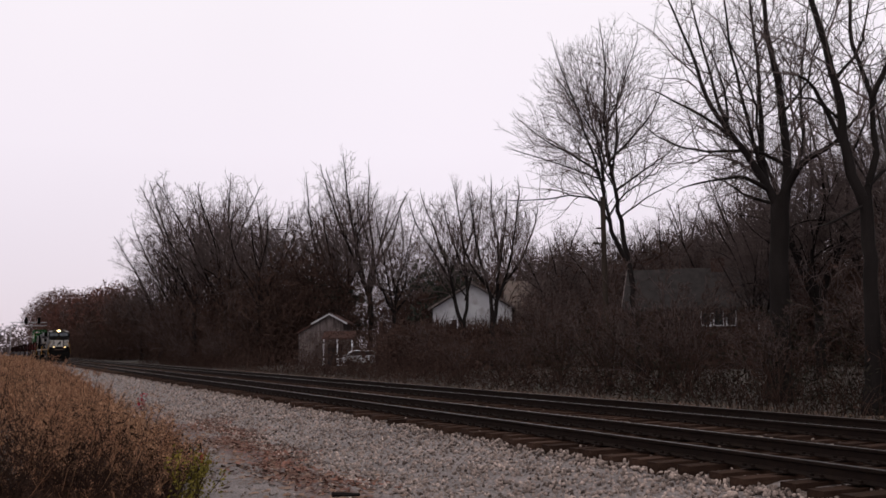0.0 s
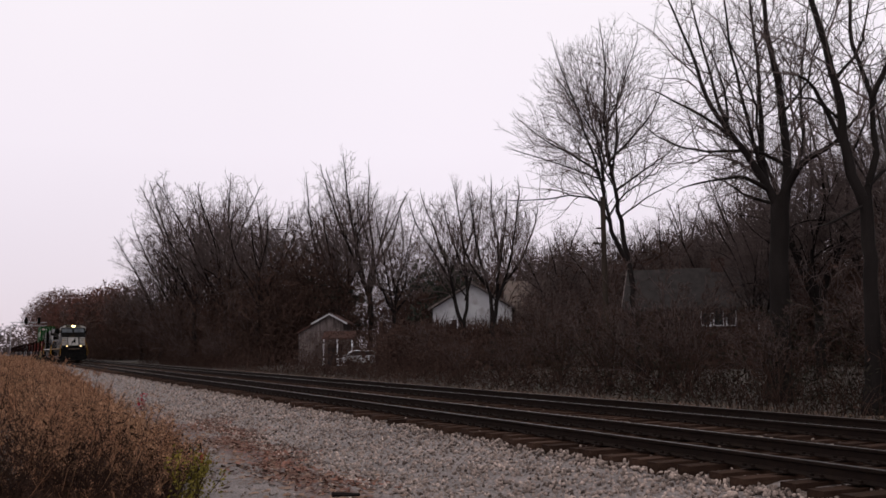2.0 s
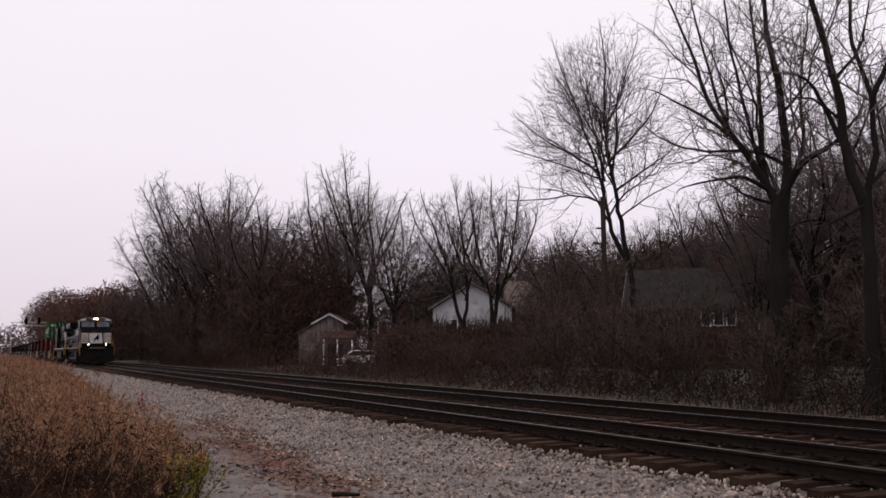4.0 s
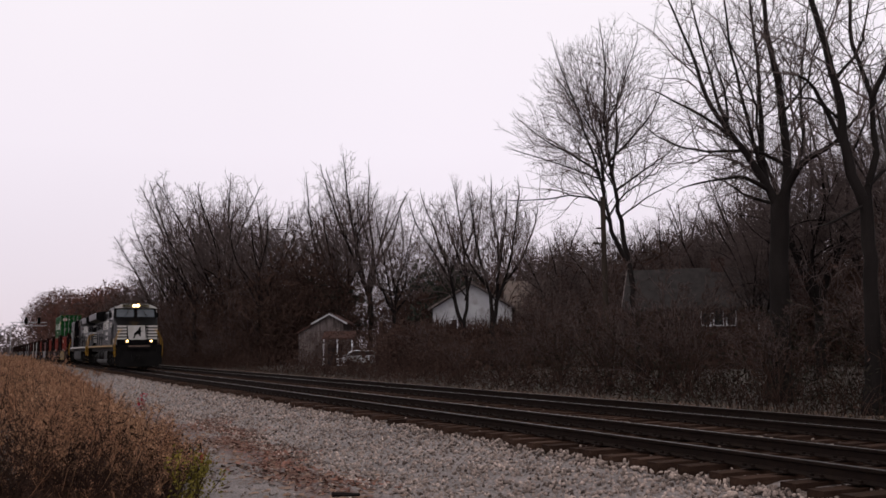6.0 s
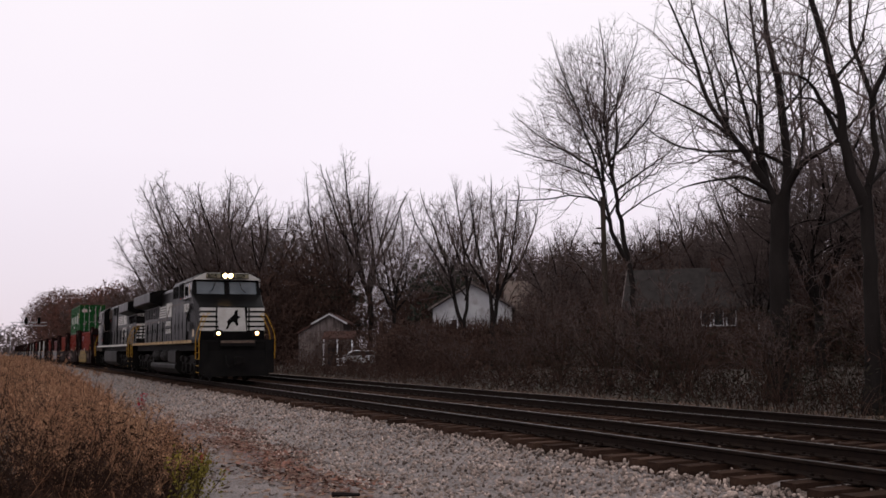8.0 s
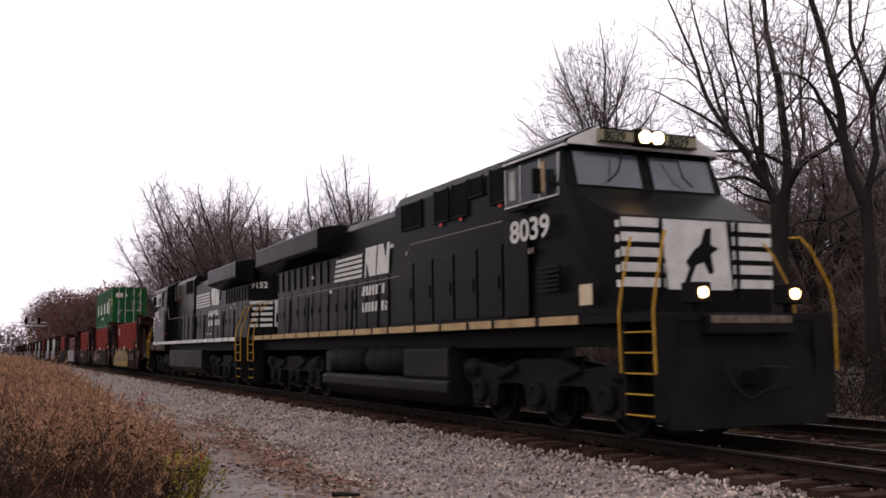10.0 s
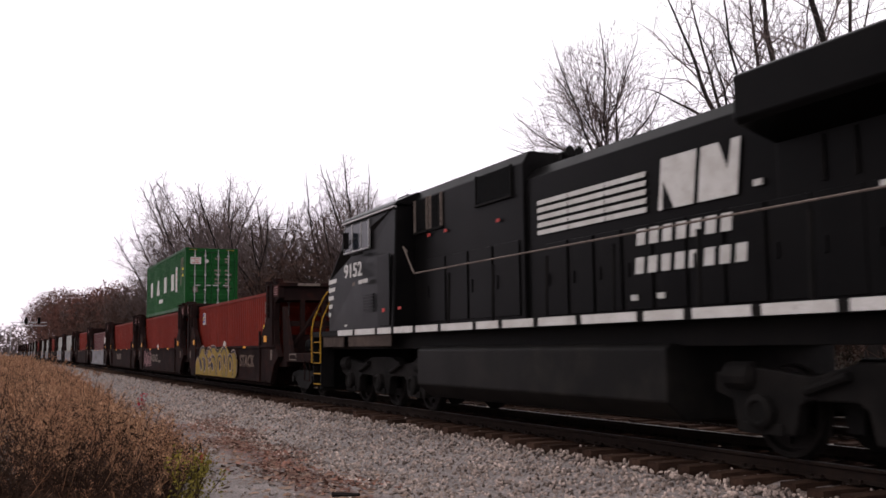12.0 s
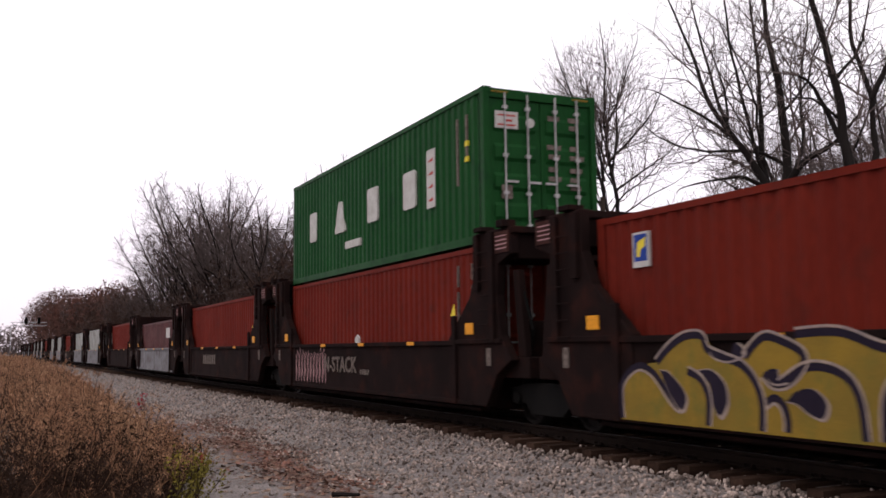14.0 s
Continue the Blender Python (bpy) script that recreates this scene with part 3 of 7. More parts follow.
    # auxiliary and blower cab
    part("auxiliary_cab", Build().prism([(-1.0, 1.74), (-1.0, p["aux_top"] - 0.22), (-0.86, p["aux_top"]), (0.86, p["aux_top"]), (1.0, p["aux_top"] - 0.22), (1.0, 1.74)],
                                        min(X(e1), X(a1)), max(X(e1), X(a1)), "x"), M_BLACK, loco, bevel=0.02)
    for s in (-1, 1):
        for u0, u1, z0, z1 in p["grilles"]:
            b = Build()
            n = int((u1 - u0) / 0.09)
            for k in range(n):
                ua = u0 + k * (u1 - u0) / n
                box(b, ua, ua + 0.03, s * 1.012, s * 1.035, z0, z1)
            part("air_grille", b, M_BLACK_DULL, loco)
            for ua in (u0 - 0.03, u1):
                part("grille_post", box(Build(), ua, ua + 0.03, s * 1.0, s * 1.05, z0 - 0.02, z1 + 0.02), p["grille_mat"] if u1 - u0 < 1 else M_BLACK_DULL, loco)
            part("grille_ledge", box(Build(), u0 - 0.06, u1 + 0.06, s * 1.0, s * 1.06, z0 - 0.07, z0 - 0.025), M_BLACK_DULL, loco)
            part("grille_backing", box(Build(), u0, u1, s * 1.001, s * 1.008, z0, z1), M_DARK_PANE, loco)
        u = e1 + 0.15
        while u < a1 - 0.8:
            part("equipment_door", box(box(Build(), u, u + 0.9, s * 1.0, s * 1.028, 1.85, 3.15), u + 0.76, u + 0.8, s * 1.028, s * 1.05, 2.35, 2.6), M_BLACK, loco, bevel=0.008)
            u += 1.0
    # cab and nose
    c0, c1, n1 = p["cab0"], p["cab1"], p["nose1"]
    body = [(c0, 1.74), (n1, 1.74), (n1, 3.05), (n1 - 0.08, 3.15), (c1 + 0.12, 3.72), (c1 - 0.05, 4.3), (c1 - 0.12, 4.4), (c0, 4.4)]
    b = Build()
    wy = 1.52
    pts = [(X(u), z) for u, z in body]
    # the sides lean in above the window sills and the nose narrows
    ring = []
    for s in (-1, 1):
        for (u, z), (x, _) in zip(body, pts):
            y = wy - max(0, z - 3.5) * 0.1 - (0.16 if u > c1 + 0.5 else 0.0)
            ring.append((x, s * y, z))
    k = len(pts)
    b.add(ring, [tuple(range(k)), tuple(range(2 * k - 1, k - 1, -1))] + [(i, (i + 1) % k, (i + 1) % k + k, i + k) for i in range(k)])
    cab = part("cab", b, M_BLACK, loco, bevel=0.035)
    part("cab_roof", Build().prism([(-1.5, 4.39), (-1.42, 4.46), (-0.95, 4.68), (0.95, 4.68), (1.42, 4.46), (1.5, 4.39)], min(X(c0 - 0.05), X(c1 + 0.05)), max(X(c0 - 0.05), X(c1 + 0.05)), "x"),
         p["roof_mat"], cab, bevel=0.02)
    part("visor_panel", Build().prism([(-1.44, 4.36), (-1.4, 4.44), (-0.92, 4.66), (0.92, 4.66), (1.4, 4.44), (1.44, 4.36)], min(X(c1 + 0.05), X(c1 + 0.1)), max(X(c1 + 0.05), X(c1 + 0.1)), "x"),
         M_WHITE, cab, "off-white panel above the windshield")
    part("roof_antenna", Build().box(X(c0 + 0.9) - 0.3, X(c0 + 0.9) + 0.3, -0.9, -0.3, 4.6, 4.74).box(X(c0 + 0.3) - 0.2, X(c0 + 0.3) + 0.2, -0.7, 0.6, 4.6, 4.72), M_BLACK_DULL, cab, bevel=0.02)
    w0, w1 = p["win0"], p["win1"]
    for s in (-1, 1):
        yy = 1.47
        for ua, ub in ((w0, w0 + (w1 - w0) * 0.28), (w0 + (w1 - w0) * 0.33, w0 + (w1 - w0) * 0.66), (w0 + (w1 - w0) * 0.71, w1)):
            part("side_window", box(Build(), ua, ub, s * (yy - 0.02), s * (yy + 0.012), 3.64, 4.24), M_PANE, cab, "cab side window reflecting pale sky")
        fr = Build()
        for uu in (w0 - 0.05, w0 + (w1 - w0) * 0.28, w0 + (w1 - w0) * 0.66, w1):
            box(fr, uu + 0.01, uu + 0.04, s * 1.44, s * 1.495, 3.6, 4.26)
        box(fr, w0 - 0.04, w1 + 0.04, s * 1.44, s * 1.51, 3.595, 3.625)
        part("window_frame", fr, M_SILVER, cab, "bare metal window trim")
        part("rain_gutter", box(Build(), c0, c1 + 0.05, s * 1.42, s * 1.5, 4.33, 4.37), M_SILVER, cab)
        part("mirror", box(Build(), w1 - 0.45, w1 - 0.39, s * 1.54, s * 1.68, 3.68, 4.08), M_BLACK_DULL, cab, bevel=0.012)
        part("armrest", box(Build(), w0 + 0.3, w0 + 0.9, s * 1.5, s * 1.62, 3.5, 3.55), M_BLACK_DULL, cab)
        part("cab_door_panel", box(Build(), c0 + 0.15, c0 + 0.85, s * 1.515, s * 1.54, 1.8, 3.35), M_BLACK, cab, bevel=0.01)
        for k in range(6):
            part("side_louvre", box(Build(), c0 + 1.1, c0 + 1.75, s * 1.515, s * 1.545, 2.15 + k * 0.07, 2.19 + k * 0.07), M_BLACK, cab)
        for k in range(5):
            z0, ub = 2.14 + 0.21 * k, n1 - 0.6 + 0.11 * (4 - k)
            part("nose_side_stripe", prism(Build(), [(ub, z0), (n1 - 0.03, z0 - 0.02), (n1 - 0.03, z0 + 0.08), (ub - 0.045, z0 + 0.1)], s * 1.366, s * 1.372), M_WHITE, cab, "white nose stripe")
        if p["lit"]:
            # added strips on the panes stand for light seen through the cab
            part("window_blind", box(Build(), w0 + 0.1, w0 + 0.28, s * 1.482, s * 1.486, 3.72, 4.2), M_GREY_BOX, cab, "pale strip on the pane for daylight through the cab")
            part("window_blind", box(Build(), w0 + 1.03, w0 + 1.22, s * 1.482, s * 1.486, 3.72, 4.2), M_CREAM, cab, "beige strip on the pane for the view through the cab")
            part("cab_plate", box(Build(), 19.78, 20.1, s * 1.52, s * 1.526, 1.9, 2.2), M_CREAM_PALE, cab, "square cream plate on the nose side")
    # windshield panes in the raked front
    for s in (-1, 1):
        xa, xb = X(c1 + 0.115), X(c1 - 0.03)
        q = Build()
        ya, yb = sorted((s * 0.12, s * 1.3))
        off = 0.02 * d
        q.add([(xa + off, ya, 3.74), (xa + off, yb, 3.74), (xb + off, yb * 0.98, 4.28), (xb + off, ya, 4.28), (xa - off, ya, 3.74), (xa - off, yb, 3.74), (xb - off, yb * 0.98, 4.28), (xb - off, ya, 4.28)],
              [(0, 1, 2, 3), (7, 6, 5, 4), (0, 4, 5, 1), (1, 5, 6, 2), (2, 6, 7, 3), (3, 7, 4, 0)])
        part("windshield", q, M_WINDSHIELD, cab, "windshield pane reflecting pale sky")
        part("wiper", Build().tube([(xa + off * 3, s * 0.5, 4.32), (xa + off * 4, s * 0.62, 3.95), (xa + off * 5, s * 0.8, 3.8)], 0.015, 5), M_BLACK_DULL, cab)
        part("number_board", Build().box(min(X(c1 + 0.1), X(c1 + 0.2)), max(X(c1 + 0.1), X(c1 + 0.2)), min(s * 0.3, s * 0.92), max(s * 0.3, s * 0.92), 4.42, 4.62), M_NUMBER_BOARD, cab, "pale number board")
        if d > 0:
            part("board_edge", Build().box(X(c1 + 0.2), X(c1 + 0.206), s * 0.61 - 0.32, s * 0.61 + 0.32, 4.6, 4.63).box(X(c1 + 0.2), X(c1 + 0.206), s * 0.61 - 0.32, s * 0.61 + 0.32, 4.41, 4.44), M_BLACK_DULL, cab)
            lettering("board_number", p["number"], 0.2, M_BLACK_DULL, cab, Matrix.Translation((X(c1 + 0.203), s * 0.61 - 0.25, 4.45)) @ ENDWISE, "dark road number on the board")
    # nose front: white panel, stripes, doors
    xf = X(n1)
    f = 1 if d > 0 else -1
    for s in (-1, 1):
        for k in range(5):
            z0 = 2.16 + 0.21 * k
            part("nose_front_stripe", Build().box(min(xf, xf + f * 0.01), max(xf, xf + f * 0.01), min(s * 0.62, s * 1.36), max(s * 0.62, s * 1.36), z0 - 0.03, z0 + 0.1), M_WHITE, cab, "white nose stripe")
    part("nose_panel", Build().prism([(-0.58, 2.1), (0.58, 2.1), (0.5, 3.1), (-0.66, 3.1)], min(xf, xf + f * 0.012), max(xf, xf + f * 0.012), "x"), M_WHITE, cab, "white nose panel")
    part("nose_emblem", Build().prism([(-0.3, 2.2), (-0.2, 2.2), (-0.08, 2.45), (0.06, 2.5), (0.16, 2.32), (0.24, 2.36), (0.2, 2.62), (0.34, 2.7), (0.2, 2.76), (0.22, 3.0), (0.1, 2.98), (0.02, 2.76), (-0.1, 2.68), (-0.26, 2.5), (-0.2, 2.4)],
                                      min(xf, xf + f * 0.018), max(xf, xf + f * 0.018), "x"), M_BLACK, cab, "dark abstract emblem on the nose")
    part("nose_door", Build().box(min(xf, xf + f * 0.03), max(xf, xf + f * 0.03), 0.66, 0.72, 2.0, 3.1).box(min(xf, xf + f * 0.03), max(xf, xf + f * 0.03), -0.72, -0.66, 2.0, 3.1), M_BLACK, cab)
    # headlamps
    lamp = part("headlight_housing", Build().box(min(X(c1 + 0.08), X(c1 + 0.24)), max(X(c1 + 0.08), X(c1 + 0.24)), -0.28, 0.28, 4.4, 4.66), M_BLACK_DULL, loco, bevel=0.02)
    for s in (-1, 1):
        part("headlight_lens", Build().cyl((X(c1 + 0.25), s * 0.12, 4.53), 0.1, 0.012, "x", 16), M_LAMP if p["lit"] else M_SILVER, lamp, "lit headlight" if p["lit"] else "unlit headlight")
        dh = part("ditch_light_housing", Build().box(min(X(L - 0.28), X(L - 0.02)), max(X(L - 0.28), X(L - 0.02)), s * 0.8 - 0.15, s * 0.8 + 0.15, 1.86, 2.14).box(min(X(L - 0.22), X(L - 0.1)), max(X(L - 0.22), X(L - 0.1)), s * 0.8 - 0.04, s * 0.8 + 0.04, 1.7, 1.88), M_BLACK_DULL, loco, bevel=0.02)
        part("ditch_light_lens", Build().cyl((X(L - 0.012), s * 0.8, 2.0), 0.075, 0.01, "x", 16), M_DITCH if p["lit"] else M_SILVER, dh, "lit ditch light" if p["lit"] else "unlit ditch light")
    # pilots, anticlimber, coupler, steps and yellow grab rails at both ends
    for u_end, g in ((L, 1), (0.0, -1)):
        part("pilot_plate", prism(Build(), [(u_end - g * 0.35, 0.3), (u_end - g * 0.05, 0.22), (u_end - g * 0.15, 1.3), (u_end - g * 0.1, 1.74), (u_end - g * 0.4, 1.74)], -1.35, 1.35), M_BLACK_DULL, loco, bevel=0.02)
        part("anticlimber", box(Build(), u_end - g * 0.2, u_end, -0.75, 0.75, 1.45, 1.72), M_BLACK_DULL, loco, bevel=0.03)
        part("end_stripe", box(Build(), u_end + g * 0.003, u_end - g * 0.005, -0.7, 0.7, 1.6, 1.7), M_STENCIL_FAINT, loco, "faded end sill stripe")
        cb = part("coupler", box(box(box(Build(), u_end - g * 0.3, u_end + g * 0.3, -0.11, 0.11, 0.78, 0.98), u_end + g * 0.25, u_end + g * 0.5, -0.2, 0.02, 0.72, 1.04), u_end + g * 0.3, u_end + g * 0.44, 0.02, 0.2, 0.74, 1.02), M_TRUCK, loco, bevel=0.02)
        part("air_hose", Build().tube([(X(u_end - g * 0.05), -0.5, 1.1), (X(u_end + g * 0.2), -0.5, 0.75), (X(u_end + g * 0.35), -0.4, 0.62), (X(u_end + g * 0.48), -0.2, 0.75)], 0.025, 6), M_BLACK_DULL, cb)
        for s in (-1, 1):
            st = part("step_well", box(Build(), u_end - g * 0.75, u_end - g * 0.12, s * 1.2, s * 1.24, 0.35, 1.7), M_BLACK_DULL, loco)
            part("stringer", box(box(Build(), u_end - g * 0.77, u_end - g * 0.73, s * 1.2, s * 1.55, 0.35, 1.7), u_end - g * 0.14, u_end - g * 0.1, s * 1.2, s * 1.55, 0.35, 1.7), M_BLACK_DULL, st)
            for k in range(5):
                part("step_tread", box(Build(), u_end - g * 0.73, u_end - g * 0.14, s * 1.24, s * 1.52, 0.4 + k * 0.27, 0.425 + k * 0.27), M_BLACK_DULL, st)
                part("step_edge", box(Build(), u_end - g * 0.73, u_end - g * 0.14, s * 1.52, s * 1.555, 0.405 + k * 0.27, 0.425 + k * 0.27), M_SAFETY, st, "yellow step edge")
            for du in (0.8, 0.06):
                part("grab_rail", Build().tube([(X(u_end - g * du), s * 1.57, 0.95), (X(u_end - g * du), s * 1.58, 1.75), (X(u_end - g * (du + 0.0)), s * 1.52, 2.1), (X(u_end - g * (du + 0.12)), s * 1.3, 2.65), (X(u_end - g * (du + 0.2)), s * 1.2, 2.82), (X(u_end - g * (du + 0.3)), s * 1.1, 2.82)], 0.018, 6), M_SAFETY, loco, "bent yellow grab rail")
    # rear hood: white stripes on the raked corners, number, lamps
    for s in (-1, 1):
        if True:
            a, bq = Vector((X(1.45), s * 0.95, 0)), Vector((X(0.8), s * 0.25, 0))
            nrm = Vector(((bq - a).y, -(bq - a).x, 0)).normalized()
            if nrm.x * (-d) < 0:
                nrm = -nrm
            for k in range(5):
                z0 = 2.12 + 0.2 * k
                st = a + (bq - a) * (0.04 + 0.035 * k if k < 4 else 0.02)
                en = a + (bq - a) * 0.97
                q = [st + nrm * 0.004, en + nrm * 0.004]
                top_h = 0.1 if k < 4 else 0.12
                sb = Build().add([(q[0].x, q[0].y, z0), (q[1].x, q[1].y, z0), (q[1].x, q[1].y, z0 + top_h), (q[0].x, q[0].y, z0 + top_h),
                                  (q[0].x - nrm.x * 0.02, q[0].y - nrm.y * 0.02, z0), (q[1].x - nrm.x * 0.02, q[1].y - nrm.y * 0.02, z0), (q[1].x - nrm.x * 0.02, q[1].y - nrm.y * 0.02, z0 + top_h), (q[0].x - nrm.x * 0.02, q[0].y - nrm.y * 0.02, z0 + top_h)],
                                 [(0, 1, 2, 3), (7, 6, 5, 4), (0, 4, 5, 1), (1, 5, 6, 2), (2, 6, 7, 3), (3, 7, 4, 0)])
                part("rear_stripe", sb, M_WHITE, loco, "white rear hood stripe")
            xd = (bq - a).normalized()
            if s < 0 and d < 0:
                rot = Matrix(((xd.x, 0, nrm.x, 0), (xd.y, 0, nrm.y, 0), (0, 1, 0, 0), (0, 0, 0, 1)))
                o = a + (bq - a) * 0.06 + nrm * 0.006
                lettering("rear_number", p["number"], 0.3, M_WHITE, loco, Matrix.Translation((o.x, o.y, 3.5)) @ rot, "white painted road number", stretch=1.15)
    xe = X(0.8)
    part("rear_panel", box(Build(), 0.79, 0.81, -0.22, 0.22, 2.12, 3.05), M_WHITE, loco, "white rear hood panel")
    part("rear_emblem", Build().prism([(-0.16, 2.3), (-0.05, 2.25), (0.0, 2.5), (0.12, 2.6), (0.1, 2.9), (0.0, 2.95), (-0.02, 2.7), (-0.14, 2.55)], min(xe - d * 0.018, xe), max(xe - d * 0.018, xe), "x"), M_BLACK, loco, "dark abstract emblem on the rear hood")
    for z in (3.95, 4.12):
        part("rear_headlight", Build().cyl((xe - d * 0.01, 0.0, z), 0.09, 0.03, "x", 14), M_SILVER, loco, "unlit twin headlight")
    # handrails with stanchions
    for s in (-1, 1):
        r = Build().tube([(X(0.9), s * 1.5, 2.8), (X(p["rail1"]), s * 1.5, 2.82), (X(p["rail1"] + 0.6), s * 1.48, 3.42)] + ([(X(p["cab0"] - 0.06), s * 1.48, 3.42)] if p["high_rail"] else [(X(p["rail1"] + 0.5), s * 1.42, 3.3)]), 0.015, 6)
        part("handrail", r, M_STENCIL, loco, "thin grey handrail")
        for u in np.arange(1.3, p["rail1"], 1.75):
            part("stanchion", Build().tube([(X(u), s * 1.53, 1.7), (X(u), s * 1.5, 2.71)], 0.03, 6), M_BLACK_DULL, loco)
    # underfloor
    for u0, u1, z0, z1, yy in p["tank"]:
        part("fuel_tank", Build().prism([(-yy + 0.3, z0), (-yy, z0 + 0.25), (-yy, z1 - 0.06), (-yy + 0.08, z1), (yy - 0.08, z1), (yy, z1 - 0.06), (yy, z0 + 0.25), (yy - 0.3, z0)], min(X(u0), X(u1)), max(X(u0), X(u1)), "x"),
             M_TANK, loco, bevel=0.03)
    for u0, u1 in p["reservoirs"]:
        for s in (-1, 1):
            hl = abs(u1 - u0) / 2
            part("air_reservoir", Build().lathe([(0.05, -hl), (0.22, -hl + 0.04), (0.31, -hl + 0.16), (0.31, hl - 0.16), (0.22, hl - 0.04), (0.05, hl)], (X((u0 + u1) / 2), s * 1.15, 1.07), "x", 18), M_TRUCK, loco, smooth=True)
            for q in (0.3, 0.7):
                part("reservoir_strap", Build().lathe([(0.3, -0.03), (0.322, -0.03), (0.322, 0.03), (0.3, 0.03)], (X(u0 + (u1 - u0) * q), s * 1.15, 1.07), "x", 18), M_BLACK_DULL, loco)
    for u in p["trucks"]:
        loco_truck(loco, X(u))
    # markings
    e = p["emblem"]
    emblem(loco, e[0] - xc, e[1] - xc, e[2], e[3], -0.965, e[4], p["stripe_share"])
    n0 = e[5] - xc
    bars("name_bar", loco, n0 + 0.05, [p["letter"]] * 7, e[6] + 0.4, 0.23, -0.966, M_WHITE)
    bars("name_bar", loco, n0, [p["letter"]] * 8, e[6], 0.23, -0.966, M_WHITE)
    lettering("cab_number", p["number"], p["num_size"], M_WHITE, loco, on_side(p["num_x"] - xc, -1.545, p["num_z"]), "white painted road number", stretch=p["num_wide"])
    bars("small_mark_bar", loco, p["num_x"] - xc + 0.55, [0.1, 0.1], p["num_z"] - 0.22, 0.09, -1.53, M_STENCIL, label="small worn white mark")
    for dx, z, w, hh, mat in p["badges"]:
        x = p["num_x"] - xc + dx
        part("cab_decal", Build().box(x, x + w, -1.548, -1.525, z, z + hh), mat, loco, "small painted cab decal")
    for u, z in p["tags"]:
        part("warning_decal", box(Build(), u, u + 0.11, -1.05, -1.03, z, z + 0.06), M_RED_TAG, loco, "small red warning decal")
    for u, z in p["plates"]:
        part("white_decal", box(Build(), u, u + 0.14, -1.0 if u > p["aux0"] else -0.99, -0.962, z, z + 0.08), M_WHITE, loco, "small white decal")
    return loco


LEAD = dict(stripe_share=0.54, letter=0.215, L=21.6, gap=0.12, stripe=M_CREAM, hood_top=4.4, wing0=0.95, wing1=7.5, wing_top=4.5, eng_top=4.52, aux0=11.5, aux_top=4.69, cab0=17.5, cab1=19.35, nose1=20.6, win0=17.6, win1=19.2,
            grilles=[(12.0, 13.0, 3.95, 4.45), (13.75, 14.35, 3.9, 4.5), (14.6, 15.2, 3.9, 4.5), (15.35, 15.85, 4.2, 4.5), (16.2, 16.9, 3.95, 4.52)], grille_mat=M_BLACK_DULL, roof_mat=M_BLACK, lit=True, rail1=12.95, high_rail=True,
            tank=[(7.6, 15.1, 0.22, 0.72, 1.45), (12.95, 15.1, 0.5, 1.34, 1.43), (7.6, 8.0, 0.5, 1.3, 1.35)], reservoirs=[(8.05, 10.4), (10.6, 12.85)], trucks=[4.0, 18.0],
            emblem=(35.4, 39.35, 3.05, 3.68, 0.35, 37.55, 2.2), number="8039", num_wide=1.24, num_size=0.5, num_x=46.1, num_z=3.0,
            tags=[(14.0, 3.76), (14.9, 3.76), (16.5, 3.8)], plates=[(12.1, 3.35), (5.2, 3.3), (9.3, 2.6), (9.6, 2.6), (6.8, 2.8), (11.2, 3.6)],
            skirts=[], badges=[],
            label="black wide-cab diesel locomotive with lit headlights and white nose stripes")
SECOND = dict(stripe_share=0.62, letter=0.29, L=21.9, gap=0.16, stripe=M_WHITE, hood_top=4.3, wing0=1.0, wing1=5.8, wing_top=4.42, eng_top=4.38, aux0=11.6, aux_top=4.7, cab0=16.3, cab1=19.6, nose1=21.05, win0=17.85, win1=19.45,
              grilles=[(12.0, 13.3, 4.0, 4.5), (14.9, 15.4, 3.8, 4.45), (15.6, 16.2, 3.8, 4.45)], grille_mat=M_STENCIL, roof_mat=M_BLACK, lit=False, rail1=15.2, high_rail=False,
              tank=[(7.3, 15.15, 0.35, 1.34, 1.47)], reservoirs=[], trucks=[4.0, 17.9],
              emblem=(16.2, 21.0, 3.15, 3.78, 0.0, 18.85, 2.32), number="9152", num_wide=1.36, num_size=0.46, num_x=8.05, num_z=3.0,
              tags=[(14.6, 3.62), (15.4, 3.62), (12.4, 3.55), (17.2, 2.1)], plates=[(6.0, 3.2), (3.5, 3.0), (4.2, 2.9), (8.5, 1.95), (7.9, 1.95)],
              skirts=[(16.4, 19.1), (19.45, 21.0)],
              badges=[(1.02, 2.8, 0.24, 0.09, M_WHITE), (1.32, 2.81, 0.24, 0.09, M_WHITE), (2.5, 2.1, 0.12, 0.08, M_RED_TAG), (3.4, 2.12, 0.14, 0.06, M_RED_TAG), (0.05, 1.84, 0.1, 0.05, M_WHITE)],
              label="black wide-cab diesel locomotive running backwards behind the leader")
locomotive(28.3, 1, LEAD)
locomotive(27.4, -1, SECOND)


# ---- containers ----
def corrugated(length, z0, z1, y, out, pitch=0.28, depth=0.036):
    """A trapezoid-folded side sheet along x; out is the side it faces."""
    n = int(length / pitch)
    prof = []
    for k in range(n):
        x = -n * pitch / 2 + k * pitch
        prof += [(x, 0.0), (x + pitch * 0.25, 0.0), (x + pitch * 0.5, depth), (x + pitch * 0.75, depth)]
    prof.append((n * pitch / 2, 0.0))
    b = Build()
    m = len(prof)
    b.v = [(x, y - out * dd, z) for z in (z0, z1) for x, dd in prof]
    b.f = [(i, i + 1, i + 1 + m, i + m) for i in range(m - 1)]
    return b


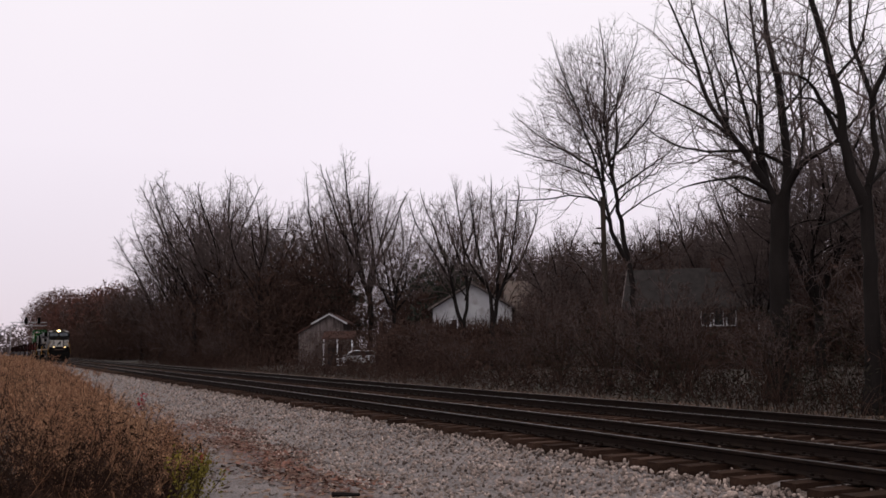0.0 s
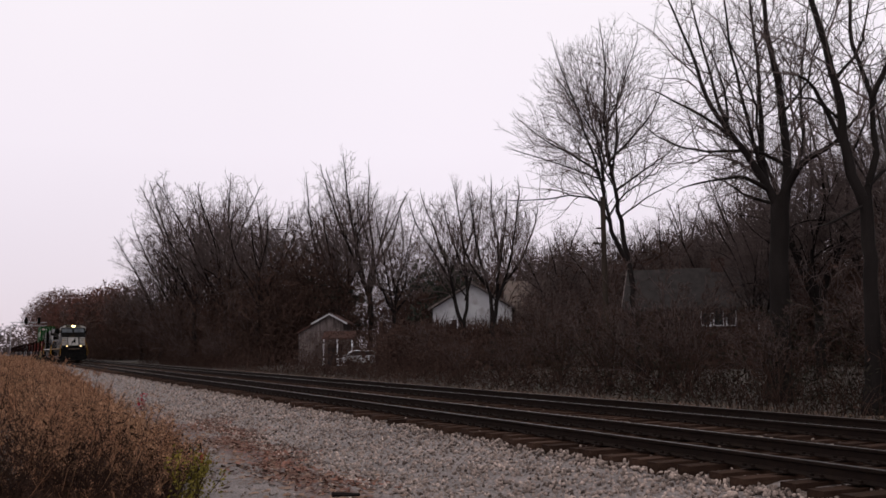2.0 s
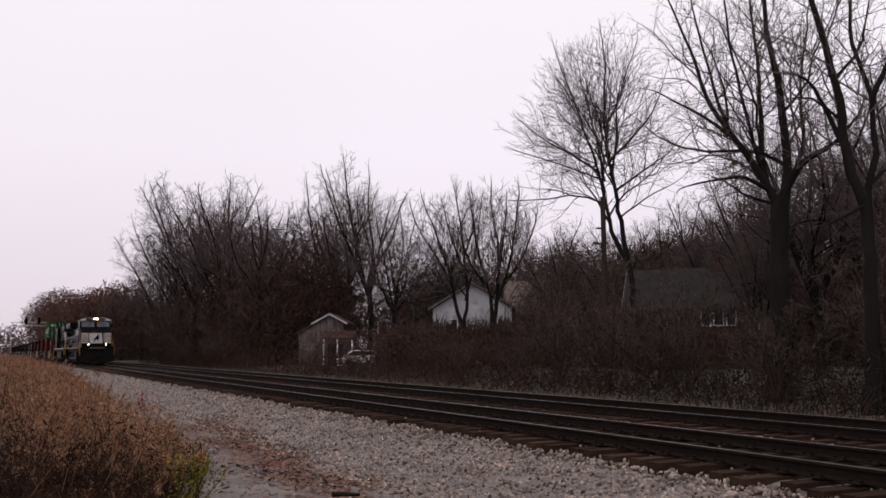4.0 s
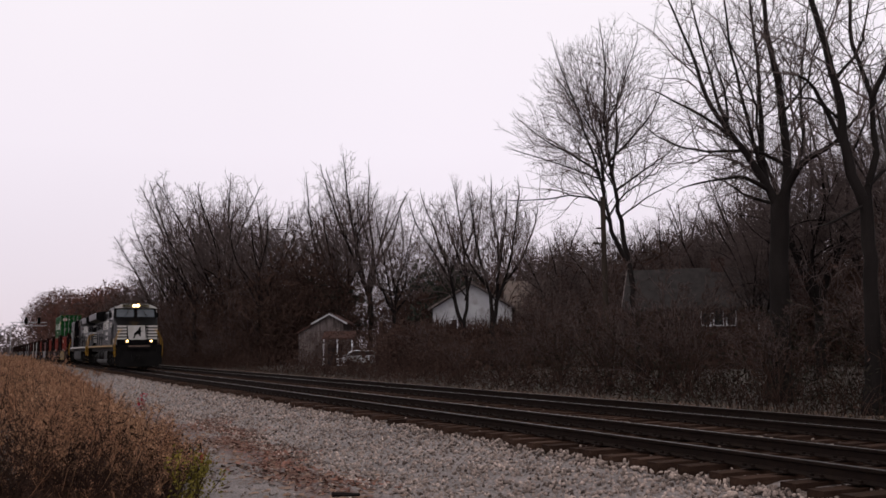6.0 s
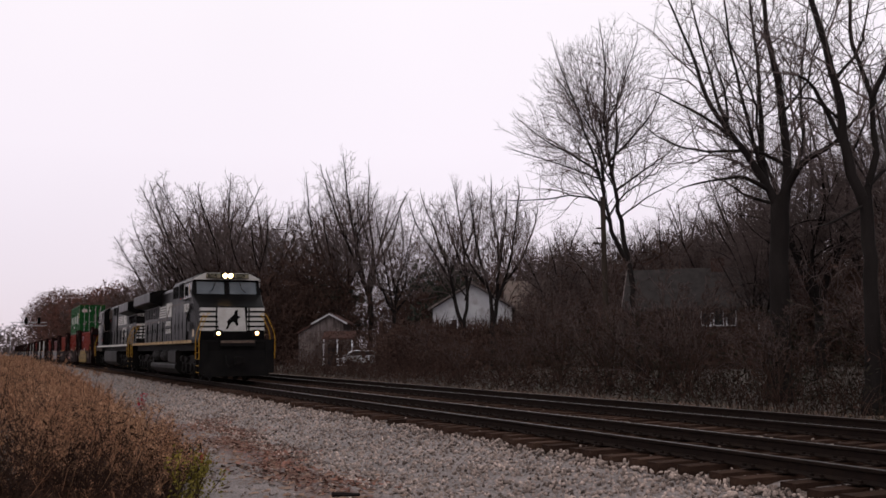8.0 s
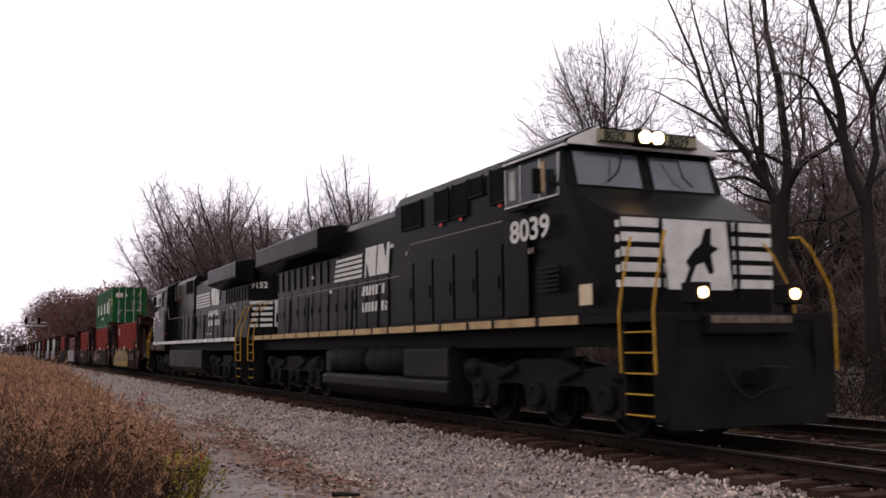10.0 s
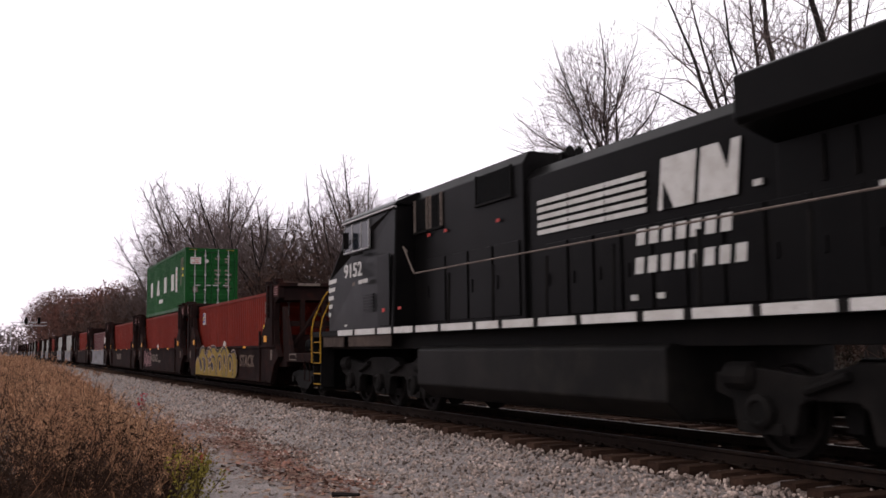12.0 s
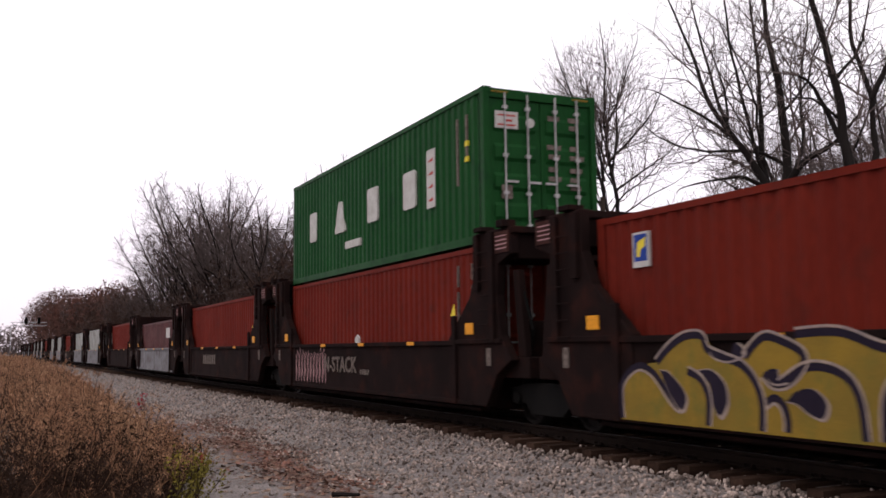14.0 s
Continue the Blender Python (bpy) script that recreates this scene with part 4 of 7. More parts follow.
def container(paint, label, length=12.19, height=2.896, marks=None):
    c = thing("shipping_container", label, "container", "intermodal containers")
    h, l, w = height, length / 2, 1.219
    for s in (-1, 1):
        part("side_panel", corrugated(length - 0.3, 0.14, h - 0.08, s * (w - 0.012), s), paint, c)
        part("top_rail", Build().box(-l + 0.1, l - 0.1, min(s * w, s * (w - 0.07)), max(s * w, s * (w - 0.07)), h - 0.1, h - 0.01), paint, c)
        part("bottom_rail", Build().box(-l + 0.1, l - 0.1, min(s * w, s * (w - 0.06)), max(s * w, s * (w - 0.06)), 0.02, 0.17), paint, c)
        for e in (-1, 1):
            part("corner_post", Build().box(min(e * l, e * (l - 0.17)), max(e * l, e * (l - 0.17)), min(s * w, s * (w - 0.12)), max(s * w, s * (w - 0.12)), 0.1, h - 0.1), paint, c, bevel=0.01)
            for z in (0, h - 0.118):
                part("corner_casting", Build().box(min(e * (l + 0.004), e * (l - 0.178)), max(e * (l + 0.004), e * (l - 0.178)), min(s * (w + 0.004), s * (w - 0.162)), max(s * (w + 0.004), s * (w - 0.162)), z, z + 0.118), paint, c, bevel=0.012)
    part("roof", Build().box(-l + 0.1, l - 0.1, -w + 0.03, w - 0.03, h - 0.05, h - 0.02), paint, c)
    part("floor_frame", Build().box(-l + 0.1, l - 0.1, -w + 0.05, w - 0.05, 0.05, 0.16), paint, c)
    b = Build()
    for k in range(9):
        y = -1.08 + k * 0.24
        b.prism([(-l + 0.06, y), (-l + 0.02, y + 0.05), (-l + 0.02, y + 0.14), (-l + 0.06, y + 0.19)], 0.14, h - 0.1, "z")
    part("front_wall", b.box(-l + 0.06, -l + 0.09, -1.1, 1.1, 0.1, h - 0.08), paint, c)
    part("door_header", Build().box(l - 0.12, l - 0.01, -1.1, 1.1, h - 0.2, h - 0.02), paint, c, bevel=0.01)
    part("door_sill", Build().box(l - 0.12, l - 0.01, -1.1, 1.1, 0.02, 0.16), paint, c, bevel=0.01)
    for s in (-1, 1):
        ya, yb = sorted((s * 0.01, s * 1.09))
        door = Build().box(l - 0.09, l - 0.05, ya, yb, 0.17, h - 0.21)
        for k in range(4):
            z = 0.42 + k * 0.55
            door.prism([(l - 0.05, z), (l - 0.015, z + 0.07), (l - 0.015, z + 0.27), (l - 0.05, z + 0.34)], ya + 0.1, yb - 0.1, "y")
        d = part("door", door, paint, c, bevel=0.008)
        for yy in (0.3, 0.78):
            rod = Build().tube([(l + 0.015, s * yy, 0.1), (l + 0.015, s * yy, h - 0.1)], 0.018, 8)
            for z in (0.3, 0.9, 1.6, h - 0.4):
                rod.box(l - 0.02, l + 0.03, s * yy - 0.05, s * yy + 0.05, z, z + 0.06)
            part("lock_rod", rod, M_SILVER, d, "galvanised lock rod")
            part("door_handle", Build().box(l + 0.02, l + 0.045, min(s * yy, s * (yy - 0.25)), max(s * yy, s * (yy - 0.25)), 1.12, 1.16), M_SILVER, d)
    if marks:
        marks(c, l, w, h)
    return c


def green_marks(c, l, w, h):
    """The owner's mark as heavy white shapes, a bar panel, and door plates."""
    y = -w - 0.004
    for x0, x1, lean in ((-4.45, -3.85, 0.0), (-2.3, -1.5, 0.28), (0.1, 0.75, 0.0), (2.3, 2.95, 0.0)):
        a = Build().prism([(x0, 1.12), (x0 + 0.06, 1.08), (x1 - 0.06, 1.08), (x1, 1.12), (x1 - lean, 1.84), (x1 - lean - 0.06, 1.88), (x0 + lean + 0.06, 1.88), (x0 + lean, 1.84)], y, y + 0.045)
        part("owner_mark", a, M_WHITE, c, "heavy white painted block")
    part("bar_panel", Build().box(3.55, 3.95, y, y + 0.045, 0.95, 2.15), M_WHITE, c, "tall white bar with red flecks")
    for k in range(4):
        part("red_fleck", Build().prism([(3.62, 1.1 + k * 0.27), (3.85, 1.16 + k * 0.27), (3.88, 1.1 + k * 0.27), (3.75, 1.08 + k * 0.27)], y - 0.004, y), M_RED_TAG, c)
    part("small_mark", Build().box(-1.5, -0.4, y, y + 0.045, 0.62, 0.8), M_WHITE, c, "small white painted bar")
    for xb, za in ((4.95, 1.2), (5.35, 1.6)):
        part("id_bar", Build().box(xb, xb + 0.07, y, y + 0.045, za, 2.5), M_STENCIL, c)
    for z in (1.6, 1.9):
        part("yellow_plate", Build().box(5.33, 5.44, y - 0.002, y + 0.045, z, z + 0.1), M_LABEL_YELLOW, c)
    x = l - 0.012
    part("door_label", Build().box(x, x + 0.012, -0.98, -0.5, 2.13, 2.45), M_WHITE, c, "white label with red lines on the door")
    part("label_line", Build().box(x + 0.012, x + 0.016, -0.93, -0.55, 2.36, 2.39).box(x + 0.012, x + 0.016, -0.93, -0.55, 2.18, 2.21).box(x + 0.012, x + 0.016, -0.8, -0.62, 2.26, 2.3), M_RED_TAG, c)
    part("round_label", Build().cyl((x + 0.006, -0.24, 2.27), 0.09, 0.008, "x", 18), M_WHITE, c, "small round white label")
    part("square_label", Build().box(x, x + 0.012, -0.86, -0.64, 0.82, 1.08), M_STENCIL, c, "faded square label")
    rng = random.Random(9)
    for z, ys in ((2.35, (0.15, 0.6)), (2.2, (0.62,)), (1.8, (0.12, 0.62)), (1.62, (0.15, 0.62)), (1.38, (0.15, 0.62)), (1.2, (0.15, 0.62)), (1.05, (0.62,))):
        for y0 in ys:
            part("data_bar", Build().box(x, x + 0.012, y0, y0 + rng.uniform(0.18, 0.32), z, z + 0.09), M_STENCIL, c, "worn white data bar")
    part("header_chevrons", Build().box(l - 0.012, l + 0.003, -1.05, -0.7, h - 0.1, h - 0.07).box(l - 0.012, l + 0.003, 0.7, 1.05, h - 0.1, h - 0.07), M_GRAF_Y, c, "faded yellow warning band")


def red_marks(c, l, w, h):
    y = -w - 0.003
    part("blue_label", Build().box(-5.25, -4.9, y, y + 0.045, 2.12, 2.6), M_WHITE, c, "white-edged blue square label")
    part("label_field", Build().box(-5.22, -4.93, y - 0.003, y, 2.2, 2.57), M_BLUE, c)
    part("label_flash", Build().prism([(-5.16, 2.26), (-5.1, 2.26), (-5.06, 2.36), (-4.98, 2.4), (-4.96, 2.52), (-5.14, 2.46)], y - 0.006, y - 0.003), M_LABEL_YELLOW, c)
    plain_marks(c, l, w, h)


def plain_marks(c, l, w, h):
    y = -w - 0.003
    for xb, za, zb in ((4.9, 1.4, 2.1), (4.9, 2.2, 2.6), (5.5, 1.8, 2.2), (5.5, 2.3, 2.6)):
        part("id_bar", Build().box(xb, xb + 0.035, y, y + 0.045, za, zb), M_STENCIL, c, "worn white stencil bar")
    part("yellow_triangle", Build().prism([(4.6, 1.65), (4.8, 1.65), (4.75, 1.88)], y, y + 0.045), M_LABEL_YELLOW, c, "small yellow warning triangle")
    x = l - 0.012
    rng = random.Random(3)
    for z in (2.4, 2.1, 1.8, 1.2):
        part("data_bar", Build().box(x, x + 0.012, 0.2, 0.2 + rng.uniform(0.3, 0.5), z, z + 0.1), M_STENCIL, c, "worn white data bar")


# ---- articulated well cars ----
M_RUST_PANEL = material("rust_red_stencil_panel", (0.045, 0.017, 0.014), (0.03, 0.013, 0.011), rough=0.8, scale=3, bump=0.05)
def small_truck(parent, x):
    t = part("truck", Build().box(x - 0.25, x + 0.25, -0.95, 0.95, 0.4, 0.62), M_BLACK_DULL, parent, "grimy two-axle truck", bevel=0.02)
    for s in (-1, 1):
        y0, y1 = sorted((s * 0.92, s * 1.08))
        part("side_frame", Build().prism([(x + a, z) for a, z in ((-1.15, 0.62), (-1.15, 0.38), (-0.7, 0.38), (-0.45, 0.2), (0.45, 0.2), (0.7, 0.38), (1.15, 0.38), (1.15, 0.62), (0.6, 0.72), (-0.6, 0.72))], y0, y1), M_BLACK_DULL, t, bevel=0.02)
        for dx in (-0.88, 0.88):
            part("axle_cap", Build().cyl((x + dx, s * 1.1, 0.46), 0.1, 0.04, "y", 12), M_TRUCK, t)
    for dx in (-0.88, 0.88):
        wheelset(t, x + dx, 0.457)
    return t


def well_unit(xc, side_mat, first=False, last=False, label="", truck=True, detail=True):
    u = thing("well_car", label, "rail car", "articulated well cars")
    u.location = (xc, 0, 0)
    TRAIN.append((u, xc))
    for s in (-1, 1):
        y0, y1 = sorted((s * 1.32, s * 1.44))
        part("side_sill", Build().box(-6.0, 6.0, y0, y1, 0.3, 1.45), side_mat, u, bevel=0.01)
        part("top_flange", Build().box(-6.0, 6.0, min(s * 1.44, s * 1.5), max(s * 1.44, s * 1.5), 1.36, 1.45), side_mat, u, bevel=0.01)
        part("bottom_flange", Build().box(-6.0, 6.0, min(s * 1.44, s * 1.49), max(s * 1.44, s * 1.49), 0.3, 0.38), side_mat, u, bevel=0.01)
        for e in (-1, 1):
            pts = [(5.0, 1.47), (5.9, 2.2), (6.15, 2.7), (6.15, 3.32), (7.42, 3.32), (7.46, 2.86), (7.0, 2.72), (6.92, 2.2), (7.05, 1.5), (7.4, 1.1), (6.9, 0.85), (6.5, 0.3), (5.0, 0.3)]
            pts = [(e * a, z) for a, z in pts]
            tw = part("end_frame", Build().prism(pts, min(s * 1.3, s * 1.47), max(s * 1.3, s * 1.47)), M_WELL, u, bevel=0.02)
            for xx in (6.2, 6.75):
                part("tower_rib", Build().box(min(e * xx, e * (xx + 0.16)), max(e * xx, e * (xx + 0.16)), min(s * 1.47, s * 1.54), max(s * 1.47, s * 1.54), 1.4 if xx > 6.5 else 2.3, 3.28), M_WELL, tw, bevel=0.01)
            part("gusset", Build().box(min(e * 5.3, e * 7.1), max(e * 5.3, e * 7.1), min(s * 1.47, s * 1.52), max(s * 1.47, s * 1.52), 1.38, 1.46).box(min(e * 5.25, e * 5.4), max(e * 5.25, e * 5.4), min(s * 1.47, s * 1.53), max(s * 1.47, s * 1.53), 0.3, 1.9), M_WELL, tw, bevel=0.01)
            if detail:
                part("amber_reflector", Build().box(min(e * 5.75, e * 6.05), max(e * 5.75, e * 6.05), min(s * 1.47, s * 1.485), max(s * 1.47, s * 1.485), 1.2 + 0.35, 1.75), M_AMBER, tw, "amber reflector plate")
                part("stencil_panel", Build().box(min(e * 6.92, e * 7.4), max(e * 6.92, e * 7.4), min(s * 1.47, s * 1.49), max(s * 1.47, s * 1.49), 2.9, 3.26), M_RUST_PANEL, tw, "rust-red panel with worn stencil lines")
                for k in range(4):
                    part("stencil_line", Build().box(min(e * 6.96, e * 7.34), max(e * 6.96, e * 7.34), min(s * 1.49, s * 1.494), max(s * 1.49, s * 1.494), 2.96 + k * 0.07, 2.98 + k * 0.07), M_GRAF_P, tw)
                part("lift_pad", Build().box(min(e * 6.3, e * 6.6), max(e * 6.3, e * 6.6), min(s * 1.3, s * 1.58), max(s * 1.3, s * 1.58), 3.32, 3.4), M_WELL, tw, bevel=0.01)
                part("lift_pad", Build().box(min(e * 7.1, e * 7.35), max(e * 7.1, e * 7.35), min(s * 1.3, s * 1.56), max(s * 1.3, s * 1.56), 3.32, 3.44), M_WELL, tw, bevel=0.01)
                part("hose_loop", Build().tube([(e * 7.1, s * 1.2, 2.6), (e * 7.45, s * 1.22, 2.2), (e * 7.6, s * 1.15, 1.6), (e * 7.4, s * 1.1, 1.2)], 0.03, 6), M_BLACK_DULL, tw)
                part("white_tag", Build().box(min(e * 6.55, e * 6.7), max(e * 6.55, e * 6.7), min(s * 1.47, s * 1.482), max(s * 1.47, s * 1.482), 1.0, 1.3), M_STENCIL, tw)
                for k in range(7):
                    part("ladder_rung", Build().tube([(e * 6.4, s * 1.55, 1.45 + k * 0.25), (e * 6.75, s * 1.55, 1.45 + k * 0.25)], 0.012, 5), M_WELL, tw)
        if detail:
            for dx in (-2.6, 0.2, 3.1):
                part("amber_reflector", Build().box(dx, dx + 0.35, min(s * 1.5, s * 1.508), max(s * 1.5, s * 1.508), 1.37, 1.44), M_AMBER, u, "amber reflector strip")
    part("well_floor", Build().box(-6.0, 6.0, -1.32, 1.32, 0.2, 0.25), M_WELL, u)
    for e in (-1, 1):
        part("bulkhead_beam", Build().box(min(e * 6.3, e * 7.4), max(e * 6.3, e * 7.4), -1.3, 1.3, 2.78, 3.3).box(min(e * 6.2, e * 7.5), max(e * 6.2, e * 7.5), -1.45, 1.45, 3.2, 3.32), M_WELL, u, bevel=0.02)
        part("well_end_plate", Build().box(min(e * 6.15, e * 6.3), max(e * 6.15, e * 6.3), -1.3, 1.3, 0.25, 0.8), M_WELL, u)
        part("end_apron", Build().box(min(e * 7.2, e * 7.34), max(e * 7.2, e * 7.34), -1.18, 1.18, 1.15, 1.75), M_WELL, u, bevel=0.02)
        part("end_deck", Build().box(min(e * 6.2, e * 7.7), max(e * 6.2, e * 7.7), -1.3, 1.3, 0.8, 1.15), M_WELL, u, bevel=0.02)
        for y0 in (-1.3, 1.18):
            part("bulkhead_brace", Build().prism([(e * 7.35, 1.15), (e * 8.2 if (e > 0 and first) else e * 7.6, 1.15), (e * 7.4, 2.6), (e * 7.2, 2.6)], y0, y0 + 0.12), M_WELL, u, bevel=0.01)
    if first:
        part("end_platform", Build().box(7.4, 10.2, -1.3, 1.3, 0.95, 1.2).box(7.4, 10.0, -0.4, 0.4, 0.6, 0.95), M_WELL, u, bevel=0.02)
        part("end_stencil_frame", Build().box(8.0, 8.7, -1.306, -1.3, 1.0, 1.03).box(8.0, 8.7, -1.306, -1.3, 1.16, 1.19).box(8.0, 8.03, -1.306, -1.3, 1.0, 1.19).box(8.67, 8.7, -1.306, -1.3, 1.0, 1.19), M_STENCIL, u, "white stencilled frame")
        part("brake_wheel", Build().lathe([(0.24, -0.02), (0.28, -0.02), (0.28, 0.02), (0.24, 0.02)], (8.3, 0.7, 1.9), "x", 16).tube([(8.3, 0.7, 1.66), (8.3, 0.7, 2.14)], 0.015, 5).tube([(8.3, 0.46, 1.9), (8.3, 0.94, 1.9)], 0.015, 5).box(8.15, 8.3, 0.66, 0.74, 1.15, 1.95), M_WELL, u)
        part("crossover_rail", Build().tube([(10.1, -1.25, 1.2), (10.1, -1.25, 1.9), (10.1, 1.25, 1.9), (10.1, 1.25, 1.2)], 0.02, 6), M_WELL, u)
        for s in (-1, 1):
            st = part("end_sill_step", Build().tube([(9.6, s * 1.32, 1.0), (9.6, s * 1.32, 0.45), (10.05, s * 1.32, 0.45), (10.05, s * 1.32, 1.0)], 0.02, 6), M_WELL, u)
        for yy in (-0.75, -0.1, 0.55):
            part("end_post", Build().box(7.42, 7.54, yy - 0.07, yy + 0.07, 1.75, 2.8), M_WELL, u, bevel=0.01)
        part("end_rail", Build().box(7.4, 7.5, -1.2, 1.2, 2.0, 2.16), M_WELL, u, bevel=0.01)
        for y0, y1 in ((-1.2, -0.1), (1.2, 0.0)):
            part("diagonal_brace", Build().tube([(7.5, y0, 1.2), (7.5, y1, 2.8)], 0.06, 6), M_WELL, u)
        part("air_tank", Build().lathe([(0.05, -0.55), (0.17, -0.5), (0.2, -0.4), (0.2, 0.4), (0.17, 0.5), (0.05, 0.55)], (7.95, -0.25, 1.42), "y", 14), M_BLACK_DULL, u, "black brake air tank", smooth=True)
        part("brake_valve", Build().box(8.35, 8.7, -0.7, -0.35, 1.2, 1.62).cyl((8.52, -0.52, 1.7), 0.11, 0.1, "z", 10), M_BLACK_DULL, u, "dark brake valve", bevel=0.015)
        part("brake_pipe", Build().tube([(8.5, -0.6, 1.25), (8.9, -0.95, 1.3), (9.5, -0.95, 1.3), (10.0, -0.6, 1.1)], 0.03, 6), M_BLACK_DULL, u)
        part("stencil_bar", Build().box(7.505, 7.512, -0.9, -0.2, 3.22, 3.3), M_STENCIL, u, "worn pale stencil bar")
        part("coupler", Build().box(10.0, 10.7, -0.11, 0.11, 0.76, 0.96).box(10.65, 10.95, -0.2, 0.2, 0.72, 1.0), M_TRUCK, u, bevel=0.02)
        b = Build()
        x0 = 7.42
        for k in range(6):
            b.box(x0, x0 + 0.006, 0.3 + k * 0.09, 0.36 + k * 0.09, 3.1, 3.18)
        part("reporting_bars", b, M_STENCIL, u, "row of worn pale bars")
        small_truck(u, 8.7)
    if truck:
        small_truck(u, -7.85)
    return u


def scrawl(u, x0, x1, y, kind):
    """Sprayed letter-like loops on a well side, as plain swollen shapes."""
    def ribbon(path, w):
        pts = [Vector((a, 0, z)) for a, z in path]
        left, right = [], []
        for i, q in enumerate(pts):
            t = (pts[min(i + 1, len(pts) - 1)] - pts[max(i - 1, 0)]).normalized()
            nn = Vector((-t.z, 0, t.x)) * w / 2
            left.append(q + nn)
            right.append(q - nn)
        b = Build()
        m = len(pts)
        b.v = [(q.x, y, q.z) for q in left + right]
        b.f = [(i, i + 1, i + 1 + m, i + m) for i in range(m - 1)]
        return b

    def arc(cx, cz, rx, rz, a0, a1, n=18):
        return [(cx + rx * math.cos(radians(a0 + (a1 - a0) * i / n)), cz + rz * math.sin(radians(a0 + (a1 - a0) * i / n))) for i in range(n + 1)]

    w = x1 - x0
    if kind == "big":
        field = [(-5.22, 0.34), (-5.2, 0.8), (-4.85, 1.06), (-4.45, 1.1), (-3.86, 1.44), (-3.55, 1.44), (-3.3, 1.18), (-2.85, 1.2), (-2.55, 1.42), (-2.1, 1.3), (-2.05, 1.44), (-1.4, 1.44), (-0.9, 1.25),
                 (-0.2, 1.43), (0.6, 1.4), (1.1, 1.15), (1.7, 1.3), (2.3, 0.95), (2.2, 0.5), (1.9, 0.34)]
        part("spray_field", Build().prism(field, y + 0.004, y + 0.02), M_GRAF_Y, u, "mustard sprayed letter shapes with dark outlines")

        def smooth(path, n=5):
            g = [Vector((q[0], q[1])) for q in path]
            out = []
            for k in range(len(g) - 1):
                p, q = g[max(k - 1, 0)], g[min(k + 2, len(g) - 1)]
                for j in range(n):
                    t = j / n
                    out.append((g[k] * 2 + (g[k + 1] - p) * t + (p * 2 - g[k] * 5 + g[k + 1] * 4 - q) * t * t + (g[k] * 3 - p - g[k + 1] * 3 + q) * t ** 3) / 2)
            return [tuple(q) for q in out + [g[-1]]]

        # swollen letter bodies: dark outlines with a pale line inside, and dark drop-shaped counters
        strokes = [([(-5.2, 0.36), (-5.2, 0.8), (-4.85, 1.05), (-4.5, 0.97), (-4.12, 0.62), (-3.96, 0.55)], 1), ([(-4.42, 1.1), (-4.15, 1.3), (-3.86, 1.42), (-3.57, 1.42), (-3.47, 1.26), (-3.2, 1.17), (-2.9, 1.08), (-2.7, 0.9), (-2.61, 0.66), (-2.63, 0.37)], -1),
                   ([(-3.84, 1.0), (-3.6, 0.9), (-3.48, 0.69), (-3.5, 0.37)], -1), ([(-2.84, 1.17), (-2.7, 1.3), (-2.5, 1.4), (-2.2, 1.32), (-2.0, 1.22), (-2.0, 1.1), (-2.19, 0.93), (-2.4, 0.89), (-2.56, 1.0)], -1),
                   ([(-2.33, 0.88), (-1.98, 1.06), (-1.68, 1.07), (-1.41, 0.96), (-1.28, 0.73), (-1.24, 0.37)], -1), ([(-2.58, 0.66), (-2.42, 0.74), (-2.28, 0.66), (-2.23, 0.5), (-2.24, 0.38)], 1),
                   ([(-2.08, 1.42), (-1.5, 1.43), (-0.98, 1.27), (-0.7, 1.3)], -1), ([(-1.0, 0.38), (-0.95, 0.85), (-0.65, 1.1), (-0.25, 1.02), (-0.1, 0.7), (-0.12, 0.38)], -1), ([(-0.35, 1.2), (0.1, 1.4), (0.5, 1.32), (0.62, 1.0), (0.5, 0.7), (0.52, 0.38)], -1),
                   ([(0.75, 0.38), (0.8, 0.85), (1.1, 1.12), (1.5, 1.0), (1.65, 0.7), (1.6, 0.38)], -1), ([(1.4, 1.2), (1.8, 1.26), (2.2, 0.98), (2.16, 0.5)], -1)]
        for path, side in strokes:
            path = smooth(path)
            part("outline_stroke", ribbon(path, 0.085), M_GRAF_K, u, "dark violet sprayed outline")
            inner = []
            for k, (a, z) in enumerate(path):
                (a0, z0), (a1, z1) = path[max(k - 1, 0)], path[min(k + 1, len(path) - 1)]
                ln = math.hypot(a1 - a0, z1 - z0) or 1
                inner.append((a - side * (z1 - z0) / ln * -0.06, z + side * (a1 - a0) / ln * -0.06))
            part("highlight_stroke", ribbon(inner, 0.03), M_GRAF_W, u, "pale sprayed highlight").location = (0, -0.004, 0)
